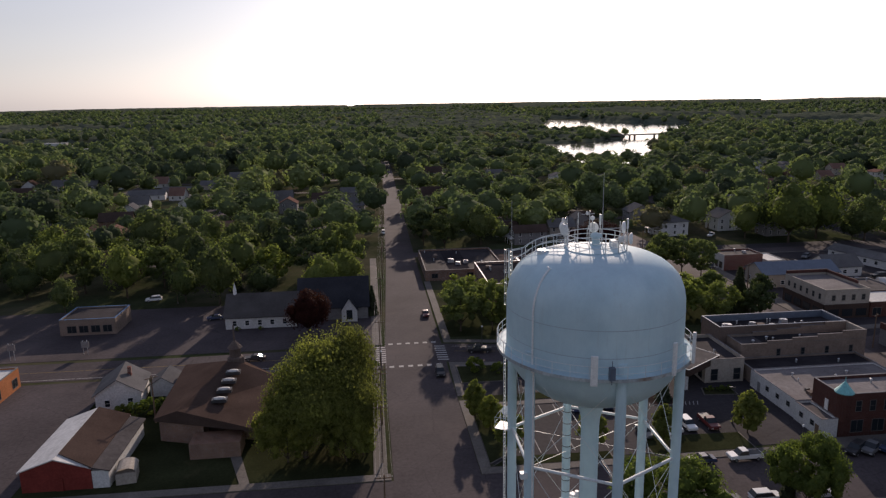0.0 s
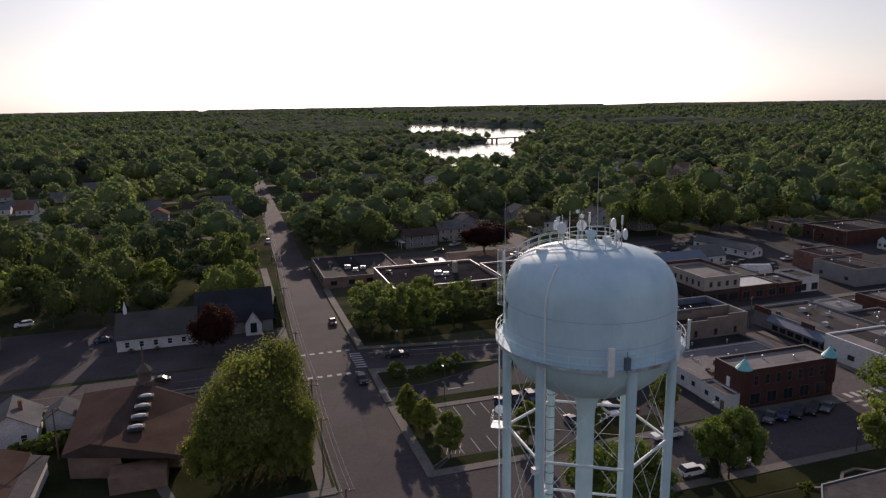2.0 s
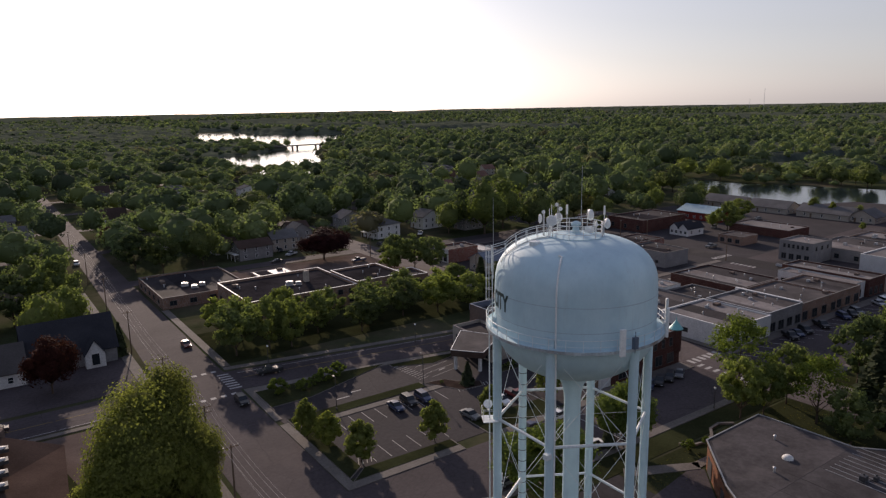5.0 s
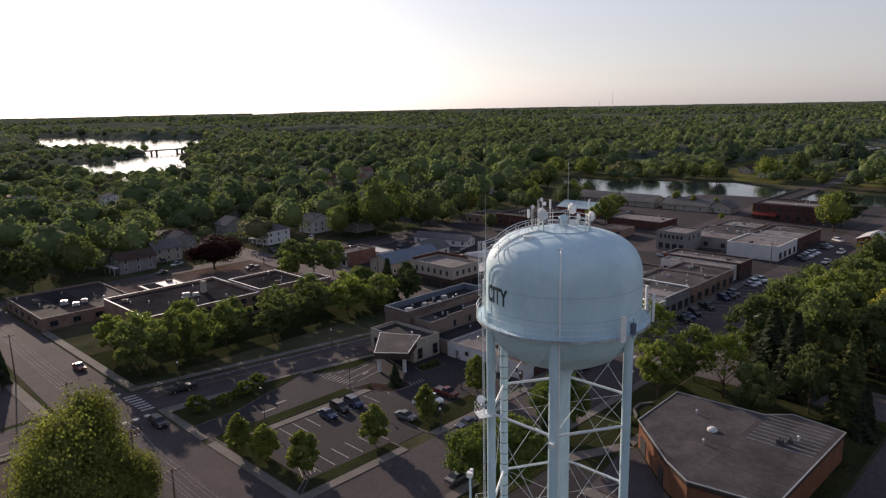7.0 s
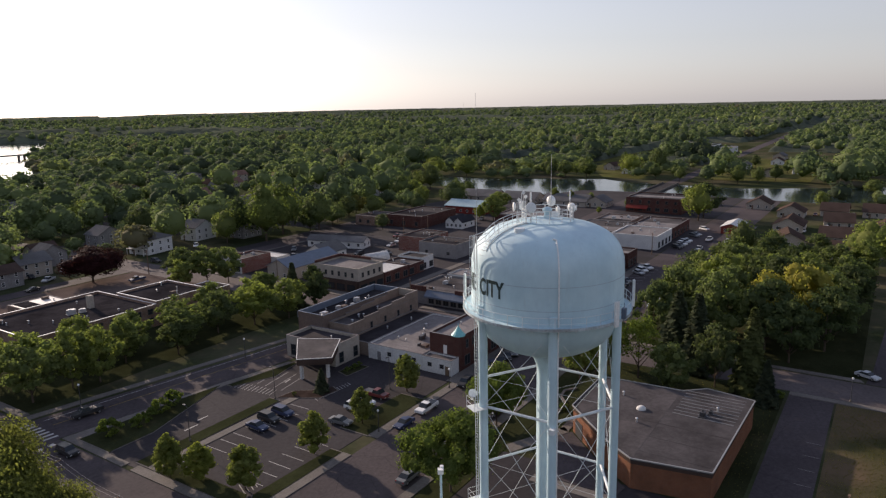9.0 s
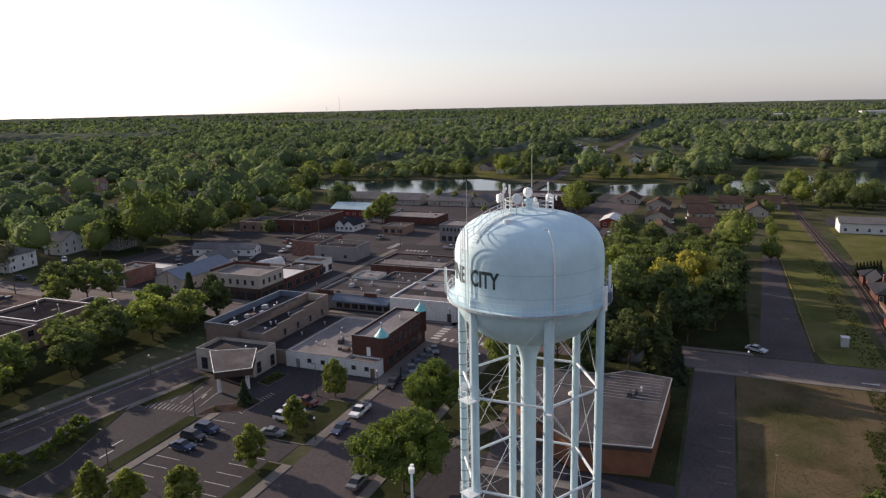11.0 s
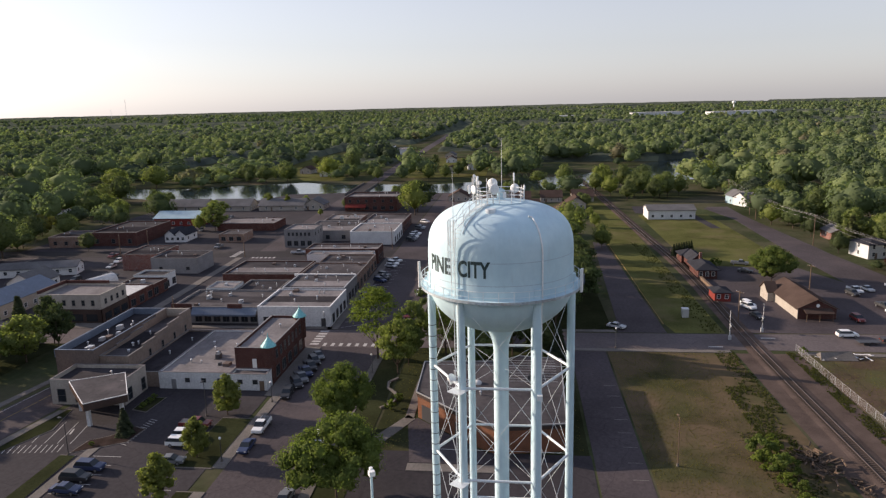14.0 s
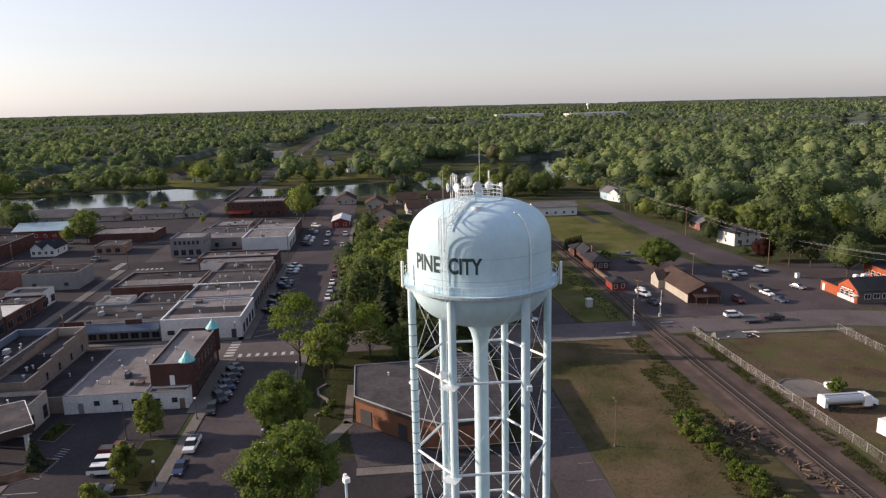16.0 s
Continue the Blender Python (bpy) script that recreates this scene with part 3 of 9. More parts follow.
def hip(b, x0, y0, x1, y1, h, ridge, wall, roof, over=0.6):
    part("wall", MB().box(x0, y0, 0, x1, y1, h), wall, b)
    o = over
    w, d = x1 - x0, y1 - y0
    if w >= d:
        r0, r1 = (x0 + d / 2, (y0 + y1) / 2, ridge), (x1 - d / 2, (y0 + y1) / 2, ridge)
    else:
        r0, r1 = ((x0 + x1) / 2, y0 + w / 2, ridge), ((x0 + x1) / 2, y1 - w / 2, ridge)
    e = h + 0.002
    vs = [(x0 - o, y0 - o, e), (x1 + o, y0 - o, e), (x1 + o, y1 + o, e), (x0 - o, y1 + o, e)]
    vs += [(x, y, z + 0.18) for x, y, z in vs] + [r0, r1]
    side = [(0, 1, 5, 4), (1, 2, 6, 5), (2, 3, 7, 6), (3, 0, 4, 7), (3, 2, 1, 0)]
    if w >= d:
        top = [(4, 5, 9, 8), (5, 6, 9), (6, 7, 8, 9), (7, 4, 8)]
    else:
        top = [(4, 5, 8), (5, 6, 9, 8), (6, 7, 9), (7, 4, 8, 9)]
    part("roof", MB().add(vs, side + top), roof, b)


def house(label, x, y, w, d, h, ridge, wall, roof, along="x", turn=0, kind="gable", chimney=False, group="town houses", porch=False):
    """A frame house with windows, door and roof, standing at x, y."""
    b = thing("house", label, "house", group, at=(x, y, 0), turn=turn)
    r = 0.5 * math.hypot(w, d)
    keep(x - r * 0.8, y - r * 0.8, x + r * 0.8, y + r * 0.8)
    x0, x1, y0, y1 = -w / 2, w / 2, -d / 2, d / 2
    (gable if kind == "gable" else hip)(b, *((x0, y0, x1, y1, h, ridge, wall, roof) + ((along,) if kind == "gable" else ())))
    floors = [0.95] + ([3.6] if h > 4.6 else [])
    for z in floors:
        for side, span, plane in (("s", w, y0), ("w", d, x0), ("n", w, y1)):
            n = 1 if side == "n" else max(1, min(3, int(span // 3.6)))
            for i in range(n):
                window(b, side, -span / 2 + span * (i + 0.5) / n, z, 0.95, 1.35, plane)
    door(b, "w", d * 0.18 + 0.9, 0.95, 2.05, x0, M_WOOD)
    if chimney:
        part("chimney", MB().box(w * 0.15, -0.35, h, w * 0.15 + 0.7, 0.35, ridge + 0.8), M_BRICK, b)
    if porch:
        p = MB().box(x0 - 2.0, y0 + 0.6, 2.5, x0, y1 - 0.6, 2.7)
        for yy in (y0 + 0.8, 0, y1 - 0.8):
            p.box(x0 - 1.9, yy - 0.08, 0, x0 - 1.74, yy + 0.08, 2.5)
        part("porch", p, M_TRIM, b, "white porch")
    return b


# ---- vehicles ----
def car_mesh(kind):
    """Side outline swept across with narrowing glasshouse; returns body and glass."""
    if kind == "pickup":
        L, W, low = 5.7, 1.95, 0.45
        body = [(0, 0.5), (0, 1.0), (0.15, 1.08), (1.25, 1.15), (3.2, 1.15), (3.25, 1.2), (5.6, 1.2), (5.7, 1.1), (5.7, 0.5)]
        cab = [(1.25, 1.15), (1.95, 1.82), (3.05, 1.85), (3.2, 1.15)]
    elif kind == "suv":
        L, W = 4.75, 1.88
        body = [(0, 0.4), (0, 0.85), (0.2, 1.0), (1.2, 1.1), (4.65, 1.1), (4.75, 0.95), (4.75, 0.4)]
        cab = [(1.2, 1.1), (1.85, 1.7), (4.2, 1.72), (4.65, 1.1)]
    else:
        L, W = 4.7, 1.82
        body = [(0, 0.35), (0, 0.7), (0.2, 0.82), (1.3, 0.95), (3.95, 0.98), (4.65, 0.9), (4.7, 0.75), (4.7, 0.35)]
        cab = [(1.3, 0.95), (2.05, 1.43), (3.2, 1.44), (3.95, 0.98)]

    def sweep(pts, w, inset):
        mb = MB()
        n = len(pts)
        zs = [p[1] for p in pts]
        zl, zh = min(zs), max(zs)
        vs = []
        for s in (-1, 1):
            for x, z in pts:
                k = (z - zl) / (zh - zl) if zh > zl else 0
                vs.append((x - L / 2, s * (w / 2 - inset * k), z))
        mb.add(vs, [tuple(range(n)), tuple(range(2 * n - 1, n - 1, -1))] + [(i, n + i, n + (i + 1) % n, (i + 1) % n) for i in range(n)])
        return mb

    b = sweep(body, W, 0.07)
    roof = sweep([(cab[1][0] - 0.02, cab[1][1] - 0.06), (cab[1][0], cab[1][1] + 0.03), (cab[2][0], cab[2][1] + 0.03), (cab[2][0] + 0.02, cab[2][1] - 0.06)], W - 0.36, 0.05)
    b.add(roof.v, roof.f)
    g = sweep(cab, W - 0.12, 0.16)
    if kind == "pickup":
        bed = MB().box(3.35 - L / 2, -W / 2 + 0.16, 1.17, 5.5 - L / 2, W / 2 - 0.16, 1.21)
    else:
        bed = None
    return L, W, b, g, bed


CAR_LABEL = {"white": (0.72, 0.72, 0.71), "silver": (0.4, 0.41, 0.42), "grey": (0.13, 0.135, 0.14), "black": (0.02, 0.02, 0.022), "dark blue": (0.02, 0.035, 0.09), "dark red": (0.12, 0.015, 0.015), "tan": (0.35, 0.3, 0.22)}
PAINTS = {k: car_paint("paint_" + k.replace(" ", "_"), v) for k, v in CAR_LABEL.items()}
CARS = {}


def parked(kind, colour, x, y, turn, z=0.03, extra="parked on the asphalt"):
    """A parked car, its nose along -x before it is turned."""
    key = (kind, colour)
    word = {"sedan": "sedan", "suv": "sport utility car", "pickup": "pickup truck"}[kind]
    if key in CARS:
        c = copy_thing(CARS[key], pose(x, y, z, 0, 0, turn))
        return c
    c = thing("pickup" if kind == "pickup" else "car", f"{colour} {word} {extra}", "car", "parked cars", at=(x, y, z), turn=turn)
    L, W, b, g, bed = car_mesh(kind)
    body = part("body", b, PAINTS[colour], c)
    md = body.modifiers.new("bevel", "BEVEL")
    md.width, md.segments, md.limit_method = 0.06, 2, "ANGLE"
    part("glasshouse", g, M_GLASS, c, "dark glass")
    if bed:
        part("bed", bed, M_DARK, c)
    for sx in (0.9, L - 0.95):
        for s in (-1, 1):
            w = MB().tube((sx - L / 2, s * (W / 2 - 0.2), 0.34), (sx - L / 2, s * (W / 2 + 0.01), 0.34), 0.34, 14)
            wo = part("wheel", w, M_TYRE, c)
            part("rim", MB().tube((sx - L / 2, s * (W / 2 + 0.005), 0.34), (sx - L / 2, s * (W / 2 + 0.03), 0.34), 0.2, 10), M_RIM, wo)
    for s in (-1, 1):
        part("headlight", MB().box(-L / 2 - 0.015, s * W * 0.36 - 0.18, 0.62, -L / 2 + 0.05, s * W * 0.36 + 0.18, 0.76), M_LAMP_CLEAR, c)
        part("tail_light", MB().box(L / 2 - 0.05, s * W * 0.38 - 0.14, 0.66, L / 2 + 0.015, s * W * 0.38 + 0.14, 0.84), M_LAMP_RED, c)
    CARS[key] = c
    return c


# ---- trees ----
def np_mesh(name, v, f, mat):
    """A mesh from an array of points and one of four-cornered or three-cornered faces."""
    me = bpy.data.meshes.new(name)
    v = np.asarray(v, np.float32)
    f = np.asarray(f, np.int32)
    me.vertices.add(len(v))
    me.vertices.foreach_set("co", v.ravel())
    k = f.shape[1]
    me.loops.add(f.size)
    me.loops.foreach_set("vertex_index", f.ravel())
    me.polygons.add(len(f))
    me.polygons.foreach_set("loop_start", np.arange(0, f.size, k, dtype=np.int32))
    me.polygons.foreach_set("loop_total", np.full(len(f), k, np.int32))
    me.materials.append(mat)
    me.update()
    me.validate()
    return me


def leaf_cards(rng, centres, normals, size, jitter=0.42):
    """Small bent-free leaf sprays: one quad at each centre, facing roughly along its normal."""
    n = len(centres)
    nm = normals + rng.normal(0, jitter, (n, 3))
    nm /= np.linalg.norm(nm, axis=1, keepdims=True) + 1e-9
    r = rng.normal(0, 1, (n, 3))
    u = np.cross(nm, r)
    u /= np.linalg.norm(u, axis=1, keepdims=True) + 1e-9
    w = np.cross(nm, u)
    s = size * rng.uniform(0.55, 1.25, (n, 1))
    k = rng.uniform(0.6, 1.0, (n, 1))
    corners = [centres - u * s - w * s * k * 0.3, centres + u * s * 0.2 - w * s * k, centres + u * s + w * s * k * 0.3, centres - u * s * 0.2 + w * s * k]
    v = np.stack(corners, 1).reshape(-1, 3)
    f = np.arange(4 * n).reshape(-1, 4)
    return v, f


def crown_points(rng, w, z0, z1, clumps, per, style="round"):
    """Leaf places on many clumps that fill a crown of width w between z0 and z1."""
    H = z1 - z0
    cs, rs = [], []
    while len(cs) < clumps:
        p = rng.uniform(-1, 1, 3)
        q = np.linalg.norm(p)
        if q > 1 or q < 0.45:
            continue
        if style == "round":
            t = (p[2] + 1) / 2
            wid = w / 2 * (0.72 + 0.28 * math.sin(math.pi * min(1, t * 1.1)))
            if p[2] < -0.55 and rng.random() < 0.5:
                continue
            c = np.array([p[0] * wid, p[1] * wid, z0 + H * t])
            r = (0.16 + 0.1 * rng.random()) * w * 0.62
        elif style == "oval":
            t = (p[2] + 1) / 2
            wid = w / 2 * (1.1 - 0.75 * t) + 0.1
            c = np.array([p[0] * wid, p[1] * wid, z0 + H * t])
            r = (0.14 + 0.08 * rng.random()) * w * (1.15 - 0.6 * t)
        cs.append(c)
        rs.append(min(r, H * 0.25))
    cs, rs = np.array(cs), np.array(rs)
    d = rng.normal(0, 1, (clumps, per, 3))
    d /= np.linalg.norm(d, axis=2, keepdims=True)
    d[:, :, 2] = np.where(d[:, :, 2] < -0.3, -d[:, :, 2], d[:, :, 2])
    rad = rs[:, None, None] * rng.uniform(0.7, 1.08, (clumps, per, 1))
    pts = (cs[:, None, :] + d * rad * np.array([1, 1, 0.78])).reshape(-1, 3)
    return pts, d.reshape(-1, 3), cs, rs


def ico(sub):
    bm = bmesh.new()
    bmesh.ops.create_icosphere(bm, subdivisions=sub, radius=1.0)
    v = np.array([x.co[:] for x in bm.verts])
    f = np.array([[x.index for x in fc.verts] for fc in bm.faces])
    bm.free()
    return v, f


ICO1 = ico(1)


def trunk_mesh(rng, H, r, z_crown, w):
    mb = MB()
    top = z_crown + (H - z_crown) * 0.55
    mb.tube((0, 0, -0.2), (0, 0, z_crown * 0.6), r, 8, r * 0.75)
    mb.tube((0, 0, z_crown * 0.6), (0, 0, top), r * 0.75, 7, r * 0.25)
    for k in range(6):
        a = k * 1.05 + rng.uniform(-0.3, 0.3)
        zb = z_crown * rng.uniform(0.6, 1.1)
        q = w * 0.3
        mb.tube((0, 0, zb), (math.cos(a) * q, math.sin(a) * q, zb + (H - z_crown) * 0.35), r * 0.4, 6, r * 0.12)
    return mb


def make_tree(label, category, mat, H, w, seed, clumps=60, per=60, leaf_size=0.3, style="round", z_crown=None, core=0.72, r=None):
    """A tree at the origin: trunk with limbs and a crown of leaf clumps."""
    rng = np.random.default_rng(seed)
    zc = H * 0.2 if z_crown is None else z_crown
    t = thing("tree", label, category)
    part("trunk", trunk_mesh(rng, H, r or max(0.12, H * 0.018), zc, w), M_BARK, t)
    pts, nrm, cs, rs = crown_points(rng, w, zc, H, clumps, per, style)
    v, f = leaf_cards(rng, pts, nrm, leaf_size)
    # shaded inner mass of each clump
    iv, jf = ICO1
    inner_v = (cs[:, None, :] + iv[None] * (rs * core)[:, None, None] * rng.uniform(0.8, 1.1, (len(cs), len(iv), 1))).reshape(-1, 3)
    inner_f = (jf[None] + (np.arange(len(cs)) * len(iv))[:, None, None]).reshape(-1, 3)
    me = bpy.data.meshes.new("crown")
    allv = np.concatenate([v, inner_v])
    faces = [tuple(x) for x in f.tolist()] + [tuple(x) for x in (inner_f + len(v)).tolist()]
    me.from_pydata(allv.tolist(), [], faces)
    me.materials.append(mat)
    me.update()
    c = new("crown", me)
    c.parent = t
    return t


def soft_crown(rng, lobes, cards, size, core=2, ragged=1.08):
    """A crown one unit high and wide: billowing lobes on a dome, leaf sprays over them and a dense heart."""
    u = np.concatenate([[1.0], rng.uniform(-0.75, 0.95, lobes - 1)])
    a = rng.uniform(0, 6.283, lobes)
    sn = np.sqrt(np.clip(1 - u * u, 0, 1))
    spread = 0.3 * rng.uniform(0.85, 1.1, lobes)
    cs = np.stack([np.cos(a) * sn * spread, np.sin(a) * sn * spread, 0.55 + 0.27 * u], 1)
    rs = rng.uniform(0.15, 0.23, lobes)
    k = cards // lobes
    d = rng.normal(0, 1, (lobes, k, 3))
    d /= np.linalg.norm(d, axis=2, keepdims=True)
    out = cs - np.array([0, 0, 0.5])
    out /= np.linalg.norm(out, axis=1, keepdims=True) + 1e-6
    d += 0.7 * out[:, None]
    d /= np.linalg.norm(d, axis=2, keepdims=True)
    pts = (cs[:, None] + d * rs[:, None, None] * rng.uniform(0.75, ragged, (lobes, k, 1))).reshape(-1, 3)
    v, f = leaf_cards(rng, pts, d.reshape(-1, 3), size, 0.24)
    f = np.concatenate([f[:, [0, 1, 2]], f[:, [0, 2, 3]]])
    iv, jf = ICO1
    hv = [np.array([0, 0, 0.55]) + iv * np.array([0.37, 0.37, 0.36]) * rng.uniform(0.82, 1.08, (len(iv), 1))]
    if core > 1:
        hv += [cs[i] + iv * rs[i] * 0.8 * rng.uniform(0.85, 1.1, (len(iv), 1)) for i in range(core - 1)]
    hf = np.concatenate([jf + len(iv) * i for i in range(len(hv))]) + len(v)
    return np.concatenate([v, *hv]), np.concatenate([f, hf]), len(v)


def garden_tree(label, mat, H, w, seed, lobes=30, cards=1080, size=0.026, core=5, ragged=1.08):
    rng = np.random.default_rng(seed)
    t = thing("tree", label, "tree")
    part("trunk", trunk_mesh(rng, H, H * 0.02, H * 0.2, w), M_BARK, t)
    v, f, n = soft_crown(rng, lobes, cards, size, core, ragged)
    c = new("crown", np_mesh("crown", v * np.array([w, w, H]), f, mat))
    c.parent = t
    return t


def make_conifer(label, H, w, seed, mat=None):
    rng = np.random.default_rng(seed)
    t = thing("conifer", label, "conifer")
    part("trunk", MB().tube((0, 0, -0.2), (0, 0, H * 0.95), H * 0.016 + 0.05, 7, 0.03), M_BARK, t)
    n = 2600
    z = H * (0.06 + 0.94 * rng.random(n) ** 1.3)
    layer = 0.75 + 0.25 * np.abs(np.sin(z * 3.1))
    rad = (w / 2) * (1 - z / H) ** 0.85 * layer * np.sqrt(rng.uniform(0.35, 1.0, n)) + 0.05
    a = rng.uniform(0, 2 * math.pi, n)
    lump = 1 + 0.18 * np.sin(a * 5 + z)
    pts = np.stack([np.cos(a) * rad * lump, np.sin(a) * rad * lump, z - rad * 0.25], 1)
    nrm = np.stack([np.cos(a) * 0.5, np.sin(a) * 0.5, np.full(n, 0.9)], 1)
    v, f = leaf_cards(rng, pts, nrm, 0.034 * H + 0.1)
    c = new("crown", np_mesh("crown", v, f, mat or M_NEEDLE))
    c.parent = t
    return t

# ---- ground, water, streets ----
def sheet(name, pts, z, mat, label, category="ground"):
    n = len(pts)
    ob = new(name, MB().add([(x, y, z) for x, y in pts], [tuple(range(n))]).mesh(name, mat))
    return tagged(ob, label, category, kind="structure")


def slab(name, pts, z0, z1, mat, label, category):
    ob = new(name, MB().prism(pts, z0, z1).mesh(name, mat))
    return tagged(ob, label, category, kind="structure")


def rect(x0, y0, x1, y1):
    return [(x0, y0), (x1, y0), (x1, y1), (x0, y1)]


# the land: flat round the town, raised far out so the horizon fits the camera's view
def land_z(d):
    s = max(0.0, (d - 1900) / 3000)
    return 27 * s * s


rings = [0, 60, 150, 300, 500, 800, 1200, 1900, 2400, 3000, 3600, 4200, 4900]
lv, lf = [(0, 0, 0)], []
NSEG = 96
for d in rings[1:]:
    lv += [(d * math.cos(2 * math.pi * k / NSEG), d * math.sin(2 * math.pi * k / NSEG), land_z(d)) for k in range(NSEG)]
lf += [(0, 1 + k, 1 + (k + 1) % NSEG) for k in range(NSEG)]
for i in range(len(rings) - 2):
    a, b = 1 + i * NSEG, 1 + (i + 1) * NSEG
    lf += [(a + k, b + k, b + (k + 1) % NSEG, a + (k + 1) % NSEG) for k in range(NSEG)]
ground = tagged(new("ground", MB().add(lv, lf).mesh("ground", M_TOWNGROUND)), "grassy ground with worn earth under the town", "ground", kind="structure")

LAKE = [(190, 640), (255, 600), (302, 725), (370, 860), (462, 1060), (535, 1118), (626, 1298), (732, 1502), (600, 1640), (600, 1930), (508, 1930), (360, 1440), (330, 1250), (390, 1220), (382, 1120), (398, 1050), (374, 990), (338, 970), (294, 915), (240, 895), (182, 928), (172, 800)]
RIVER = [(352, 420), (410, 360), (352, 240), (372, 214), (398, 204), (404, 150), (396, 100), (392, 60), (420, 20), (452, -40), (462, -84), (500, -100), (560, -130), (640, -100), (590, -60), (560, -48), (500, 10), (470, 60), (446, 110), (452, 190), (468, 215), (436, 300), (440, 380)]
POND = [(-780, 1215), (-560, 1262), (-525, 1275), (-530, 1312), (-780, 1335)]
POND_FAR = [(-745, 1745), (-600, 1775), (-595, 1835), (-745, 1815)]
FARLAKE = [(930, -600), (1000, -640), (1300, -880), (1500, -900), (1400, -1150), (1100, -860)]
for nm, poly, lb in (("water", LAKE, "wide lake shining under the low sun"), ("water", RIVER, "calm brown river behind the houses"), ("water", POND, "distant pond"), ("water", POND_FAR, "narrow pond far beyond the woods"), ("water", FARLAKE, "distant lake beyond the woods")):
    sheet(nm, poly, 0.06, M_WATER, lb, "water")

HWY_N = [(-160, 164), (-45, 163), (-12, 163.5), (16, 163.5), (78, 152.5), (106, 148.5), (132, 155), (200, 157), (330, 163), (700, 172), (1900, 200)]
HWY_S = [(-160, 152), (-45, 152), (-12, 152.5), (16, 151.2), (68, 143.5), (106, 139.5), (118, 141.5), (132, 145), (200, 146.5), (330, 153), (700, 162), (1900, 186)]
slab("road", HWY_S + HWY_N[::-1], -0.3, 0.03, M_ASPHALT_OLD, "two-lane highway of worn asphalt", "road")
slab("road", [(2.3, 60), (16.4, 60), (16.4, 151), (16.6, 163.5), (16.8, 262), (18.3, 430), (22, 700), (14, 700), (9.0, 430), (5.6, 262), (2.6, 163.5), (2.2, 151)], -0.3, 0.034, M_ASPHALT_OLD, "side street of worn brownish asphalt", "road")
slab("road", rect(-160, 86.5, 104, 101.0) , -0.3, 0.038, M_ASPHALT_OLD, "wide main street of worn brownish asphalt", "road")
slab("road", rect(117, 81.5, 420, 101.6), -0.3, 0.038, M_ASPHALT_OLD, "wide main street of worn brownish asphalt", "road")
slab("road", [(93, -90), (104.5, -48), (105.2, -10), (105.5, 45), (104, 81), (104, 150), (104, 262), (104, 330), (115, 330), (115.5, 262), (116, 150), (117, 81), (116.5, 45), (116.5, 0), (117.5, -50), (108, -90)], -0.3, 0.042, M_ASPHALT_SUNLIT, "cross street of grey asphalt", "road")
slab("road", [(117, 17), (123.6, 17.2), (229, 18.6), (232, 23), (124.5, 28), (117, 29)], -0.3, 0.03, M_ASPHALT_OLD, "back street beside the railway", "road")
slab("road", [(116, -58), (153, -64), (183, -61.8), (209, -59.6), (222, -59.3), (259, -57.5), (300, -56), (326, -57), (326, -47), (320, -43.4), (284, -48.5), (250, -47.4), (206, -46.2), (166, -46.4), (130, -41), (116, -36)], -0.3, 0.03, M_ASPHALT_OLD, "street of brownish asphalt among trees", "road")
slab("road", rect(204, 101.6, 215, 300), -0.3, 0.034, M_ASPHALT, "cross street of grey asphalt", "road")
slab("road", rect(115.5, 246, 204, 254), -0.3, 0.03, M_ASPHALT_OLD, "residential street", "road")
slab("road", rect(16.8, 262, 104, 270), -0.3, 0.026, M_ASPHALT_OLD, "residential street behind the school", "road")
slab("road", rect(36, 33.6, 104.5, 41.6), -0.3, 0.03, M_ASPHALT_OLD, "driveway of dark asphalt beside the field", "road")
slab("road", rect(-30, 33.0, 34, 79.5), -0.3, 0.026, M_LOT, "asphalt yard round the tower", "road")

# residential streets to the north
for y0 in (330, 398, 466, 536):
    slab("road", rect(-270, y0, 330, y0 + 7), -0.3, 0.028, M_ASPHALT_OLD, "narrow residential street", "road")
for x0 in (-84, -168, 60, 160, 268):
    slab("road", rect(x0, 262 if x0 < 0 else 300, x0 + 7, 610), -0.3, 0.022, M_ASPHALT_OLD, "narrow residential street", "road")
slab("road", rect(104, 330, 114, 610), -0.3, 0.031, M_ASPHALT, "side street of grey asphalt", "road")
slab("road", rect(204, 300, 213, 610), -0.3, 0.031, M_ASPHALT, "side street of grey asphalt", "road")
slab("ground", [(-820, 960), (-470, 940), (-450, 1170), (-540, 1185), (-820, 1180)], -0.3, 0.03, M_GRASS, "far marshy meadow", "grass")
# lots
slab("pavement", [(17.5, 129.5), (16.9, 149.0), (66, 142.2), (106, 138), (104, 104), (62, 104), (17.5, 104)], -0.3, 0.05, M_LOT, "asphalt parking lot", "parking lot")
slab("pavement", rect(-160, 165, 1, 206), -0.3, 0.05, M_ASPHALT_OLD, "asphalt forecourt and parking lot", "parking lot")
slab("pavement", [(-160, 103), (-57, 103), (-57, 150.5), (-160, 150.5)], -0.3, 0.046, M_ASPHALT_OLD, "dark asphalt yard", "parking lot")
# gravel colour makes the yard pale, in place of sun on it
slab("pavement", rect(46, 214, 104, 261), -0.3, 0.03, M_GRAVEL, "schoolyard with sunlight in its pale colour", "parking lot")
slab("pavement", rect(115.8, 102, 420, 262), -0.3, 0.02, M_LOT, "paved ground of the business blocks", "parking lot")
slab("pavement", [(117.5, -40), (117.5, 0), (131, -3.5), (190, -6), (186, -40), (152, -51)], -0.3, 0.036, M_ASPHALT_OLD, "parking lot round the restaurants", "parking lot")
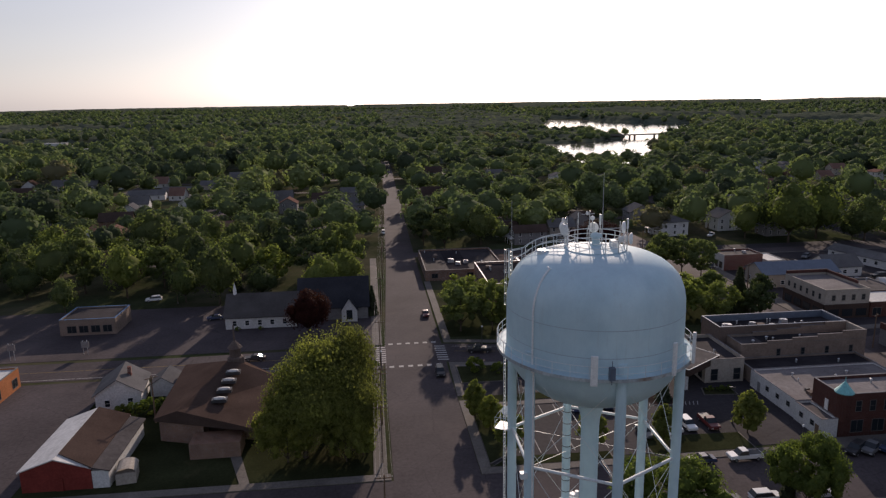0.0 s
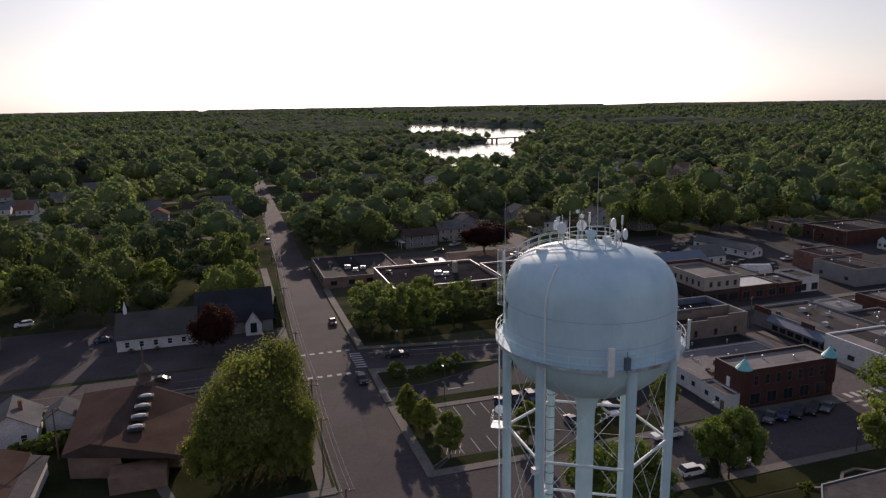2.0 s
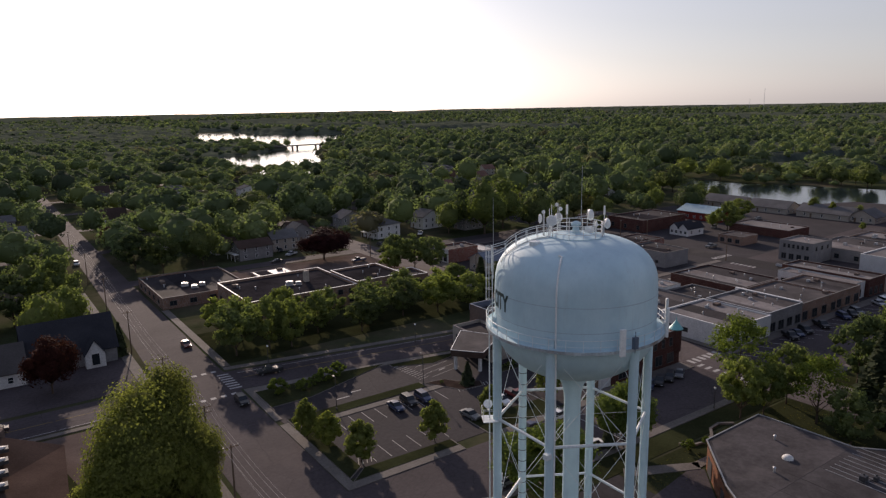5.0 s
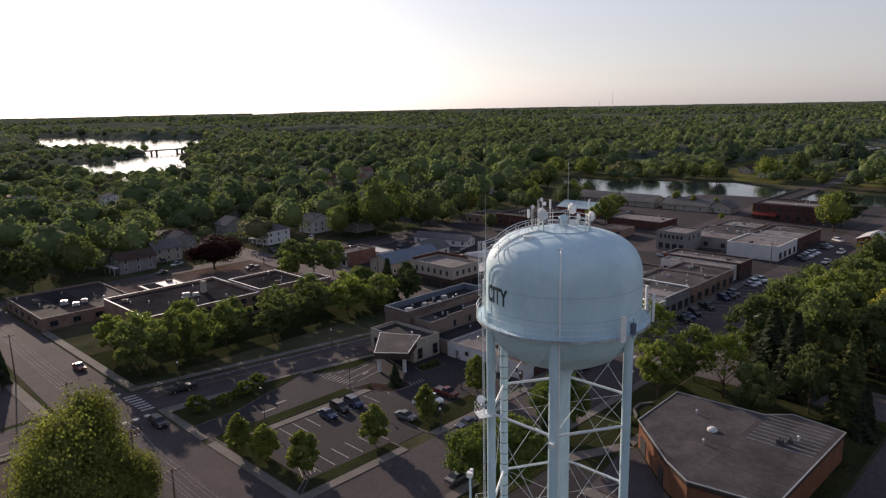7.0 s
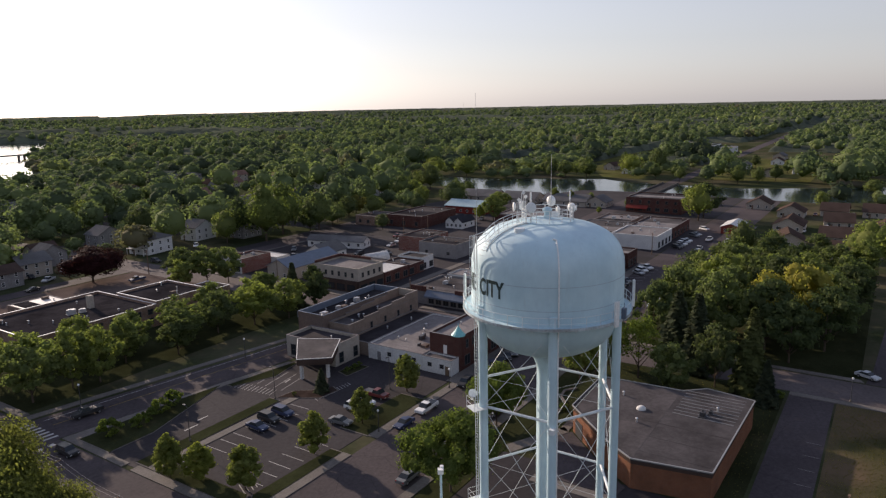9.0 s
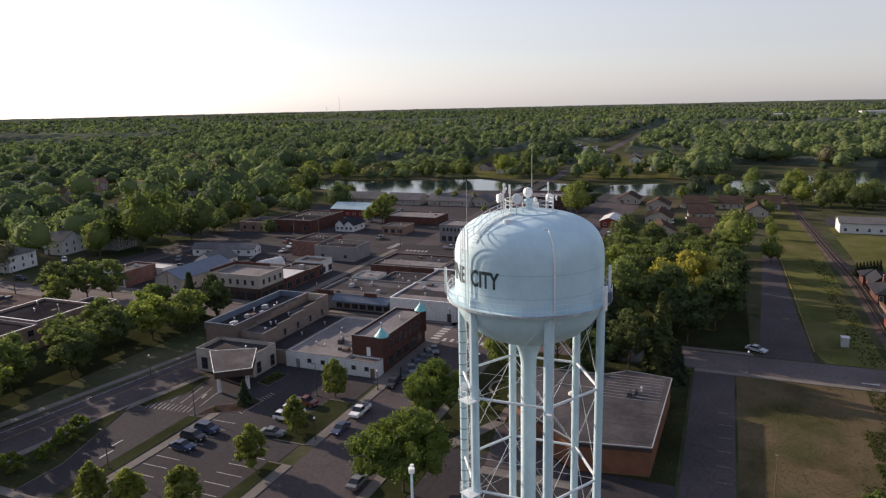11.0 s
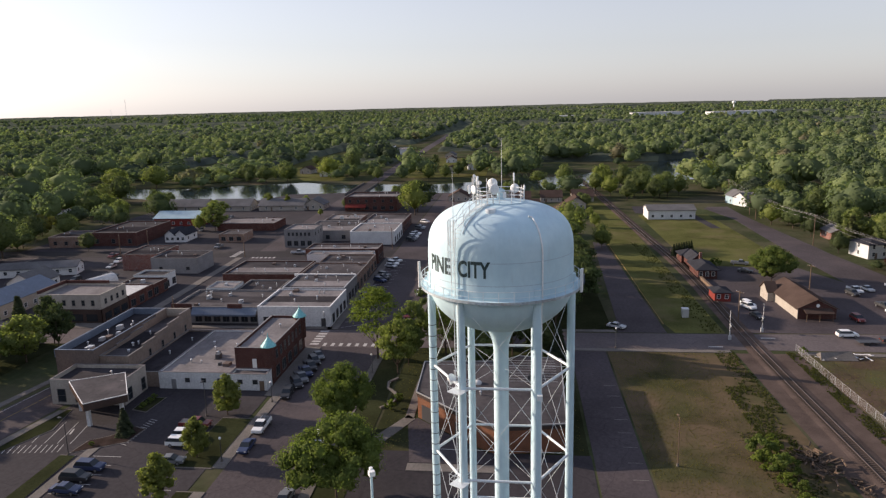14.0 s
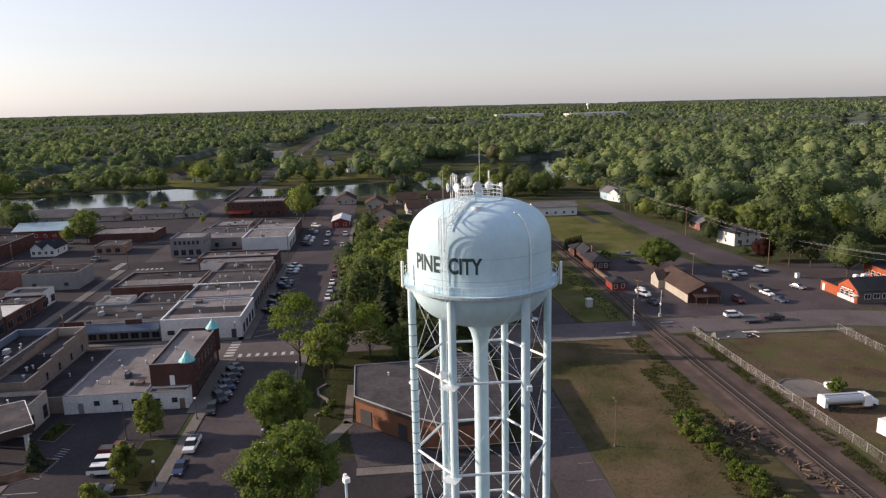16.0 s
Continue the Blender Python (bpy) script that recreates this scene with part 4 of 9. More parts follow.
slab("pavement", [(117.5, -110), (117.5, -57), (152, -63), (170, -62), (165, -110)], -0.3, 0.036, M_ASPHALT_OLD, "parking lot round the diner", "parking lot")
slab("pavement", [(262, -36), (300, -34), (330, -38), (330, -8), (306, -6), (300, -30), (262, -32)], -0.3, 0.03, M_LOT, "drive beside the white hall", "parking lot")
# field, park and verges
slab("ground", [(-30, 4.5), (105, 5.5), (105, 33.2), (36, 33.2), (-30, 32.6)], -0.3, 0.022, M_FIELD, "rough dry field of short grass", "field")
slab("ground", [(-30, -9), (104, -9), (92, -90), (-30, -90)], -0.3, 0.02, M_DIRT, "bare dirt lot with sparse grass", "dirt lot")
slab("ground", [(117, 3), (460, 2), (460, 20), (232, 17.5), (124, 16.2), (117, 15)], -0.3, 0.024, M_GRASS_SUNLIT, "grass verge beside the railway", "grass")
slab("ground", rect(186, -40, 300, -6.5), -0.3, 0.028, M_GRASS_SUNLIT, "mown grass lot", "grass")
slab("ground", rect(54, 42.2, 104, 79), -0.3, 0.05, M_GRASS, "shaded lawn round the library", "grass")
slab("ground", [(500, 78), (700, 80), (700, 145), (490, 145)], -0.3, 0.05, M_GRASS_SUNLIT, "mown park across the river", "grass")
slab("ground", [(480, 190), (560, 200), (600, 262), (560, 262), (480, 220)], -0.3, 0.05, M_GRASS_SUNLIT, "open meadow across the river", "grass")

slab("ground", [(600, 236), (700, 226), (850, 232), (850, 268), (720, 284), (606, 276)], -0.3, 0.05, M_GRASS_SUNLIT, "pale open field beyond the river", "field")

# railway
def railway():
    y = lambda x: -1.4 + 0.8 * math.exp(-((x - 110) / 60) ** 2) - 1.2 * math.exp(-((x - 170) / 50) ** 2) + (max(0, x - 200) / 280) * 8.5
    xs = [-60 + 8 * i for i in range(70)]
    bed = MB()
    for a, b in zip(xs[:-1], xs[1:]):
        bed.add([(a, y(a) - 2.6, 0.0), (b, y(b) - 2.6, 0.0), (b, y(b) - 1.6, 0.16), (a, y(a) - 1.6, 0.16), (b, y(b) + 1.6, 0.16), (a, y(a) + 1.6, 0.16), (b, y(b) + 2.6, 0.0), (a, y(a) + 2.6, 0.0)],
                [(0, 1, 2, 3), (3, 2, 4, 5), (5, 4, 6, 7)])
    r = tagged(new("railway", bed.mesh("railway", M_BALLAST)), "single railway track on brown ballast", "railway", kind="structure")
    for s in (-0.76, 0.76):
        mb = MB()
        for a, b in zip(xs[:-1], xs[1:]):
            mb.add([(a, y(a) + s - 0.06, 0.2), (b, y(b) + s - 0.06, 0.2), (b, y(b) + s + 0.06, 0.2), (a, y(a) + s + 0.06, 0.2),
                    (a, y(a) + s - 0.05, 0.36), (b, y(b) + s - 0.05, 0.36), (b, y(b) + s + 0.05, 0.36), (a, y(a) + s + 0.05, 0.36)],
                   [(4, 5, 6, 7), (0, 1, 5, 4), (2, 3, 7, 6)])
        part("rail", mb, M_RAIL, r, "worn steel rail")
    me = MB().box(-0.12, -1.3, 0.1, 0.12, 1.3, 0.24).mesh("tie", M_TIE)
    x = 28.0
    k = 0
    while x < 200 and k < 300:
        if not 103 < x < 119:
            ob = new("tie", me)
            ob.parent = r
            ob.matrix_world = pose(x, y(x), 0, 0, 0, 0)
        x += 0.62
        k += 1
    far = MB()
    while x < 480:
        far.box(x - 0.12, y(x) - 1.3, 0.1, x + 0.12, y(x) + 1.3, 0.24)
        x += 0.62
    tagged(part("ties", far, M_TIE, r), kind="stuff")
    side = MB().add([(-60, -8.5, 0.03), (103, -8.8, 0.03), (103, 4.8, 0.03), (-60, 4.0, 0.03)], [(0, 1, 2, 3)])
    structure("ground", side, M_BALLAST, "gravelly strip beside the railway", "gravel")


railway()

# ---- the water tower ----
TX, TY = 18.87, 55.65
PHI = 29.4
LEG_R, TANK_R, DECK_Z = 7.33, 7.48, 38.45


def polar(r, deg, z):
    return (TX + r * math.cos(radians(deg)), TY + r * math.sin(radians(deg)), z)


def leg_at(k, z):
    return polar(LEG_R, PHI + 60 * k, z)


tower = thing("water_tower", "tall white six-legged steel water tower with a town name", "water tower")
keep(TX - 9, TY - 9, TX + 9, TY + 9)
prof = []
for i in range(15):                       # bowl
    a = i / 14 * math.pi / 2
    prof.append((1.3 + (TANK_R - 1.3) * math.sin(a), DECK_Z + 0.2 - 4.85 * math.cos(a)))
prof += [(TANK_R, 39.2), (TANK_R, 40.2), (TANK_R, 41.2), (TANK_R, 42.0)]
for i in range(1, 25):                    # dome
    r = 1 - (i / 24) ** 1.6
    prof.append((TANK_R * r, 42.0 + 5.0 * (1 - r ** 2.8) ** (1 / 2.8)))
part("tank", MB().lathe(prof, 96, (TX, TY)), M_TANK, tower, "white painted steel tank", smooth=True)
for z in (39.9, 42.1):
    part("seam", MB().lathe([(TANK_R, z - 0.03), (TANK_R + 0.008, z - 0.02), (TANK_R + 0.008, z + 0.02), (TANK_R, z + 0.03)], 96, (TX, TY)), M_SEAM, tower)
dome_z = lambda r: 42.0 + 5.0 * max(0.0, 1 - (r / TANK_R) ** 2.8) ** (1 / 2.8)
part("riser", MB().lathe([(0.8, 0), (0.8, 30.9), (0.85, 31.6), (1.05, 32.4), (1.45, 33.3), (1.9, 33.75)], 28, (TX, TY)), M_TANK, tower, "central riser pipe with a flared top", smooth=True)
for k in range(6):
    mb = MB().tube(leg_at(k, 0), leg_at(k, DECK_Z + 1.0), 0.42, 18)
    for z in (4.5, 9.5, 14.2, 19.2, 24.0, 29.2, 34):
        mb.tube(leg_at(k, z - 0.03), leg_at(k, z + 0.03), 0.435, 18)
    lg = part("leg", mb, M_TANK, tower, smooth=False)
    part("footing", MB().prism([(leg_at(k, 0)[0] + 0.9 * math.cos(a), leg_at(k, 0)[1] + 0.9 * math.sin(a)) for a in [i * math.pi / 4 for i in range(8)]], 0, 0.4), M_CONC, lg, "concrete footing")
for i in range(24):
    part("strap", MB().lathe([(0.42, -0.03), (0.45, -0.03), (0.45, 0.03), (0.42, 0.03)], 18, leg_at(1, 0)[:2]), M_DARK, tower).matrix_world = pose(0, 0, 5 + 1.25 * i)
LEVELS = [0.6, 9.6, 19.2, 29.2, DECK_Z - 0.6]
for j in (1, 2, 3):
    for k in range(6):
        part("strut", MB().tube(leg_at(k, LEVELS[j]), leg_at(k + 1, LEVELS[j]), 0.14, 10), M_STEEL, tower)
for j in range(4):
    for k in range(6):
        part("tie_rod", MB().tube(leg_at(k, LEVELS[j]), leg_at(k + 1, LEVELS[j + 1]), 0.024, 5), M_STEEL, tower)
        part("tie_rod", MB().tube(leg_at(k + 1, LEVELS[j]), leg_at(k, LEVELS[j + 1]), 0.024, 5), M_STEEL, tower)
for z in (19.2, 29.2):
    for k in range(6):
        part("spoke_rod", MB().tube(leg_at(k, z), (TX, TY, z), 0.014, 4), M_STEEL, tower)

# walkway round the tank
N = 72
WR0, WR1 = TANK_R + 0.02, 8.28


def ring_mesh(r0, r1, z0, z1, n=N):
    mb = MB()
    vs = []
    for k in range(n):
        a = 360 * k / n
        vs += [polar(r0, a, z0), polar(r1, a, z0), polar(r1, a, z1), polar(r0, a, z1)]
    fs = []
    for k in range(n):
        o, p = 4 * k, 4 * ((k + 1) % n)
        fs += [(o, o + 1, p + 1, p), (o + 1, o + 2, p + 2, p + 1), (o + 2, o + 3, p + 3, p + 2), (o + 3, o, p, p + 3)]
    return mb.add(vs, fs)


walkway = part("walkway", ring_mesh(WR0, WR1, DECK_Z, DECK_Z + 0.06), M_TANK, tower, "steel walkway round the tank")
part("fascia", ring_mesh(WR1, WR1 + 0.05, DECK_Z - 0.14, DECK_Z + 0.12), M_RUST, walkway, "rust-streaked edge plate")
for z, r in ((0.55, 0.022), (1.1, 0.03)):
    mb = MB()
    for k in range(N):
        mb.tube(polar(WR1, 360 * k / N, DECK_Z + z), polar(WR1, 360 * (k + 1) / N, DECK_Z + z), r, 5, caps=False)
    part("handrail", mb, M_STEEL, walkway)
for k in range(36):
    part("rail_post", MB().tube(polar(WR1, 10 * k, DECK_Z), polar(WR1, 10 * k, DECK_Z + 1.1), 0.03, 5), M_STEEL, walkway)
for k in range(24):
    part("bracket", MB().add([polar(WR0, 15 * k, DECK_Z), polar(WR1, 15 * k, DECK_Z), polar(WR0, 15 * k, DECK_Z - 0.55), polar(WR0, 15 * k + 0.25, DECK_Z), polar(WR1, 15 * k + 0.25, DECK_Z), polar(WR0, 15 * k + 0.25, DECK_Z - 0.55)],
                          [(0, 1, 2), (5, 4, 3), (0, 3, 4, 1), (1, 4, 5, 2), (2, 5, 3, 0)]), M_STEEL, walkway)

# panel antennas and boxes on the rail
for deg, z0, h, wdt in ((104, 38.4, 2.7, 0.34), (-107.5, 38.1, 2.4, 0.55), (-62, 38.3, 2.7, 0.34), (-40, 38.4, 2.6, 0.34), (60, 38.4, 2.6, 0.34)):
    c = Vector(polar(WR1 + 0.22, deg, z0))
    mb = MB().box(c.x - 0.12, c.y - wdt / 2, z0, c.x + 0.12, c.y + wdt / 2, z0 + h).turned(deg, (c.x, c.y))
    md = part("panel_antenna", mb, M_DISH, tower, "tall white panel antenna").modifiers.new("bevel", "BEVEL")
    md.width, md.segments = 0.05, 2
c = polar(WR1 + 0.15, -98.5, 38.5)
part("radio_box", MB().box(c[0] - 0.22, c[1] - 0.18, 38.6, c[0] + 0.22, c[1] + 0.18, 39.6).tube((c[0], c[1], 38.2), (c[0], c[1], 40.1), 0.03), M_SLATE, tower, "slate-grey radio unit")

# conduit that climbs the tank
mb = MB()
for a, b in zip(range(0, 20), range(1, 21)):
    z0, z1 = 37.8 + (43.7 - 37.8) * a / 20, 37.8 + (43.7 - 37.8) * b / 20
    rr = lambda z: 0.08 + (TANK_R if z < 42.0 else TANK_R * (1 - ((z - 42.0) / 5.0) ** 2.8) ** (1 / 2.8))
    mb.tube(polar(rr(z0), -147, z0), polar(rr(z1), -147, z1), 0.085, 8)
top = polar(rr(43.7), -147, 43.7)
mb.path([top, *[polar(r, -147, dome_z(r) + 0.1) for r in (7.1, 6.8, 6.4, 6.0, 5.7)], polar(5.6, -150, dome_z(5.6) + 0.1)], 0.085, 8)
mb.tube(polar(TANK_R * 0.99, -147, 0), polar(TANK_R * 0.99, -147, 37.9), 0.085, 8)
part("conduit", mb, M_DISH, tower, "white cable conduit")

# ladder: up one leg, then up the tank with a cage, then over the dome
LADDER = 145.5


def ladder(p, q, width, deg, cage=False, every=0.32):
    """Side rails, rungs and, where wanted, cage hoops between two points, facing out at deg."""
    p, q = Vector(p), Vector(q)
    out = Vector((math.cos(radians(deg)), math.sin(radians(deg)), 0))
    sd = Vector((-out.y, out.x, 0)) * width / 2
    rails = MB().tube(p + sd, q + sd, 0.035, 6).tube(p - sd, q - sd, 0.035, 6)
    lad = part("ladder", rails, M_STEEL, tower, "steel ladder")
    n = int((q - p).length / every)
    rung = MB().tube(sd, -sd, 0.014, 4).mesh("rung", M_STEEL)
    for i in range(n):
        ob = new("rung", rung)
        ob.parent = lad
        ob.matrix_world = Matrix.Translation(p + (q - p) * (i + 0.5) / n)
    if cage:
        hoops = MB()
        m = int((q - p).length / 0.9)
        pts = lambda c: [c + sd * 1.4 * math.cos(t) * 1.2 + out * 0.62 * math.sin(t) for t in [math.pi * i / 6 for i in range(7)]]
        for i in range(m + 1):
            hoops.path(pts(p + (q - p) * i / m), 0.02, 4)
        for i in range(7):
            hoops.tube(pts(p)[i], pts(q)[i], 0.014, 4)
        part("cage", hoops, M_STEEL, lad)
    return lad


l2 = PHI + 120
ladder(polar(LEG_R + 0.75, l2, 2.5), polar(LEG_R + 0.75, l2, DECK_Z), 0.45, l2)
ladder(polar(TANK_R + 0.24, LADDER, DECK_Z + 0.1), polar(TANK_R + 0.24, LADDER, 41.0), 0.42, LADDER)
ladder(polar(TANK_R + 0.24, LADDER, 41.0), polar(TANK_R + 0.24, LADDER, 46.1), 0.42, LADDER, cage=True)
for z in (9.6, 19.2, 29.2):
    c = polar(LEG_R + 0.7, l2, z)
    rest = part("rest_platform", MB().box(c[0] - 0.75, c[1] - 0.8, z - 0.06, c[0] + 0.75, c[1] + 0.8, z).turned(l2, (c[0], c[1])), M_STEEL, tower, "small railed rest platform")
    for dx, dy in ((-0.72, -0.77), (0.72, -0.77), (0.72, 0.77), (-0.72, 0.77)):
        part("rail_post", MB().tube((c[0] + dx, c[1] + dy, z), (c[0] + dx, c[1] + dy, z + 1.1), 0.025, 5).turned(l2, (c[0], c[1])), M_STEEL, rest)
    for zz in (0.55, 1.1):
        mb = MB()
        mb.path([(c[0] + dx, c[1] + dy, z + zz) for dx, dy in ((-0.72, -0.77), (0.72, -0.77), (0.72, 0.77), (-0.72, 0.77), (-0.72, -0.77))], 0.02, 4)
        part("handrail", mb.turned(l2, (c[0], c[1])), M_STEEL, rest)
side_way = Vector((-math.sin(radians(LADDER)), math.cos(radians(LADDER)), 0))
mb = MB()
for s in (-0.42, 0.42):
    for lift, first in ((0.5, 45.2), (1.05, 46.05)):
        pts = [Vector(polar(TANK_R + 0.3, LADDER, first)) + side_way * s]
        for i in range(10):
            r = 6.5 - (6.5 - 2.4) * i / 9
            pts.append(Vector(polar(r, LADDER, dome_z(r) + lift)) + side_way * s)
        mb.path(pts, 0.032, 6)
    for i in range(5):
        r = 6.5 - (6.5 - 2.6) * i / 4
        p = Vector(polar(r, LADDER, dome_z(r))) + side_way * s
        mb.tube(p, p + Vector((0, 0, 1.05)), 0.028, 5)
    p = Vector(polar(TANK_R + 0.3, LADDER, 43.6)) + side_way * s
    mb.tube(p, p + Vector((0, 0, 2.45)), 0.032, 6)
part("roof_handrail", mb, M_STEEL, tower, "curved handrail over the dome")
for i in range(26):
    r = 7.2 - (7.2 - 2.4) * i / 25
    p = Vector(polar(r, LADDER, dome_z(r) + 0.06))
    part("roof_step", MB().tube(p - side_way * 0.3, p + side_way * 0.3, 0.03, 5), M_STEEL, tower)
for k in range(2):
    part("cable", MB().path([Vector(polar(r, LADDER, dome_z(r) + 0.05)) + side_way * (0.6 + 0.12 * k + 0.1 * math.sin(r * 1.3 + k)) for r in [2.5 + 0.3 * i for i in range(16)]], 0.03, 5), M_GALV, tower, "antenna cable laid over the dome")
ha = polar(4.4, LADDER + 24, dome_z(4.4))
part("hatch", MB().tube((ha[0], ha[1], ha[2] - 0.2), (ha[0], ha[1], ha[2] + 0.25), 0.5, 16), M_STEEL, tower, "round roof hatch")

# crown of the dome: railed platform, antennas
CZ = dome_z(2.4)
crown_rail = None
for z in (1.25, 0.85, 0.45):
    mb = MB()
    for k in range(24):
        mb.tube(polar(2.4, 15 * k, CZ + z), polar(2.4, 15 * k + 15, CZ + z), 0.03, 5, caps=False)
    if crown_rail is None:
        crown_rail = part("crown_railing", mb, M_DISH, tower, "round white railing")
    else:
        part("handrail", mb, M_DISH, crown_rail)
for k in range(12):
    part("rail_post", MB().tube(polar(2.4, 30 * k, CZ - 0.05), polar(2.4, 30 * k, CZ + 1.25), 0.03, 5), M_DISH, crown_rail)
part("crown_plate", MB().lathe([(2.55, CZ - 0.12), (2.55, CZ + 0.06), (0, CZ + 0.3)], 32, (TX, TY)), M_TANK, tower)
part("vent", MB().lathe([(0.4, CZ), (0.34, CZ + 0.3), (0.3, CZ + 0.95), (0.48, CZ + 1.0), (0.48, CZ + 1.2), (0.15, CZ + 1.36), (0, CZ + 1.38)], 20, (TX, TY)), M_TANK, tower, "domed roof vent", smooth=True)


def dish(deg, r, z, face, rad, name="dish"):
    """A drum dish on a pole at the crown rail, facing the compass angle face."""
    p = Vector(polar(r, deg, z))
    pole = part("antenna_mast", MB().tube(polar(r, deg, CZ - 0.1), (p.x, p.y, z + rad), 0.045, 6), M_GALV, tower)
    f = Vector((math.cos(radians(face)), math.sin(radians(face)), 0))
    q = p + f * 0.25
    mb = MB()
    u, w = Vector((-f.y, f.x, 0)), Vector((0, 0, 1))
    n = 24
    rows = [(0.0, -0.22), (0.45, -0.2), (0.8, -0.1), (1.0, 0.05), (1.0, 0.2), (0.97, 0.24), (0.6, 0.3), (0.0, 0.32)]
    vs = []
    for rr, d in rows:
        vs += [q + (u * math.cos(2 * math.pi * k / n) + w * math.sin(2 * math.pi * k / n)) * rr * rad + f * d * rad * 1.2 for k in range(n)]
    fs = []
    for i in range(len(rows) - 1):
        fs += [(i * n + k, i * n + (k + 1) % n, (i + 1) * n + (k + 1) % n, (i + 1) * n + k) for k in range(n)]
    part(name, mb.add(vs, fs), M_DISH, pole, "round white drum dish", smooth=True)


for a, r, z, f, rad in ((21, 2.6, 1.55, -15, 0.54), (75, 2.95, 1.2, 82, 0.47), (165, 2.4, 1.6, 205, 0.5), (131, 3.0, 1.5, 125, 0.44), (-33, 2.6, 1.05, -15, 0.48), (-62, 2.5, 1.25, -75, 0.26), (5, 2.5, 0.75, -30, 0.3)):
    dish(a, r, CZ + z, f, rad)
for a, r, z, f, rad in ((78, 2.9, 2.15, 250, 0.2), (84, 2.7, 2.6, 200, 0.17), (136, 2.9, 2.2, 210, 0.17)):
    dish(a, r, CZ + z, f, rad)
part("cross_arm", MB().tube(polar(2.5, 21, CZ + 1.5), polar(1.2, 48, CZ + 1.5), 0.03, 5).tube(polar(2.9, 75, CZ + 2.5), polar(2.6, 100, CZ + 2.5), 0.025, 5), M_GALV, tower)
part("equipment_box", MB().box(TX + 1.2, TY - 0.6, CZ + 0.1, TX + 1.7, TY + 0.1, CZ + 0.7), M_DISH, tower)
for deg, r, z0, h, rad in ((64, 2.6, 1.6, 0.9, 0.1), (-33, 2.6, 1.9, 0.8, 0.09), (150, 2.5, 0.0, 2.6, 0.03), (110, 2.5, 0.0, 2.7, 0.03), (-90, 2.45, 0.0, 1.7, 0.05)):
    part("stub_antenna", MB().tube(polar(r, deg, CZ), polar(r, deg, CZ + z0 + 0.1), 0.035, 6).tube(polar(r, deg, CZ + z0), polar(r, deg, CZ + z0 + h), rad, 8), M_DISH, tower)
part("whip_antenna", MB().tube(polar(0.5, -20, CZ), polar(0.5, -20, CZ + 6.4), 0.045, 6, 0.016), M_GALV, tower, "thin tall whip antenna")
part("whip_antenna", MB().tube(polar(TANK_R + 0.14, 146, 43.0), polar(TANK_R + 0.14, 146, 50.6), 0.035, 6, 0.014), M_GALV, tower, "thin tall whip antenna")


def letters(word, deg0, deg1, z0, height):
    """Letters painted on the curve of the tank, spread between two compass angles."""
    cu = bpy.data.curves.new("letters", "FONT")
    cu.body = word
    cu.size = 1.0
    cu.offset = 0.032
    cu.resolution_u = 4
    tmp = bpy.data.objects.new("letters_source", cu)
    scene.collection.objects.link(tmp)
    dg = bpy.context.evaluated_depsgraph_get()
    src = tmp.evaluated_get(dg).to_mesh()
    v = [Vector(x.co) for x in src.vertices]
    f = [tuple(p.vertices) for p in src.polygons]
    x0, x1 = min(p.x for p in v), max(p.x for p in v)
    y0, y1 = min(p.y for p in v), max(p.y for p in v)
    tmp.evaluated_get(dg).to_mesh_clear()
    bpy.data.objects.remove(tmp)
    vs = [polar(TANK_R + 0.02, deg0 + (deg1 - deg0) * (p.x - x0) / (x1 - x0), z0 + height * (p.y - y0) / (y1 - y0)) for p in v]
    return part("lettering", MB().add(vs, f), M_LETTER, tower, "dark painted town name")


letters("PINE", 115.2, 141.5, 40.62, 1.65)
letters("CITY", 148.6, 174.2, 40.62, 1.65)

# small things hung on the legs
c = polar(LEG_R + 0.6, PHI + 180, 28.6)
part("camera_box", MB().box(c[0] - 0.3, c[1] - 0.25, 28.4, c[0] + 0.3, c[1] + 0.25, 28.9), M_STEEL, tower)
c = polar(LEG_R + 0.8, l2 - 6, 30.2)
part("floodlight", MB().tube((c[0], c[1], 29.7), (c[0], c[1], 30.2), 0.1).tube((c[0], c[1], 30.2), (c[0] - 0.2, c[1] - 0.2, 30.5), 0.35, 12, 0.45), M_DISH, tower)

# ---- buildings ----
B = flat_building
B("school", "low brown-brick school wing with a dark flat roof", 17.9, 224.8, 45, 258, 3.6, M_BRICK_BROWN, M_ROOF_DARK, units=((28, 238, 1.2), (33, 236), (30, 234)), wins=(("w", 230, 254, 5, 1.0, 2.0, 1.4), ("s", 21, 33, 3, 1.0, 2.0, 1.4)), category="school")
B("school", "brown-brick school block with a dark flat roof and pale coping", 34.1, 195, 68, 223.2, 6.2, M_BRICK_BROWN, M_TAR, 0.7, units=((52, 209, 1.3), (54.5, 208)), vents=((45, 205), (60, 200), (38, 214)), wins=(("s", 37, 66, 9, 1.0, 1.5, 1.7), ("s", 37, 66, 9, 3.8, 1.5, 1.4), ("w", 198, 220, 6, 1.0, 1.5, 1.7)), category="school", coping=M_TRIM)
B("school", "brown-brick school hall with a dark flat roof", 68.05, 195.1, 85, 213.6, 6.9, M_BRICK_BROWN, M_TAR, 0.6, vents=((76, 206),), wins=(("s", 71, 83, 4, 1.4, 1.5, 1.8), ("e", 198, 211, 3, 1.2, 1.5, 1.6)), category="school", coping=M_TRIM)
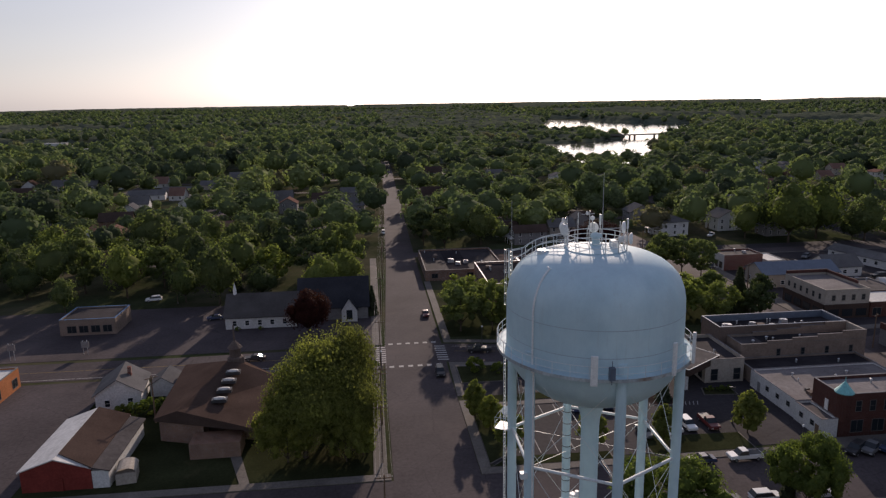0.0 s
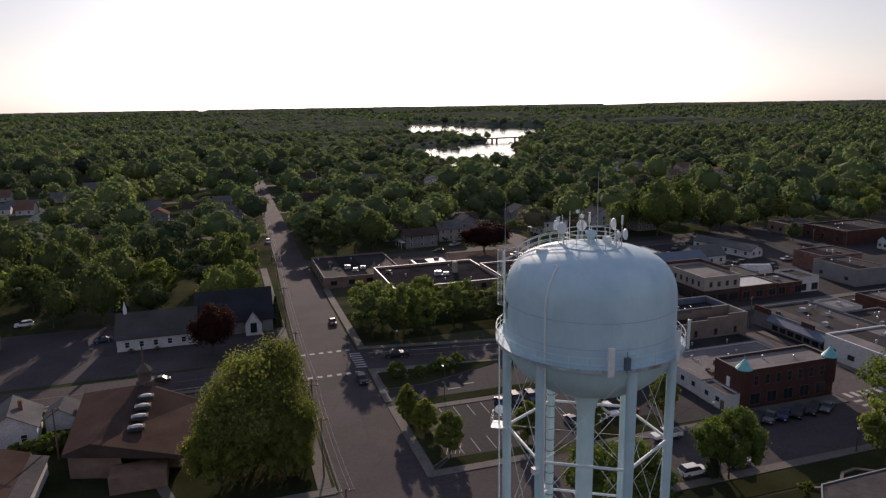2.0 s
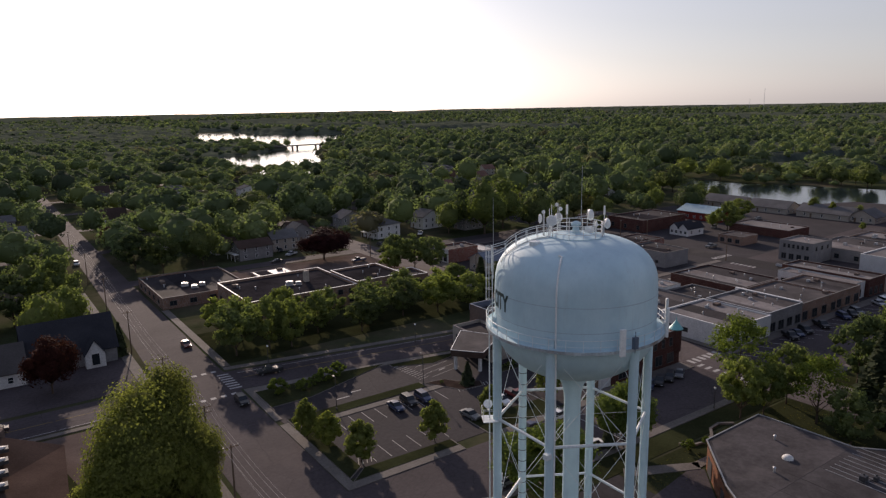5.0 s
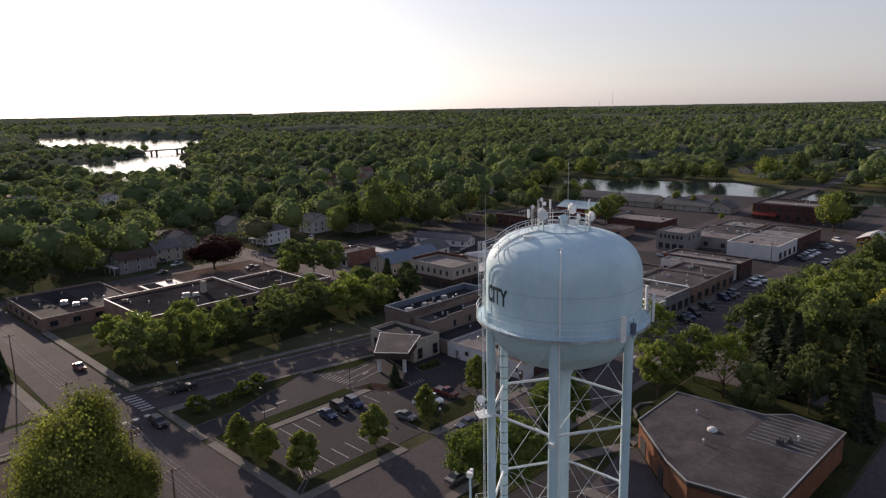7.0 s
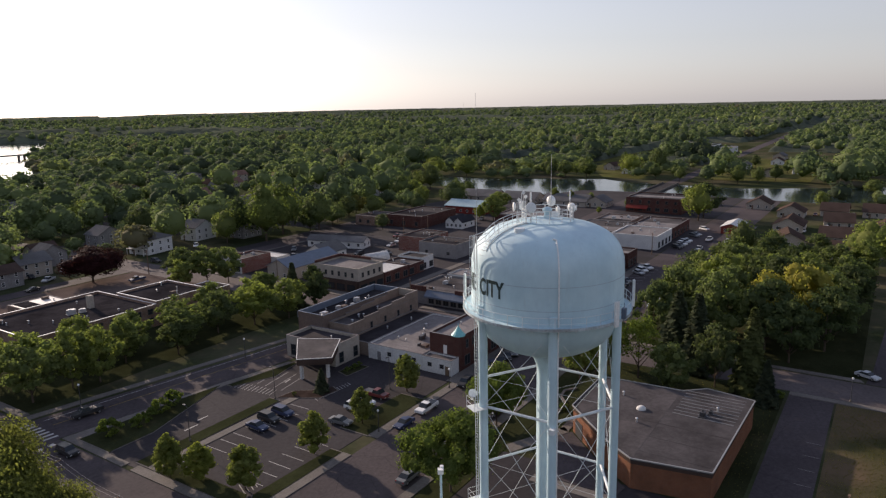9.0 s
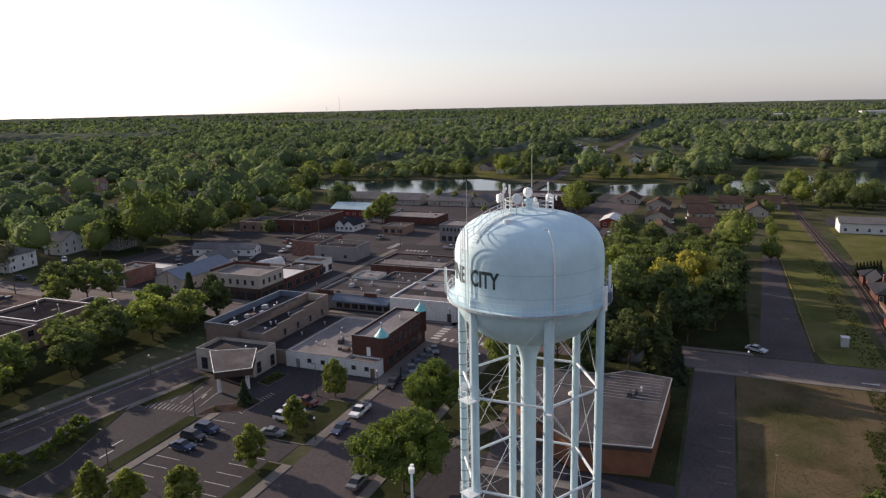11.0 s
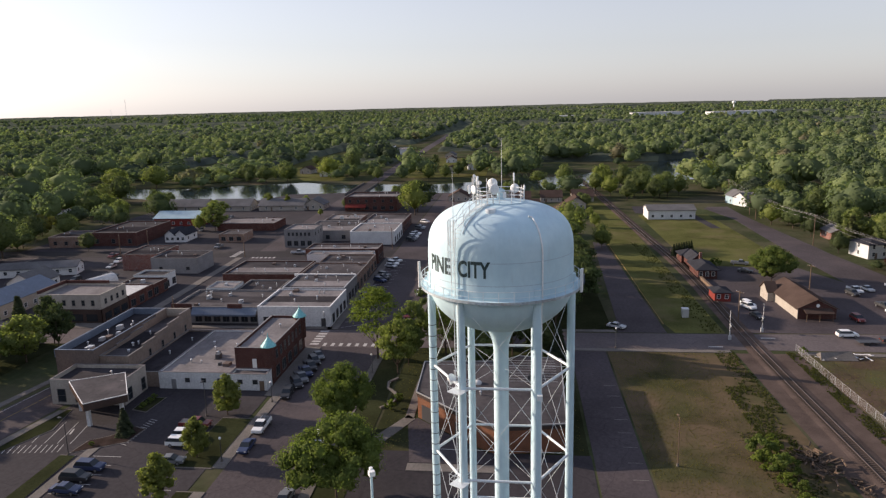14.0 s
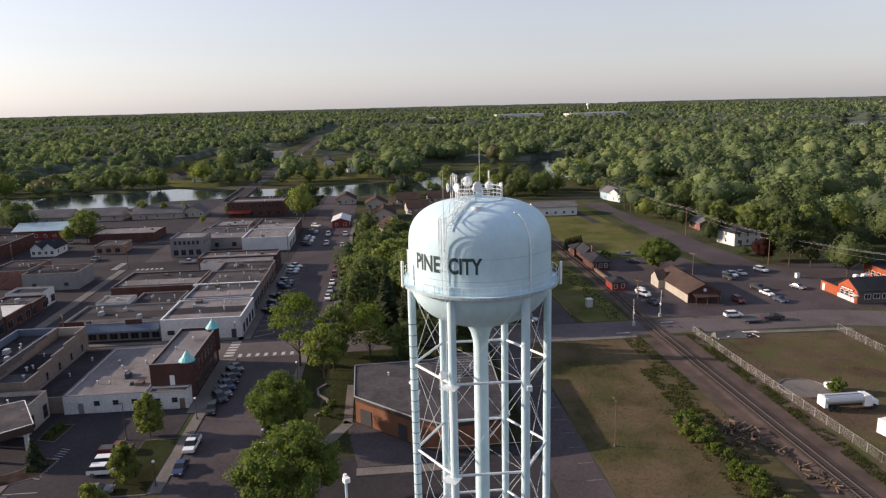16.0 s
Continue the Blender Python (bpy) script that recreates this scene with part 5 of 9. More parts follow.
B("school", "small brown-brick school annexe", 85.05, 199, 96.5, 209, 4.6, M_BRICK_BROWN, M_ROOF_DARK, 0.5, wins=(("s", 88, 94, 2, 1.0, 1.4, 1.5),), category="school", coping=M_TRIM)
B("school", "low link of the school with a pale metal roof", 51.5, 223.3, 64, 243, 3.2, M_TAN, M_ROOF_WHITE, 0.06, category="school", coping=M_ROOF_PALE)
part("chimney", MB().box(57.4, 209.5, 5.4, 58.8, 210.9, 9.0), M_CREAM, bpy.data.objects["school.001"], "square pale chimney")

# bank with blue parapet, entrance and canopy
bank = B("bank", "tan office block with a slate-blue parapet and flat roof", 77.6, 142.0, 108.2, 150.6, 8.2, M_UMBER, M_ROOF_DARK, 1.5, units=((81, 145, 1.2), (88, 146.5, 0.8), (96, 147, 1.0), (92, 145, 0.7)), vents=((85, 148), (100, 146), (93.5, 148.4), (97.6, 145)), wins=(("n", 82, 104, 6, 1.0, 2.2, 1.8),), category="bank", coping=M_SLATE)
bank2 = B("bank", "tan brick wing with a stepped parapet and boarded windows", 79.4, 135.5, 108.4, 141.95, 6.3, M_TAN, M_ROOF, 0.4, vents=((95, 139), (88, 138)), wins=(("s", 88, 105, 4, 2.9, 0.8, 2.0),), category="bank", coping=M_COPING)
for k, (xa, xb, zt) in enumerate(((85.4, 91.2, 6.75), (91.2, 97.0, 7.2), (97.0, 102.8, 7.7), (102.8, 108.4, 8.2))):
    for y0 in (135.5, 141.6):
        st = part("parapet_step", MB().box(xa, y0, 6.37, xb, y0 + 0.35, zt), M_TAN, bank2)
        part("coping", MB().box(xa - 0.04, y0 - 0.05, zt, xb + 0.04, y0 + 0.4, zt + 0.08), M_ROOF_PALE, st)
part("end_parapet", MB().box(107.9, 135.9, 6.37, 108.4, 141.6, 8.2), M_CREAM, bank2)
B("bank", "pale grey glazed entrance wing of the bank", 69.0, 130.8, 77.5, 146.2, 5.2, M_CREAM, M_ROOF_DARK, 0.7, wins=(("w", 133, 144, 4, 0.6, 1.6, 2.6), ("s", 71, 76, 2, 0.6, 1.4, 2.4)), category="bank", coping=M_ROOF_PALE)
part("parapet_band", MB().box(77.5, 150.6, 6.6, 108.3, 150.72, 8.2).box(77.96, 150.12, 6.72, 107.8, 150.24, 8.18).box(107.7, 142.4, 6.72, 107.84, 150.1, 8.18), M_SLATE, bank, "slate-blue metal parapet band")
can = thing("drive_canopy", "drive-through canopy with a tilted shingled roof on columns", "canopy")
keep(58, 126, 76, 146, 1)
quad = [(58.6, 132.5), (63.3, 126.6), (72.8, 132.5), (67.9, 141.3)]
top = [(x, y, z) for (x, y), z in zip(quad, (5.0, 5.0, 5.4, 5.4))]
can_roof = MB().add([(x, y, z - 1.5) for x, y, z in top] + top, [(3, 2, 1, 0), (0, 1, 5, 4), (1, 2, 6, 5), (2, 3, 7, 6), (3, 0, 4, 7)])
part("fascia", can_roof, M_SHINGLE, can, "dark brown fascia")
rim = MB().add([(x, y, z + 0.004) for x, y, z in top], [(0, 1, 2, 3)])
part("roof", rim, M_ROOF, can)
edge = MB()
for i in range(4):
    a, b = Vector(top[i]), Vector(top[(i + 1) % 4])
    edge.tube(a, b, 0.09, 4)
part("coping", edge, M_TRIM, can)
for cx, cy in ((60.0, 132.6), (63.6, 128.2), (66.4, 138.4), (69.8, 132.6)):
    part("column", MB().box(cx - 0.3, cy - 0.3, 0, cx + 0.3, cy + 0.3, 3.6), M_WHITE, can)

low = B("store", "long white single-storey building with a pale flat roof", 77.6, 112.7, 105.0, 128.2, 3.7, M_WHITE, M_ROOF_PALE, 0.3, vents=((92, 122), (97, 117), (84, 124)), wins=(("w", 115, 122, 3, 1.6, 0.9, 0.8),), doors=(("w", 125, 1.0, 2.1, M_GREY),), category="store", coping=M_ROOF_PALE)
for ux, uy, us in ((86.6, 119.0, 0.9), (88.4, 119.8, 0.7), (82.6, 117.0, 0.5)):
    part("roof_unit", MB().box(ux - us, uy - us * 0.7, 3.4, ux + us, uy + us * 0.7, 3.5).box(ux - us * 0.8, uy - us * 0.5, 3.5, ux + us * 0.8, uy + us * 0.5, 3.4 + us * 1.2), M_DARK, low, "dark rooftop air unit")
B("store", "white lean-to front with a low flat roof", 77.4, 104.9, 80.5, 112.65, 3.6, M_WHITE, M_ROOF, 0.3, wins=(("w", 107.4, 110.6, 2, 1.5, 0.9, 0.8),), doors=(("w", 106.0, 1.0, 2.1, M_WOOD),), category="store", coping=M_ROOF_PALE)
B("store", "dark flat-roofed link beside the bank", 78.4, 128.3, 106.0, 135.4, 3.3, M_TAN, M_ROOF_DARK, 0.3, vents=((99, 131), (90, 132)), category="annexe")
cornerb = B("corner_building", "two-storey dark red brick corner building with pale roof and teal turrets", 80.6, 104.8, 103.2, 112.6, 8.1, M_BRICK_DARK, M_ROOF_PALE, 0.5, vents=((90, 110), (96, 108)), wins=(("s", 84, 100, 7, 4.8, 1.0, 1.9), ("s", 84, 100, 5, 0.9, 2.2, 2.2), ("e", 106.5, 110, 2, 4.8, 1.0, 1.9)), category="building", coping=M_GREY)
part("door", MB().box(80.48, 108.0, 3.7, 80.6, 108.9, 5.7), M_TRIM, cornerb, "white upper door")
for tx, ty in ((81.6, 105.6), (102.4, 105.4)):
    tur = part("turret", MB().lathe([(1.25, 3.0), (1.3, 3.8), (1.3, 8.0), (1.5, 8.2)], 14, (tx, ty)), M_BRICK_DARK, cornerb, "round corner turret")
    part("turret_roof", MB().lathe([(1.6, 8.18), (1.62, 8.32), (0.85, 9.2), (0.12, 10.2), (0.05, 11.0), (0, 11.05)], 14, (tx, ty)), M_TEAL, tur, "teal cone roof with a spike")

# stores east of the cross street
B("store", "white corner store with a pale flat roof and dark shop windows", 119.2, 102.6, 137.0, 122.4, 5.5, M_WHITE, M_ROOF_PALE, 0.3, units=((131, 117, 0.7),), vents=((125, 114), (133, 108)), wins=(("w", 115, 120, 2, 1.6, 1.6, 1.0), ("s", 122, 134, 4, 0.6, 2.2, 2.3)), doors=(("w", 104.6, 1.2, 2.3, M_DARK),), category="store", coping=M_TRIM)
B("store", "grey-roofed store with stepped side walls in the row", 137.05, 103.2, 153.0, 121.6, 5.8, M_GREY, M_ROOF, 0.35, units=((146, 114, 0.7), (149, 118, 0.6)), vents=((141, 110), (145, 107), (150, 112)), wins=(("s", 139, 151, 4, 0.6, 2.4, 2.3),), category="store", coping=M_CAPSTONE)
st3 = B("store", "brown store with a white side parapet and gravelled roof", 153.05, 103.4, 172, 122, 5.3, M_BRICK_BROWN, M_ROOF, 0.45, units=((165, 116, 0.6),), vents=((158, 117), (161, 108), (168, 111)), wins=(("s", 155, 170, 4, 0.6, 2.4, 2.3),), category="store")
part("side_parapet", MB().box(152.9, 103.6, 5.37, 153.5, 123.0, 6.0), M_TRIM, st3, "white painted side parapet")
B("store", "low tan-roofed store with a long slate awning over shop windows", 121.5, 122.6, 139, 147.6, 4.6, M_GREY, M_ROOF, 0.4, units=((127, 130, 0.9), (131, 141), (134, 136, 0.7)), vents=((133, 126), (128, 136), (136, 144)), wins=(("w", 124.5, 140, 7, 0.5, 1.8, 1.9),), category="store")
aw = thing("awning", "long slate-blue awning on the store front", "awning")
part("canvas", MB().add([(121.45, 123.2, 4.5), (121.45, 141.4, 4.5), (119.7, 141.4, 3.0), (119.7, 123.2, 3.0), (119.7, 141.4, 2.5), (119.7, 123.2, 2.5)], [(0, 1, 2, 3), (3, 2, 4, 5)]), M_SLATE, aw)
for y0, y1 in ((127.5, 131.5), (141.6, 147.4)):
    sg = thing("sign_board", "dark maroon sign board above the store front", "sign", "store sign boards")
    part("board", MB().box(121.2, y0, 4.0, 121.45, y1, 5.5), M_BRICK_DARK, sg)
B("store", "small white block behind the awning store", 139.1, 137.2, 147, 145.6, 5.2, M_WHITE, M_ROOF_PALE, 0.3, units=((143, 141, 0.7),), category="store")
B("store", "low flat-roofed rear store with a dark roof", 139.1, 124.2, 152.6, 137.1, 4.2, M_GREY, M_ROOF_DARK, 0.3, vents=((144, 130), (148, 133)), units=((142, 127, 0.6),), category="store")
# (row continues)
B("store", "brown brick store with a dark gravelled roof", 172.05, 103.8, 186.2, 121, 5.1, M_BRICK_BROWN, M_ROOF, 0.4, units=((180, 116, 0.7),), vents=((176, 110),), wins=(("s", 174, 184, 3, 0.6, 2.4, 2.3),), category="store")
B("store", "broad dark-roofed red brick store", 156.6, 123.2, 176, 148, 5.0, M_BRICK_DARK, M_ROOF_DARK, 0.35, vents=((164, 140), (172, 132)), units=((169, 128, 0.6),), wins=(("w", 129, 132, 1, 2.0, 1.0, 1.0),), category="store")
B("store", "white and pale teal store with a low roof", 186.3, 105.4, 192.6, 129.2, 5.0, M_WHITE, M_ROOF_PALE, 0.3, units=((190, 124, 0.6),), wins=(("w", 121, 127, 2, 1.2, 1.8, 1.4), ("s", 187.5, 191, 1, 0.6, 2.2, 2.2)), category="store")
B("store", "brick corner store with a dark flat roof", 192.7, 104.4, 203.2, 131.5, 5.6, M_BRICK_DARK, M_ROOF, 0.4, units=((198, 122, 0.7),), vents=((196, 112),), wins=(("s", 194.5, 201, 3, 0.6, 1.8, 2.2), ("e", 108, 128, 5, 1.0, 1.6, 1.8)), category="store")
B("store", "two-storey grey frame corner store", 222.5, 137, 236, 149.6, 7.6, M_GREY, M_ROOF_PALE, 0.4, wins=(("w", 139, 147.6, 6, 5.0, 0.8, 1.3), ("s", 225, 233, 3, 4.8, 1.0, 1.4), ("w", 139, 147.6, 4, 0.8, 1.7, 2.0)), category="store")
B("store", "long white store with a low grey roof", 228, 104.5, 249, 123.2, 5.6, M_WHITE, M_ROOF_PALE, 0.3, units=((240, 115, 0.7),), wins=(("s", 231, 246, 4, 0.6, 2.2, 2.2),), category="store", coping=M_TRIM)
B("store", "low grey-roofed store behind the corner", 236.1, 124, 262, 146, 4.6, M_GREY, M_ROOF, 0.3, units=((246, 137, 0.9), (255, 130, 0.8)), vents=((242, 130), (251, 142)), wins=(("w", 128, 135, 2, 1.0, 1.6, 1.6),), category="store")
B("store", "low brown store with a white roof section", 262.1, 127, 282, 144, 4.6, M_BRICK_BROWN, M_ROOF_PALE, 0.4, units=((270, 137, 1.3), (276, 132)), category="store")
B("store", "brick store near the river", 249.1, 105, 280, 123.5, 5.0, M_BRICK_DARK, M_ROOF, 0.4, units=((262, 114), (270, 118, 0.8)), vents=((256, 112),), wins=(("s", 252, 277, 6, 0.6, 2.2, 2.2),), category="store")
B("store", "two-storey dark brown storefront with a red awning near the river", 320, 119, 343, 148, 8.0, M_BRICK_DARK, M_ROOF_DARK, 0.5, wins=(("w", 122, 145, 6, 1.0, 2.2, 1.8), ("w", 122, 145, 6, 5.0, 1.2, 1.5)), category="store")
raw = thing("awning", "red awning on the dark storefront", "awning")
part("canvas", MB().add([(319.9, 136, 3.9), (319.9, 147.6, 3.9), (317.9, 147.6, 2.6), (317.9, 136, 2.6), (317.9, 147.6, 2.2), (317.9, 136, 2.2)], [(0, 1, 2, 3), (3, 2, 4, 5)]), M_REDWALL, raw)
cb = B("store", "two-storey cream corner block above a dark shop floor", 120.6, 167.2, 133.4, 185.6, 8.0, M_CREAM, M_ROOF_PALE, 0.6, wins=(("w", 169.5, 183.5, 6, 5.0, 0.8, 1.4), ("s", 123, 131.6, 4, 5.0, 0.9, 1.4)), category="building", coping=M_CREAM)
part("shop_front", MB().box(120.3, 166.9, 0, 120.58, 185.6, 3.9).box(120.3, 166.88, 0, 133.4, 167.18, 3.9), M_SHINGLE, cb, "dark shop front with a deep fascia")
for k in range(4):
    part("shop_window", MB().box(120.22, 168.4 + 4.3 * k, 0.6, 120.3, 171.6 + 4.3 * k, 2.6), M_GLASS, cb)
for k in range(3):
    part("shop_window", MB().box(121.6 + 4.0 * k, 166.8, 0.6, 124.6 + 4.0 * k, 166.88, 2.6), M_GLASS, cb)
part("rear_parapet", MB().box(120.7, 185.2, 8.08, 133.4, 185.6, 9.0).box(133.0, 172, 8.08, 133.4, 185.2, 8.9), M_BRICK_DARK, cb, "dark raised rear parapet")
B("store", "low shop with a white roof", 133.5, 166.6, 147, 177.5, 4.2, M_BRICK_DARK, M_ROOF_WHITE, 0.3, wins=(("s", 135.5, 145, 3, 0.6, 2.4, 2.0),), category="store")
B("store", "low dark shops in a row", 147.1, 166.4, 156, 178, 4.0, M_BRICK_DARK, M_ROOF, 0.4, units=((151, 172),), wins=(("s", 148.5, 154.6, 2, 0.6, 2.4, 2.2),), category="store")
B("store", "small shop with a white facade", 156.1, 167.4, 163.5, 178, 4.8, M_WHITE, M_ROOF_DARK, 0.5, wins=(("s", 157.6, 162, 2, 0.6, 2.2, 2.0),), category="store")
B("store", "low shops with a grey roof", 134, 178.2, 152, 192, 3.8, M_GREY, M_ROOF, 0.3, units=((140, 184, 0.7),), category="store")
rstore = B("store", "red brick store with white shop front", 121.2, 222.0, 135.2, 231.4, 5.4, M_BRICK, M_ROOF, 0.5, units=((131, 227, 0.8),), category="store", coping=M_ROOF_PALE)
B("store", "low white lean-to behind the red store", 135.3, 219, 142, 231, 3.6, M_WHITE, M_ROOF_WHITE, 0.2, category="store")
part("shop_front", MB().box(121.05, 222.0, 0.0, 121.19, 231.4, 5.4), M_WHITE, rstore)
for k in range(3):
    part("shop_window", MB().box(120.98, 222.9 + 2.9 * k, 0.6, 121.05, 225.0 + 2.9 * k, 2.8), M_GLASS, rstore)
B("store", "grey metal-sided workshop with a flat roof", 177.5, 166.3, 190.6, 183.6, 5.6, M_GREY, M_ROOF_DARK, 0.2, wins=(("w", 170, 180, 2, 1.4, 1.2, 1.0),), vents=((184, 175),), category="workshop")
B("store", "orange-red brick workshop with a dark roof", 182, 183.7, 199, 197, 6.0, M_BRICK, M_ROOF_DARK, 0.3, vents=((190, 190),), category="workshop")
B("store", "dark red brick warehouse with a dark roof", 227, 217, 258, 238, 5.8, M_BRICK_DARK, M_ROOF_DARK, 0.4, wins=(("w", 220, 235, 3, 1.2, 1.6, 1.8),), vents=((240, 230), (250, 225)), category="warehouse")
B("store", "low brown brick annexe of the warehouse", 223.5, 238.2, 240, 255, 4.6, M_BRICK_BROWN, M_ROOF, 0.3, wins=(("w", 242, 252, 3, 1.2, 1.4, 1.4),), category="warehouse")

B("store", "small flat-roofed brown shop", 234, 171.8, 245, 183, 3.7, M_BRICK_BROWN, M_ROOF, 0.3, wins=(("w", 174, 181, 3, 0.8, 1.8, 1.6),), category="store")
B("store", "low diner with a pale roof", 262, 168, 279, 196, 3.6, M_BRICK_DARK, M_ROOF_PALE, 0.3, category="store")


def gabled(name, label, x0, y0, x1, y1, h, ridge, wall, roof, along, category, wins=True, turn=0):
    b = thing(name, label, category)
    keep(x0, y0, x1, y1, 1.5)
    gable(b, x0, y0, x1, y1, h, ridge, wall, roof, along)
    if wins:
        n = max(2, int((x1 - x0) // 4))
        for i in range(n):
            window(b, "s", x0 + (x1 - x0) * (i + 0.5) / n, 1.0, 1.2, 1.2, y0)
        n = max(2, int((y1 - y0) // 4))
        for i in range(n):
            window(b, "w", y0 + (y1 - y0) * (i + 0.5) / n, 1.0, 1.2, 1.2, x0)
    if turn:
        cx, cy = (x0 + x1) / 2, (y0 + y1) / 2
        b.matrix_world = Matrix.Translation((cx, cy, 0)) @ pose(0, 0, 0, 0, 0, turn) @ Matrix.Translation((-cx, -cy, 0))
    return b


for y0 in (198.6, 203.4):
    gabled("shop", "small white-gabled shop with a dark roof", 234.5, y0, 246, y0 + 4.6, 3.4, 5.4, M_WHITE, M_SHINGLE_NAVY, "x", "shop")
gabled("shed", "long white shed with a grey roof", 172.6, 211.5, 179.8, 237.5, 3.0, 4.6, M_WHITE, M_SHINGLE_GREY, "y", "shed", turn=14.2)
gabled("shed", "long shed with a pale blue metal roof", 276, 211, 291, 235, 4.0, 6.6, M_REDWALL, M_LTBLUE, "y", "shed")
gabled("shed", "red shed with a white metal roof", 276, 82.5, 292, 90.5, 3.2, 4.6, M_REDWALL, M_ROOF_WHITE, "x", "shed")
gabled("house", "white gabled house behind the shops", 150, 208, 162, 218, 3.4, 6.4, M_WHITE, M_SHINGLE_GREY, "x", "house")
gabled("store", "long cream building with a slate-blue gable roof", 122, 198.6, 147, 209.6, 4.4, 7.0, M_CREAM, M_SLATE, "x", "store")
qh = thing("hut", "small white round-roofed hut behind the shops", "hut", at=(162.5, 193.6, 0), turn=-20)
qm = MB()
for i in range(10):
    a0, a1 = math.pi * i / 10, math.pi * (i + 1) / 10
    qm.add([(-5, 2.4 * math.cos(a0), 2.9 * math.sin(a0)), (-5, 2.4 * math.cos(a1), 2.9 * math.sin(a1)), (5, 2.4 * math.cos(a1), 2.9 * math.sin(a1)), (5, 2.4 * math.cos(a0), 2.9 * math.sin(a0))], [(0, 1, 2, 3)])
for xe in (-4.95, 4.95):
    qm.add([(xe, 2.4 * math.cos(math.pi * i / 10), 2.9 * math.sin(math.pi * i / 10)) for i in range(11)], [tuple(range(11))])
part("shell", qm, M_ROOF_WHITE, qh, "white curved metal shell")

# church with brown roof, cupola and skylights
ch = thing("church", "modern brick church under one big brown shingle roof", "church")
keep(-40, 110, -15, 148, 1)
L0, AP, R0, BR, BL, NE = (-39.6, 119.6, 4.6), (-35.0, 118.0, 6.6), (-20.4, 112.8, 4.6), (-18.6, 135.0, 4.6), (-40.6, 146.5, 4.4), (-27.6, 146.0, 4.4)
RG = (-28.4, 136.5, 8.6)
part("wall", MB().prism([(-38.9, 120.2), (-35.0, 119.0), (-30.6, 117.4), (-30.6, 121.0), (-21.6, 118.0), (-19.4, 134.4), (-27.8, 145.2), (-39.8, 145.6)], 0, 4.2), M_BRICK_BROWN, ch)
cr = MB()
rv = [L0, AP, R0, BR, NE, BL, RG]
cr.add(rv + [(x, y, z - 0.45) for x, y, z in rv[:6]], [(0, 1, 6, 5), (1, 2, 3, 6), (3, 4, 6), (4, 5, 6), (7, 8, 1, 0), (8, 9, 2, 1), (9, 10, 3, 2), (10, 11, 4, 3), (11, 12, 5, 4), (12, 7, 0, 5), (12, 11, 10, 9, 8, 7)])
part("roof", cr, M_SHINGLE, ch)
part("gable_wall", MB().add([(-38.9, 120.1, 4.1), (-35.0, 118.9, 4.1), (-30.6, 117.3, 4.1), (-30.6, 117.3, 5.5), (-35.0, 118.6, 6.1), (-38.9, 120.0, 4.5)], [(0, 1, 2, 3, 4, 5)]), M_BRICK_BROWN, ch)
part("entrance", MB().box(-32, 112.4, 0, -23.5, 117.0, 2.8), M_BRICK_BROWN, ch, "low brick entrance")
part("cupola", MB().lathe([(1.7, 7.4), (1.6, 8.9), (1.15, 9.1), (1.15, 10.8), (1.5, 10.9), (0.2, 12.4), (0.13, 15.6), (0, 15.7)], 8, (-28.2, 137.5)), M_UMBER, ch, "dark brown cupola with a thin spire")
part("cupola_cap", MB().lathe([(1.55, 10.92), (0.14, 12.45)], 8, (-28.2, 137.5)), M_UMBER, ch)


def roof_height(x, y):
    """Height of the church roof's south-east face."""
    a, b, c = Vector(AP), Vector(R0), Vector(RG)
    n = (b - a).cross(c - a)
    return a.z - (n.x * (x - a.x) + n.y * (y - a.y)) / n.z


for i in range(4):
    x, y = -27.7 - 0.25 * i, 131.9 - 3.3 * i
    z = roof_height(x, y) - 0.1
    curb = part("skylight", MB().box(x - 1.35, y - 0.75, z - 0.3, x + 1.35, y + 0.75, z + 0.28), M_DARK, ch, "white bubble skylight")
    bub = MB().lathe([(0.6, z + 0.28), (0.57, z + 0.42), (0.4, z + 0.52), (0, z + 0.56)], 16, (x, y))
    bub.v = [(x + (px - x) * 1.8, py, pz) for px, py, pz in bub.v]
    part("dome", bub, M_ROOF_WHITE, curb, "white acrylic dome", smooth=True)

# red shop with white metal roof, beside the church
rs = thing("shop", "red-fronted shop with a bright metal gable roof", "shop")
keep(-57, 103, -42, 125, 1)
gable(rs, -55.8, 105.2, -45.2, 123.5, 3.6, 5.4, M_REDWALL, M_ROOF_WHITE, "y", 0.3)
part("east_slope", MB().add([(-50.3, 106.6, 5.72), (-44.9, 104.8, 3.92), (-44.9, 123.9, 3.92), (-50.3, 123.9, 5.72), (-50.3, 106.6, 5.6), (-44.9, 104.8, 3.8), (-44.9, 123.9, 3.8), (-50.3, 123.9, 5.6)], [(0, 1, 2, 3), (4, 5, 1, 0), (5, 6, 2, 1)]), M_SHINGLE, rs, "dark shingled slope of the roof")
part("door", MB().box(-50.6, 105.05, 0, -49.5, 105.2, 2.1), M_REDWALL, rs)
part("side_wall", MB().box(-45.15, 105.3, 0, -42.6, 123.0, 3.0), M_WHITE, rs)
part("lean_roof", MB().add([(-45.3, 104.9, 3.9), (-42.2, 104.9, 3.1), (-42.2, 123.4, 3.1), (-45.3, 123.4, 3.9), (-45.3, 104.9, 3.7), (-42.2, 104.9, 2.95), (-42.2, 123.4, 2.95), (-45.3, 123.4, 3.7)], [(0, 1, 2, 3), (4, 5, 1, 0), (5, 6, 2, 1), (7, 6, 5, 4)]), M_ROOF, rs)
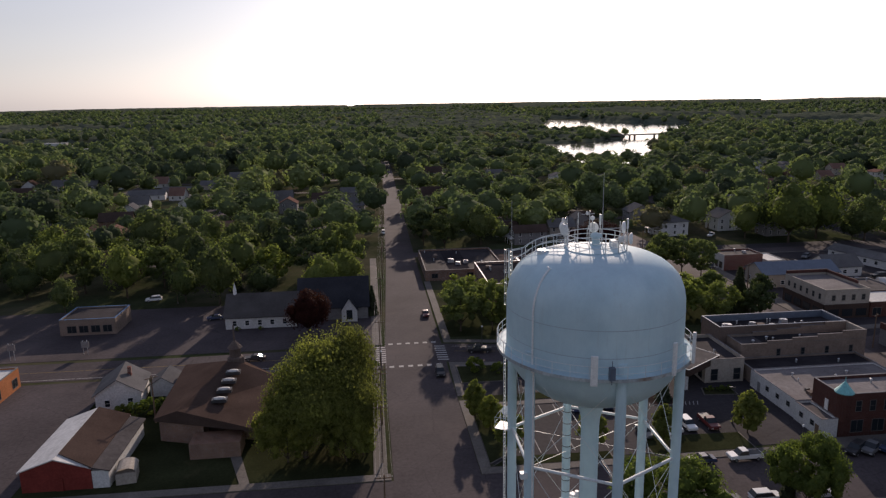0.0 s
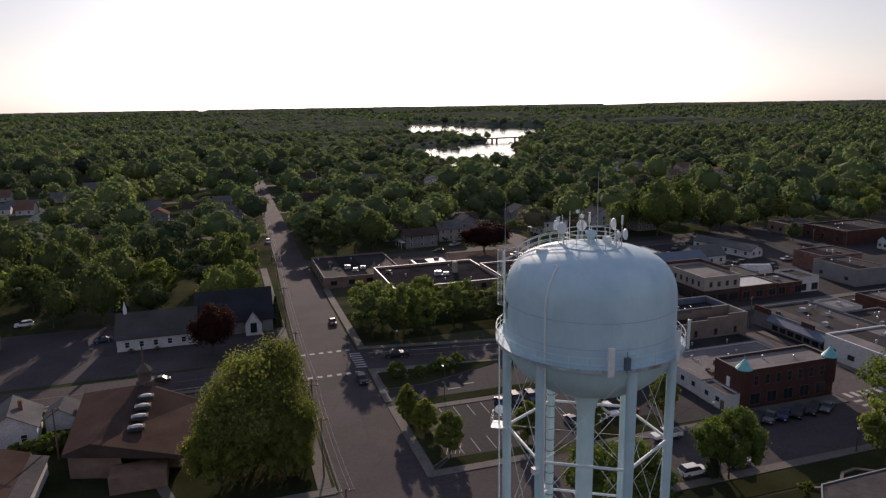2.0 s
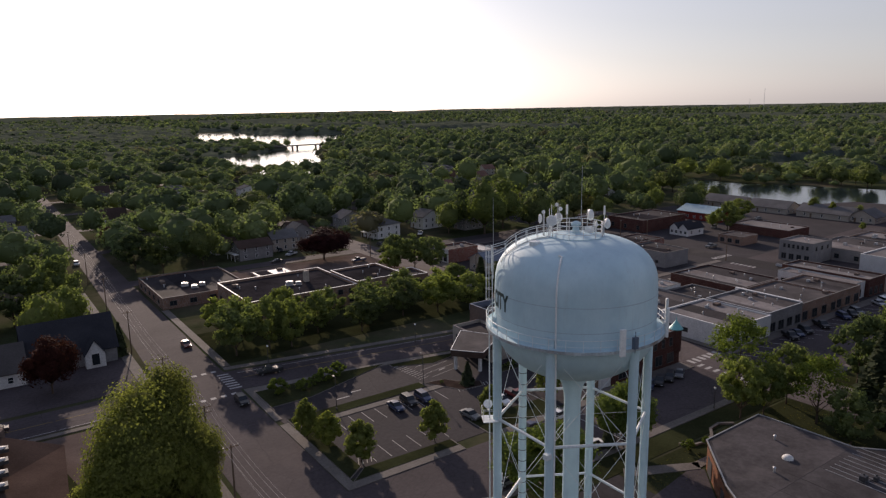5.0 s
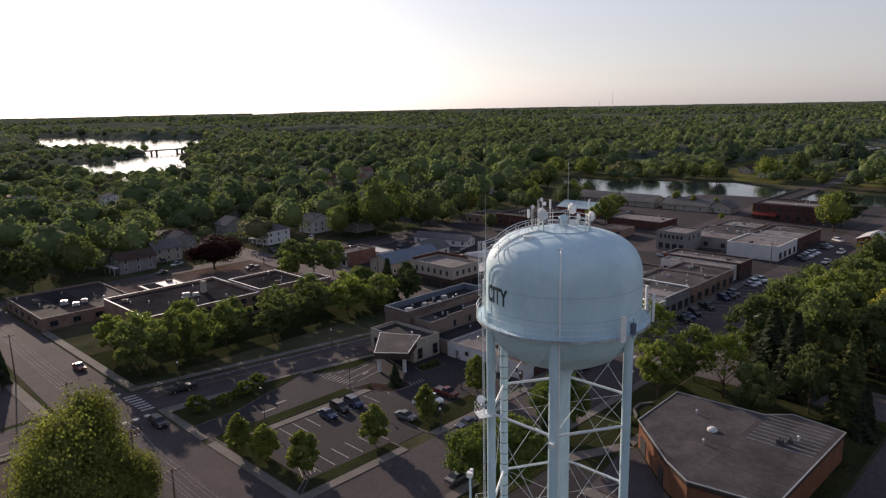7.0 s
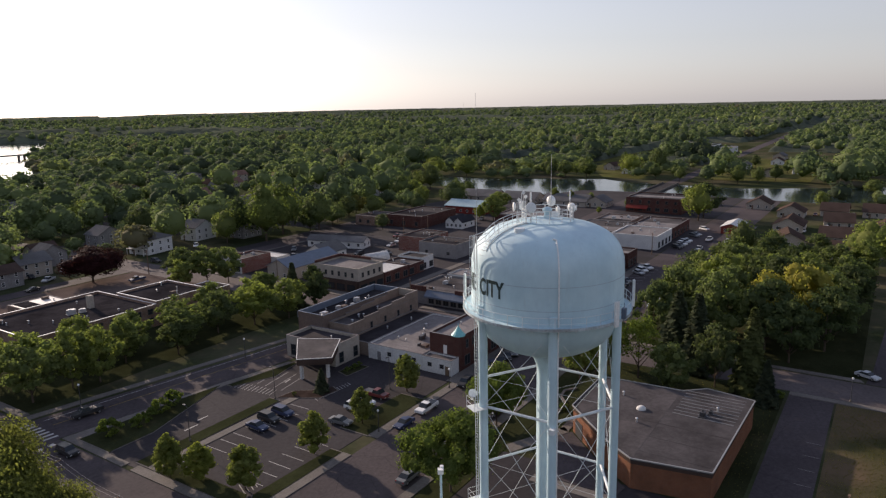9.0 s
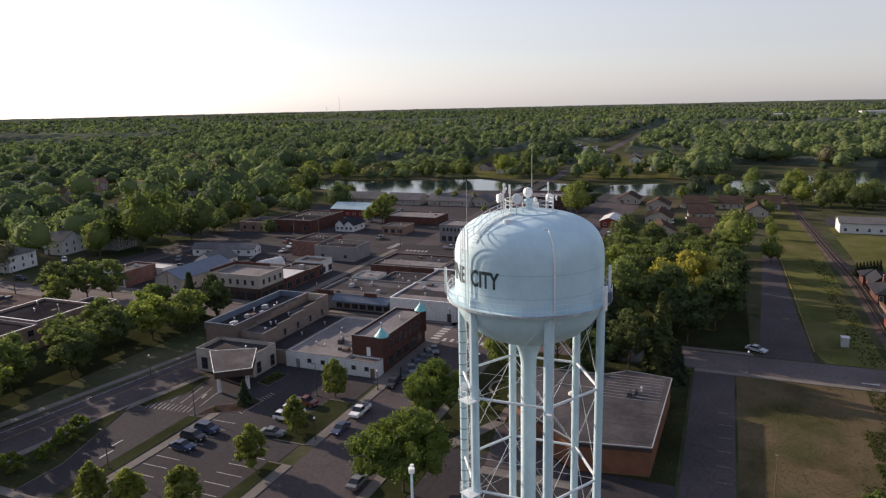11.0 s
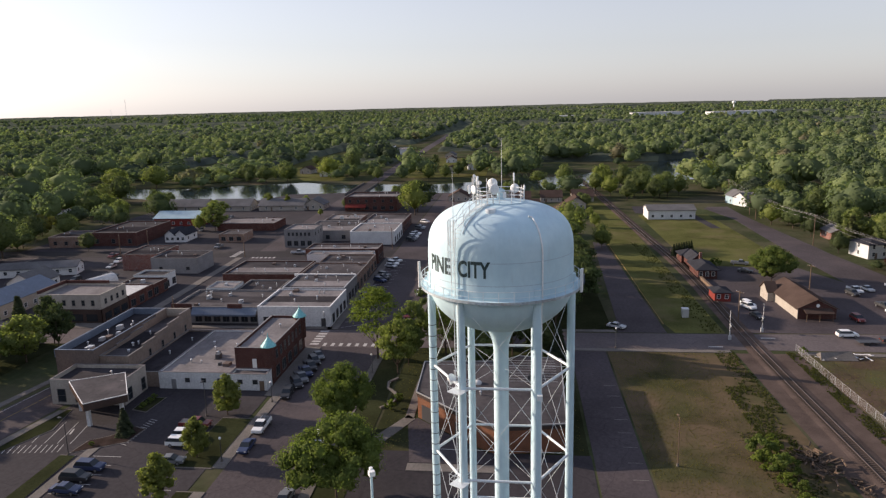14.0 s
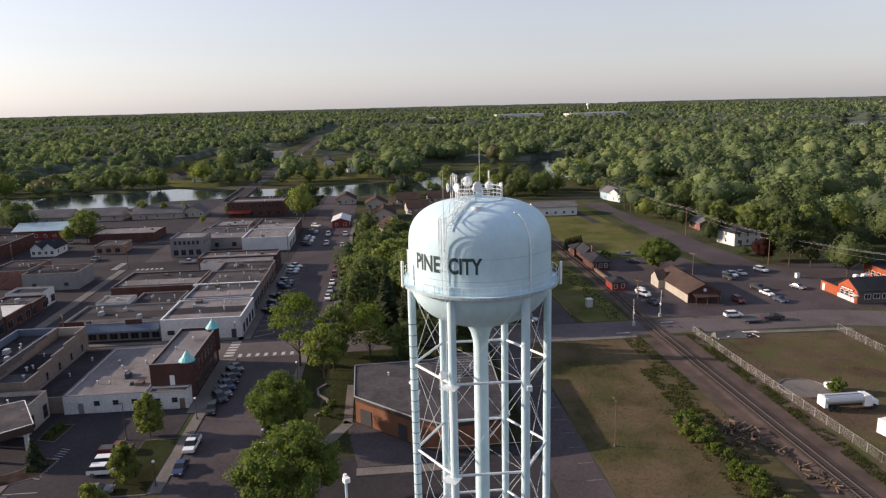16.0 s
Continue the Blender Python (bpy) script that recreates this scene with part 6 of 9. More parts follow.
sh = thing("shed", "small round-roofed garden shed", "shed", at=(-40.6, 107.6, 0), turn=10)
part("body", MB().prism([(-1.5, -1.8), (1.5, -1.8), (1.5, 1.8), (-1.5, 1.8)], 0, 1.9), M_CREAM, sh)
arc = MB()
for i in range(8):
    a, b = math.pi * i / 8, math.pi * (i + 1) / 8
    arc.add([(1.6 * math.cos(a), -1.9, 1.9 + 0.9 * math.sin(a)), (1.6 * math.cos(b), -1.9, 1.9 + 0.9 * math.sin(b)), (1.6 * math.cos(b), 1.9, 1.9 + 0.9 * math.sin(b)), (1.6 * math.cos(a), 1.9, 1.9 + 0.9 * math.sin(a))], [(0, 1, 2, 3)])
part("roof", arc, M_CREAM, sh)
h0 = house("white frame cottage with a grey gable roof", -51.5, 139.5, 8.5, 9.5, 3.6, 6.4, M_WHITE, M_SHINGLE_GREY, "y", 8, chimney=True)
h1 = gabled("garage", "small white garage with a grey roof", -46.5, 140.5, -41.5, 146.5, 2.6, 4.2, M_WHITE, M_SHINGLE_GREY, "y", "garage", False)
B("garage", "low flat-roofed filling station building", -82, 184, -67.8, 196, 4.4, M_TAN, M_ROOF_DARK, 0.3, wins=(("s", -79, -70, 4, 0.8, 2.2, 1.8),), category="garage", coping=M_BLUE)
B("store", "orange-brown shop at the highway", -96, 138, -76.5, 150.2, 4.4, M_ORANGE, M_ROOF_WHITE, 0.3, wins=(("e", 141, 148, 2, 0.8, 2.0, 1.8),), category="store")

# white church by the highway
wc = thing("church", "white clapboard church hall with a grey roof", "church")
keep(-40, 181, 1, 198, 1)
gable(wc, -39.4, 182.8, -20.7, 196, 3.4, 8.0, M_WHITE, M_SHINGLE_DARK, "x", 0.5)
for i in range(6):
    window(wc, "s", -37 + 3.3 * i, 1.0, 1.0, 1.3, 182.8)
part("steeple", MB().lathe([(0.5, 7.7), (0.45, 8.8), (0.5, 8.9), (0.03, 11.2), (0, 11.2)], 8, (-37.6, 189.4)), M_TRIM, wc, "small white steeple")
gable(wc, -20.5, 187.2, -1.4, 201, 3.8, 10.4, M_GREY, M_SHINGLE_NAVY, "x", 0.5)
gable(wc, -8.6, 184.6, -4.4, 188, 3.4, 6.6, M_WHITE, M_SHINGLE_NAVY, "y", 0.3)
part("arched_window", MB().prism([(-7.3, 184.45), (-5.7, 184.45), (-5.7, 184.6), (-7.3, 184.6)], 0.8, 3.4), M_GLASS, wc)

# library: low brick building, roof in two planes
lib = thing("library", "low red-brown brick library with a grey flat roof", "library")
keep(52, 44, 90, 75, 1)
lp = [(55.4, 46.0), (84.6, 45.2), (86.0, 53.6), (82.8, 57.2), (82.0, 72.6), (66.8, 72.2), (57.2, 62.4), (53.6, 57.4)]
part("wall", MB().prism(lp, 0, 4.7), M_BRICK_ORANGE, lib)
part("felt_patch", MB().prism([(57.6, 62.2), (67.0, 71.6), (81.5, 72.0), (82.3, 57.4), (54.2, 57.2)], 5.05, 5.066), M_ROOF, lib, "newer dark roofing over the rear half")
rp = [(x + (x - 70) * 0.012, y + (y - 58) * 0.012) for x, y in lp]
part("roof", MB().prism(rp, 4.7, 5.05), M_ROOF_LIB, lib)
for k in range(5):
    part("roof_seam", MB().box(56.5 + 5.4 * k, 46.4, 5.05, 56.62 + 5.4 * k, 57.6 + min(2 * k, 5) * 1.1, 5.075), M_ROOF, lib)
for k in range(9):
    part("roof_rib", MB().box(72.6 + 1.35 * k, 46.3, 5.05, 72.7 + 1.35 * k, 56.4, 5.11), M_CAPSTONE, lib)
for (ax, ay), (bx, by) in zip(rp, rp[1:] + rp[:1]):
    part("coping", MB().tube((ax, ay, 5.08), (bx, by, 5.08), 0.13, 4), M_CAPSTONE, lib)
part("skylight", MB().lathe([(0.85, 5.05), (0.8, 5.35), (0.5, 5.6), (0, 5.68)], 16, (71.3, 61.4)), M_ROOF_WHITE, lib, "white bubble skylight", smooth=True)
for ux, uy, us in ((73.8, 51.6, 0.9), (75.4, 50.6, 0.6)):
    part("roof_unit", MB().box(ux - us, uy - us * 0.7, 5.05, ux + us, uy + us * 0.7, 5.2).box(ux - us * 0.7, uy - us * 0.5, 5.2, ux + us * 0.5, uy + us * 0.4, 5.05 + us).tube((ux, uy, 5.05 + us), (ux, uy, 5.35 + us), 0.14, 8), M_DARK, lib, "dark rooftop air unit")
roof_vent(lib, 66, 60.5, 5.05)
roof_vent(lib, 77, 49.8, 5.05)
roof_vent(lib, 75.6, 66, 5.05)
# flat dark panels give the entrances' shade; no recess is built
part("porch", MB().prism([(58.0, 63.2), (59.4, 64.6), (59.3, 64.7), (57.9, 63.3)], 0.1, 2.9), M_DARK, lib, "dark panel painted as an entrance recess in shade")
part("porch", MB().prism([(64.0, 69.28), (66.0, 71.28), (65.9, 71.38), (63.9, 69.38)], 0.1, 3.0), M_DARK, lib, "dark panel painted as an entrance recess in shade")
part("fascia", MB().prism([(x + (x - 70) * 0.008, y + (y - 58) * 0.008) for x, y in lp], 4.2, 4.69), M_SHINGLE, lib, "brown roof fascia")

# houses and halls by the railway
hall = gabled("hall", "long white hall with a low grey roof", 287, -31, 300, -9, 4.4, 6.2, M_WHITE, M_SHINGLE_GREY, "y", "hall")
brown = gabled("restaurant", "long cream building with a brown shingle roof and maroon gable end", 129.3, -27.9, 152, -18.3, 2.9, 5.3, M_CREAM, M_SHINGLE, "x", "restaurant")
part("gable_board", MB().add([(129.15, -27.8, 0), (129.15, -18.4, 0), (129.15, -18.4, 2.8), (129.15, -23.1, 5.1), (129.15, -27.8, 2.8)], [(0, 1, 2, 3, 4)]), M_BRICK_DARK, brown, "dark maroon gable wall")
gable(brown, 145.6, -18.9, 151.6, -16.4, 2.9, 5.0, M_CREAM, M_SHINGLE, "y", 0.35)
part("porch_roof", MB().add([(129.1, -19.4, 3.0), (126.6, -19.4, 2.3), (126.6, -26.4, 2.3), (129.1, -26.4, 3.0), (129.1, -19.4, 2.85), (126.6, -19.4, 2.15), (126.6, -26.4, 2.15), (129.1, -26.4, 2.85)], [(0, 1, 2, 3), (7, 6, 5, 4), (1, 5, 6, 2), (0, 4, 5, 1), (3, 2, 6, 7)]), M_SHINGLE, brown, "lean-to porch roof")
for k in range(3):
    part("post", MB().tube((126.8, -19.7 - 3.2 * k, 0), (126.8, -19.7 - 3.2 * k, 2.25), 0.07, 6), M_WOOD, brown)
part("sign", MB().tube((129.05, -23.1, 3.7), (128.9, -23.1, 3.7), 0.45, 16), M_TRIM, brown, "round white sign on the gable")
din = thing("diner", "orange-fronted diner with side walls darkened for shade and a dark shingle roof", "restaurant")
keep(120, -80, 138, -62, 1)
# dark brown walls carry the shade on the diner's sides
gable(din, 120.6, -79.5, 129.0, -62.6, 3.8, 6.4, M_UMBER, M_SHINGLE_NAVY, "y", 0.5)
part("front", MB().add([(120.7, -62.45, 0), (128.9, -62.45, 0), (128.9, -62.45, 3.8), (124.8, -62.45, 6.2), (120.7, -62.45, 3.8), (120.7, -62.58, 0), (128.9, -62.58, 0), (128.9, -62.58, 3.8), (124.8, -62.58, 6.2), (120.7, -62.58, 3.8)], [(4, 3, 2, 1, 0), (5, 6, 7, 8, 9), (0, 1, 6, 5), (1, 2, 7, 6), (2, 3, 8, 7), (3, 4, 9, 8), (4, 0, 5, 9)]), M_ORANGE_RED, din, "orange-red painted front")
part("wainscot", MB().box(121.6, -62.44, 0.1, 128.8, -62.36, 1.2), M_WHITE, din, "white lower wall")
part("sign_band", MB().box(122.2, -62.44, 3.0, 127.6, -62.3, 3.7), M_REDWALL, din, "red sign band")
for k in range(4):
    part("sign_bar", MB().box(122.6 + 1.25 * k, -62.3, 3.2, 123.5 + 1.25 * k, -62.26, 3.5), M_TRIM, din)
for k in range(3):
    window(din, "n", 123.0 + 2.0 * k, 1.35, 1.5, 1.3, -62.45)
    window(din, "w", -65.4 - 2.6 * k, 1.4, 1.7, 1.3, 120.6)
part("canopy", MB().box(119.6, -62.2, 2.5, 121.6, -60.9, 2.7), M_TRIM, din, "small white canopy over the corner door")
for px in (119.75, 121.45):
    part("post", MB().tube((px, -61.05, 0), (px, -61.05, 2.5), 0.06, 6), M_REDWALL, din)
part("wing", MB().box(129.1, -73.0, 0, 137.0, -62.6, 2.9), M_ORANGE_RED, din, "low orange side wing")
part("wing_roof", MB().box(129.1, -73.2, 2.9, 137.3, -62.3, 3.1), M_TAR, din)
part("door", MB().box(135.0, -62.6, 0.1, 136.0, -62.52, 2.1), M_TRIM, din, "white side door")
for ux, uy in ((125.9, -66.5), (126.1, -69.0)):
    part("roof_unit", MB().box(ux, uy, 5.3, ux + 1.3, uy + 1.2, 6.7).box(ux + 0.15, uy + 0.15, 6.7, ux + 1.15, uy + 1.05, 6.8), M_DISH, din, "white rooftop air unit")
st = thing("store", "orange-fronted shop behind the diner", "store")
keep(138, -100, 149, -84, 1)
part("wall", MB().box(138, -98, 0, 149, -84.6, 4.2), M_ORANGE_RED, st)
part("roof", MB().box(137.7, -98.3, 4.2, 149.3, -84.3, 4.45), M_TAR, st)
for k in range(4):
    window(st, "n", 139.6 + 2.5 * k, 1.0, 1.4, 1.5, -84.6)
bx2 = thing("utility_box", "pale metal utility cabinet by the street", "box", at=(150.4, -63.6, 0))
part("body", MB().box(-0.6, -0.5, 0, 0.6, 0.5, 1.5), M_DISH, bx2)
part("lid", MB().box(-0.65, -0.55, 1.5, 0.65, 0.55, 1.58), M_GALV, bx2)
depot = thing("depot", "long low dark brick depot with hipped green-grey roofs beside the tracks", "depot")
keep(170, -11, 199, -2, 1)
hip(depot, 171.2, -9.6, 183.0, -3.8, 2.9, 4.7, M_BRICK_DARK, M_SHINGLE_NAVY, 0.9)
gable(depot, 183.2, -8.8, 192.6, -4.2, 3.2, 5.2, M_BRICK_DARK, M_SHINGLE_NAVY, "x", 0.4)
hip(depot, 192.8, -9.2, 199.0, -3.4, 3.0, 4.8, M_BRICK_DARK, M_SHINGLE_NAVY, 0.7)
part("chimney", MB().box(181.6, -7.4, 4.0, 182.4, -6.6, 6.4), M_BRICK, depot, "red brick chimney")
for k in range(3):
    window(depot, "w", -8.4 + 1.9 * k, 1.0, 0.9, 1.3, 171.2)
hut = thing("hut", "small red hut with a low dark hipped roof by the tracks", "hut")
keep(144, -7, 152, -1, 1)
hip(hut, 145.2, -6.3, 151.4, -1.9, 2.5, 3.5, M_REDWALL, M_SHINGLE_NAVY, 0.5)
for k in range(2):
    window(hut, "w", -5.2 + 2.2 * k, 0.9, 0.9, 1.1, 145.2)
platform = thing("platform", "long low wooden platform edge beside the rails", "platform")
part("deck", MB().box(150.5, -5.0, 0, 215, -4.2, 1.0), M_WOOD, platform)

# town houses that show between the trees
for x, y, w, d, h, rg, wall, roof, al, tn, kd, pr in (
        (130.5, 289, 13, 11, 6.0, 8.6, M_WHITE, M_SHINGLE_GREY, "x", 8, "hip", True), (160, 296, 12, 10, 6.0, 9.0, M_WHITE, M_SHINGLE_GREY, "y", 5, "gable", False),
        (82, 291, 11, 10, 5.4, 8.2, M_CREAM, M_SHINGLE_GREY, "x", 0, "gable", False), (66, 282, 14, 9, 5.2, 7.4, M_GREY, M_SHINGLE, "x", 4, "gable", True),
        (95, 303, 10, 9, 5.2, 8.4, M_GREY, M_SHINGLE_GREY, "y", 0, "gable", False), (60, 300, 10, 9, 3.4, 6.0, M_WHITE, M_SHINGLE, "x", 0, "gable", False),
        (-12, 442, 11, 9, 3.4, 6.0, M_GREY, M_SHINGLE_GREY, "x", 0, "gable", False), (-118, 306, 10, 9, 5.4, 8.8, M_WHITE, M_SHINGLE, "y", 6, "gable", True),
        (-124, 354, 15, 11, 4.2, 7.6, M_BRICK_BROWN, M_SHINGLE, "x", 10, "gable", False), (-162, 340, 10, 9, 5.6, 9.0, M_WHITE, M_SHINGLE_GREY, "y", 8, "gable", False),
        (-140, 458, 22, 10, 3.4, 6.0, M_WHITE, M_SHINGLE_GREY, "x", 6, "gable", False), (-126, 476, 18, 10, 3.2, 5.6, M_GREY, M_SHINGLE_GREY, "x", -4, "gable", False), (-110, 505, 14, 9, 3.4, 6.0, M_CREAM, M_SHINGLE_GREY, "x", -6, "gable", False),
        (-202, 525, 16, 10, 3.4, 6.2, M_GREY, M_SHINGLE_GREY, "x", 4, "gable", False), (-208, 415, 14, 10, 5.4, 8.6, M_GREY, M_SHINGLE_RED, "y", 4, "gable", False), (-125, 268, 10, 8, 3.6, 6.4, M_CREAM, M_SHINGLE, "x", 0, "gable", False),
        (242, 322, 13, 9, 3.4, 6.2, M_WHITE, M_SHINGLE, "x", 10, "gable", False), (174, 280, 11, 9, 5.4, 8.4, M_GREY, M_SHINGLE_GREY, "y", 0, "gable", False), (130, 322, 12, 10, 5.4, 8.6, M_GREY, M_SHINGLE_GREY, "y", 0, "gable", False),
        (101, 320, 10, 9, 3.4, 6.2, M_CREAM, M_SHINGLE, "x", 0, "gable", False), (338, -66, 11, 9, 4.4, 7.2, M_LTBLUE, M_SHINGLE_GREY, "x", 12, "gable", False),
        (205.5, -73, 10, 12, 5.0, 6.7, M_WHITE, M_SHINGLE_NAVY, "y", 12, "hip", False),
        (330, -68, 11, 9, 4.2, 7.0, M_WHITE, M_SHINGLE_GREY, "y", 20, "gable", False), (375, -175, 11, 9, 5.4, 9.4, M_WHITE, M_SHINGLE_GREY, "y", 15, "gable", False),
        (238, -74, 10, 8, 3.2, 5.2, M_BRICK, M_SHINGLE_GREY, "x", 0, "gable", False)):
    house("white frame house with a shingle roof among trees" if wall == M_WHITE else "muted frame house with a shingle roof among trees", x, y, w, d, h, rg, wall, roof, al, tn, kd, porch=pr)
rng_h = random.Random(4)
for y0 in (330, 398, 466, 536):
    for sgn in (-1, 1):
        x = -262.0
        while x < 325:
            x += rng_h.uniform(21, 40)
            y = y0 + 3.5 + sgn * rng_h.uniform(13, 17)
            if any(abs(x - q) < 12 for q in (-80, -164, 12, 64, 109, 164, 208, 272)) or any(a - 6 < x < c + 6 and b - 6 < y < d + 6 for a, b, c, d in RECTS):
                continue
            if rng_h.random() < 0.42:
                continue
            house("frame house with a shingle roof half hidden by trees", x, y, rng_h.uniform(9, 14), rng_h.uniform(8, 10), rng_h.choice((3.2, 3.4, 5.4)), rng_h.uniform(6.2, 8.6), rng_h.choice((M_WHITE, M_CREAM, M_GREY, M_WHITE)), rng_h.choice((M_SHINGLE, M_SHINGLE_GREY, M_SHINGLE_RED)), rng_h.choice("xy"), rng_h.uniform(-6, 6))
for x, y, w, d, wall, roof in ((700, 154 - 30, 16, 10, M_CREAM, M_SHINGLE_GREY), (640, 118, 14, 10, M_WHITE, M_SHINGLE), (606, 100, 14, 10, M_GREY, M_SHINGLE), (560, 92, 12, 9, M_WHITE, M_SHINGLE_GREY), (590, 136, 13, 9, M_WHITE, M_SHINGLE_GREY), (530, 108, 12, 9, M_CREAM, M_SHINGLE), (664, 96, 15, 10, M_WHITE, M_SHINGLE_RED), (520, 212, 13, 10, M_WHITE, M_SHINGLE_GREY), (546, 236, 14, 10, M_CREAM, M_SHINGLE)):
    house("small frame house across the river", x, y, w, d, 3.4, 6.2, wall, roof, "x", x % 17 - 8, group="houses across the river")
for x, y, w, d in ((782, 208, 60, 20), (822, 236, 50, 18), (760, 180, 34, 14)):
    B("store", "long pale commercial building beyond the river", x, y, x + w, y + d, 6.0, M_WHITE, M_ROOF_PALE, 0.3, category="store")
# brown-roofed townhouses by the river and in the cul-de-sac
for x, y, w, d, al, tn in ((331, 242, 14, 24, "y", 0), (331, 215, 14, 22, "y", 0), (332, 186, 14, 26, "y", 0), (333, 168, 12, 12, "x", 0),
                           (262, 62, 15, 12, "x", 10), (278, 46, 14, 12, "y", 0), (300, 66, 16, 12, "x", 0), (318, 48, 14, 12, "y", 5), (300, 30, 16, 11, "x", 0),
                           (340, 70, 13, 12, "x", 0), (352, 52, 13, 12, "y", 0), (355, 34, 13, 12, "y", 0), (357, 16, 13, 12, "y", 0), (362, 88, 13, 12, "x", 0), (246, 40, 13, 12, "y", -6), (330, 22, 14, 10, "x", 0)):
    house("single-storey tan townhouse under a broad brown roof", x, y, w, d, 3.0, 6.2, M_CREAM, M_SHINGLE_GREY if x > 325 and y > 150 else M_SHINGLE, al, tn, group="townhouses by the river")


# small vents, pipes and hatches scattered over the flat shop roofs
vrng = random.Random(77)
for b, x0, y0, x1, y1, z, cat in BLOCKS:
    if cat not in ("store", "workshop", "warehouse", "school", "bank") or x0 > 400 or x1 - x0 < 8:
        continue
    for i in range(min(5, int((x1 - x0) * (y1 - y0) / 75))):
        vx, vy = vrng.uniform(x0 + 1.5, x1 - 1.5), vrng.uniform(y0 + 1.5, y1 - 1.5)
        if i % 3 == 2:
            s = vrng.uniform(0.5, 0.9)
            part("roof_hatch", MB().box(vx - s, vy - s * 0.8, z, vx + s, vy + s * 0.8, z + vrng.uniform(0.4, 0.9)), M_UMBER, b, "dark roof hatch")
        else:
            roof_vent(b, vx, vy, z, vrng.uniform(0.5, 1.1), vrng.uniform(0.12, 0.22))
    # repaired strip of roofing felt
    if (x1 - x0) * (y1 - y0) > 180:
        w, a = vrng.uniform(0.25, 0.45) * (x1 - x0), vrng.uniform(0.05, 0.5)
        xa = x0 + 0.6 + a * (x1 - x0 - w - 1.2)
        part("felt_patch", MB().box(xa, y0 + 0.5, z, xa + w, y1 - 0.5, z + 0.012), vrng.choice((M_ROOF, M_ROOF_DARK, M_ROOF_PALE)) if cat == "store" else M_TAR, b)
# ---- kerbs, walks, islands, paint ----
def walk_slab(pts, label="pale concrete sidewalk", mat=None, h=0.14, category="sidewalk"):
    slab("pavement", pts, -0.2, h, mat or M_CONC, label, category)


walk_slab(rect(16.5, 102.9, 18.3, 129.3))
walk_slab([(16.5, 131.6), (18.0, 131.6), (18.0, 147.6), (49, 144.3), (66, 141.4), (66, 142.8), (49, 146.2), (16.9, 150.6)])
walk_slab(rect(16.5, 101.0, 39.4, 102.85))
walk_slab(rect(46.4, 101.0, 74.8, 103.0))
walk_slab(rect(74.85, 100.9, 103.6, 104.7))
walk_slab(rect(-0.9, 103.2, 1.3, 150.0))
walk_slab(rect(-60, 101.2, 1.9, 103.1))
walk_slab([(-56, 150.2), (1.9, 150.2), (1.9, 151.7), (-56, 151.5)])
walk_slab([(17.2, 164.2), (60, 157.0), (104, 149.6), (104, 151.4), (60, 158.8), (17.2, 166.2)])
walk_slab(rect(17.2, 166.5, 19.2, 224))
walk_slab(rect(-0.6, 164.5, 1.8, 262))
walk_slab(rect(117.2, 102.0, 119.1, 141.5))
walk_slab(rect(117.2, 100.4, 203.6, 103.3))
walk_slab([(117.0, 157.5), (203, 160.0), (203, 162.5), (117.0, 160.5)])
walk_slab(rect(116.2, 160.6, 120.9, 246))
walk_slab([(104.9, 5.6), (105.2, 41.6), (103.4, 41.6), (103.2, 5.6)])
walk_slab([(104.2, -9.2), (102.5, -48), (100.7, -48), (102.4, -9.2)])
walk_slab([(117.2, 29.2), (117.2, 81.3), (118.8, 81.3), (118.8, 30)])
walk_slab(rect(17, 84.6, 103.6, 86.4))
walk_slab(rect(118, 79.4, 300, 81.4))
walk_slab([(54, 78.2), (66, 72.6), (67.5, 74.2), (56, 80.2)])
walk_slab(rect(47.6, 56.5, 49.9, 71.6))
slab("pavement", [(50.2, 58.5), (53.2, 58.0), (57.0, 62.6), (66.4, 72.2), (65.0, 73.8), (50.2, 71.4)], -0.2, 0.09, M_ASPHALT_OLD, "brown paved courtyard before the library", "courtyard")
walk_slab([(66.0, 72.9), (84, 73.2), (84, 74.6), (66.2, 74.6)])
structure("kerb", MB().path([(70.2, 80.0, 0.12), (72.0, 78.2, 0.12), (74.6, 77.6, 0.12), (77.4, 78.4, 0.12), (79.6, 80.2, 0.12), (82.6, 80.6, 0.12), (85, 79.0, 0.12)], 0.35, 4), M_CONC, "curved pale kerb of a garden path", "kerb")
walk_slab([(-22.2, 103.1), (-20.6, 103.1), (-23.4, 112.2), (-25.2, 112.2)])
walk_slab(rect(137, 245.2, 203, 245.9))

# lawns and planted islands with a kerb
def island(pts, label="grass island with a concrete kerb", mat=None):
    cx = sum(p[0] for p in pts) / len(pts)
    cy = sum(p[1] for p in pts) / len(pts)
    slab("pavement", pts, -0.2, 0.13, M_CONC, "concrete kerb", "kerb")
    inner = []
    for x, y in pts:
        d = math.hypot(x - cx, y - cy)
        k = max(0.0, 1 - 0.28 / d)
        inner.append((cx + (x - cx) * k, cy + (y - cy) * k))
    slab("ground", inner, -0.1, 0.17, mat or M_GRASS, label, "grass")


island([(18.1, 138.0), (27.0, 138.0), (48.6, 145.3), (38, 146.9), (18.1, 147.5)])
island([(18.5, 127.6), (49.2, 128.2), (49.2, 131.0), (18.5, 130.8)])
walk_slab([(18.5, 125.7), (54.5, 125.7), (54.5, 127.5), (18.5, 127.5)])
island([(18.4, 104.0), (21.6, 106.4), (21.6, 125.5), (18.4, 125.5)])
island([(18.4, 103.0), (39.4, 103.0), (39.4, 105.5), (21.7, 105.9)])
island([(46.2, 103.1), (64.6, 103.1), (64.6, 109.0), (46.2, 109.6)])
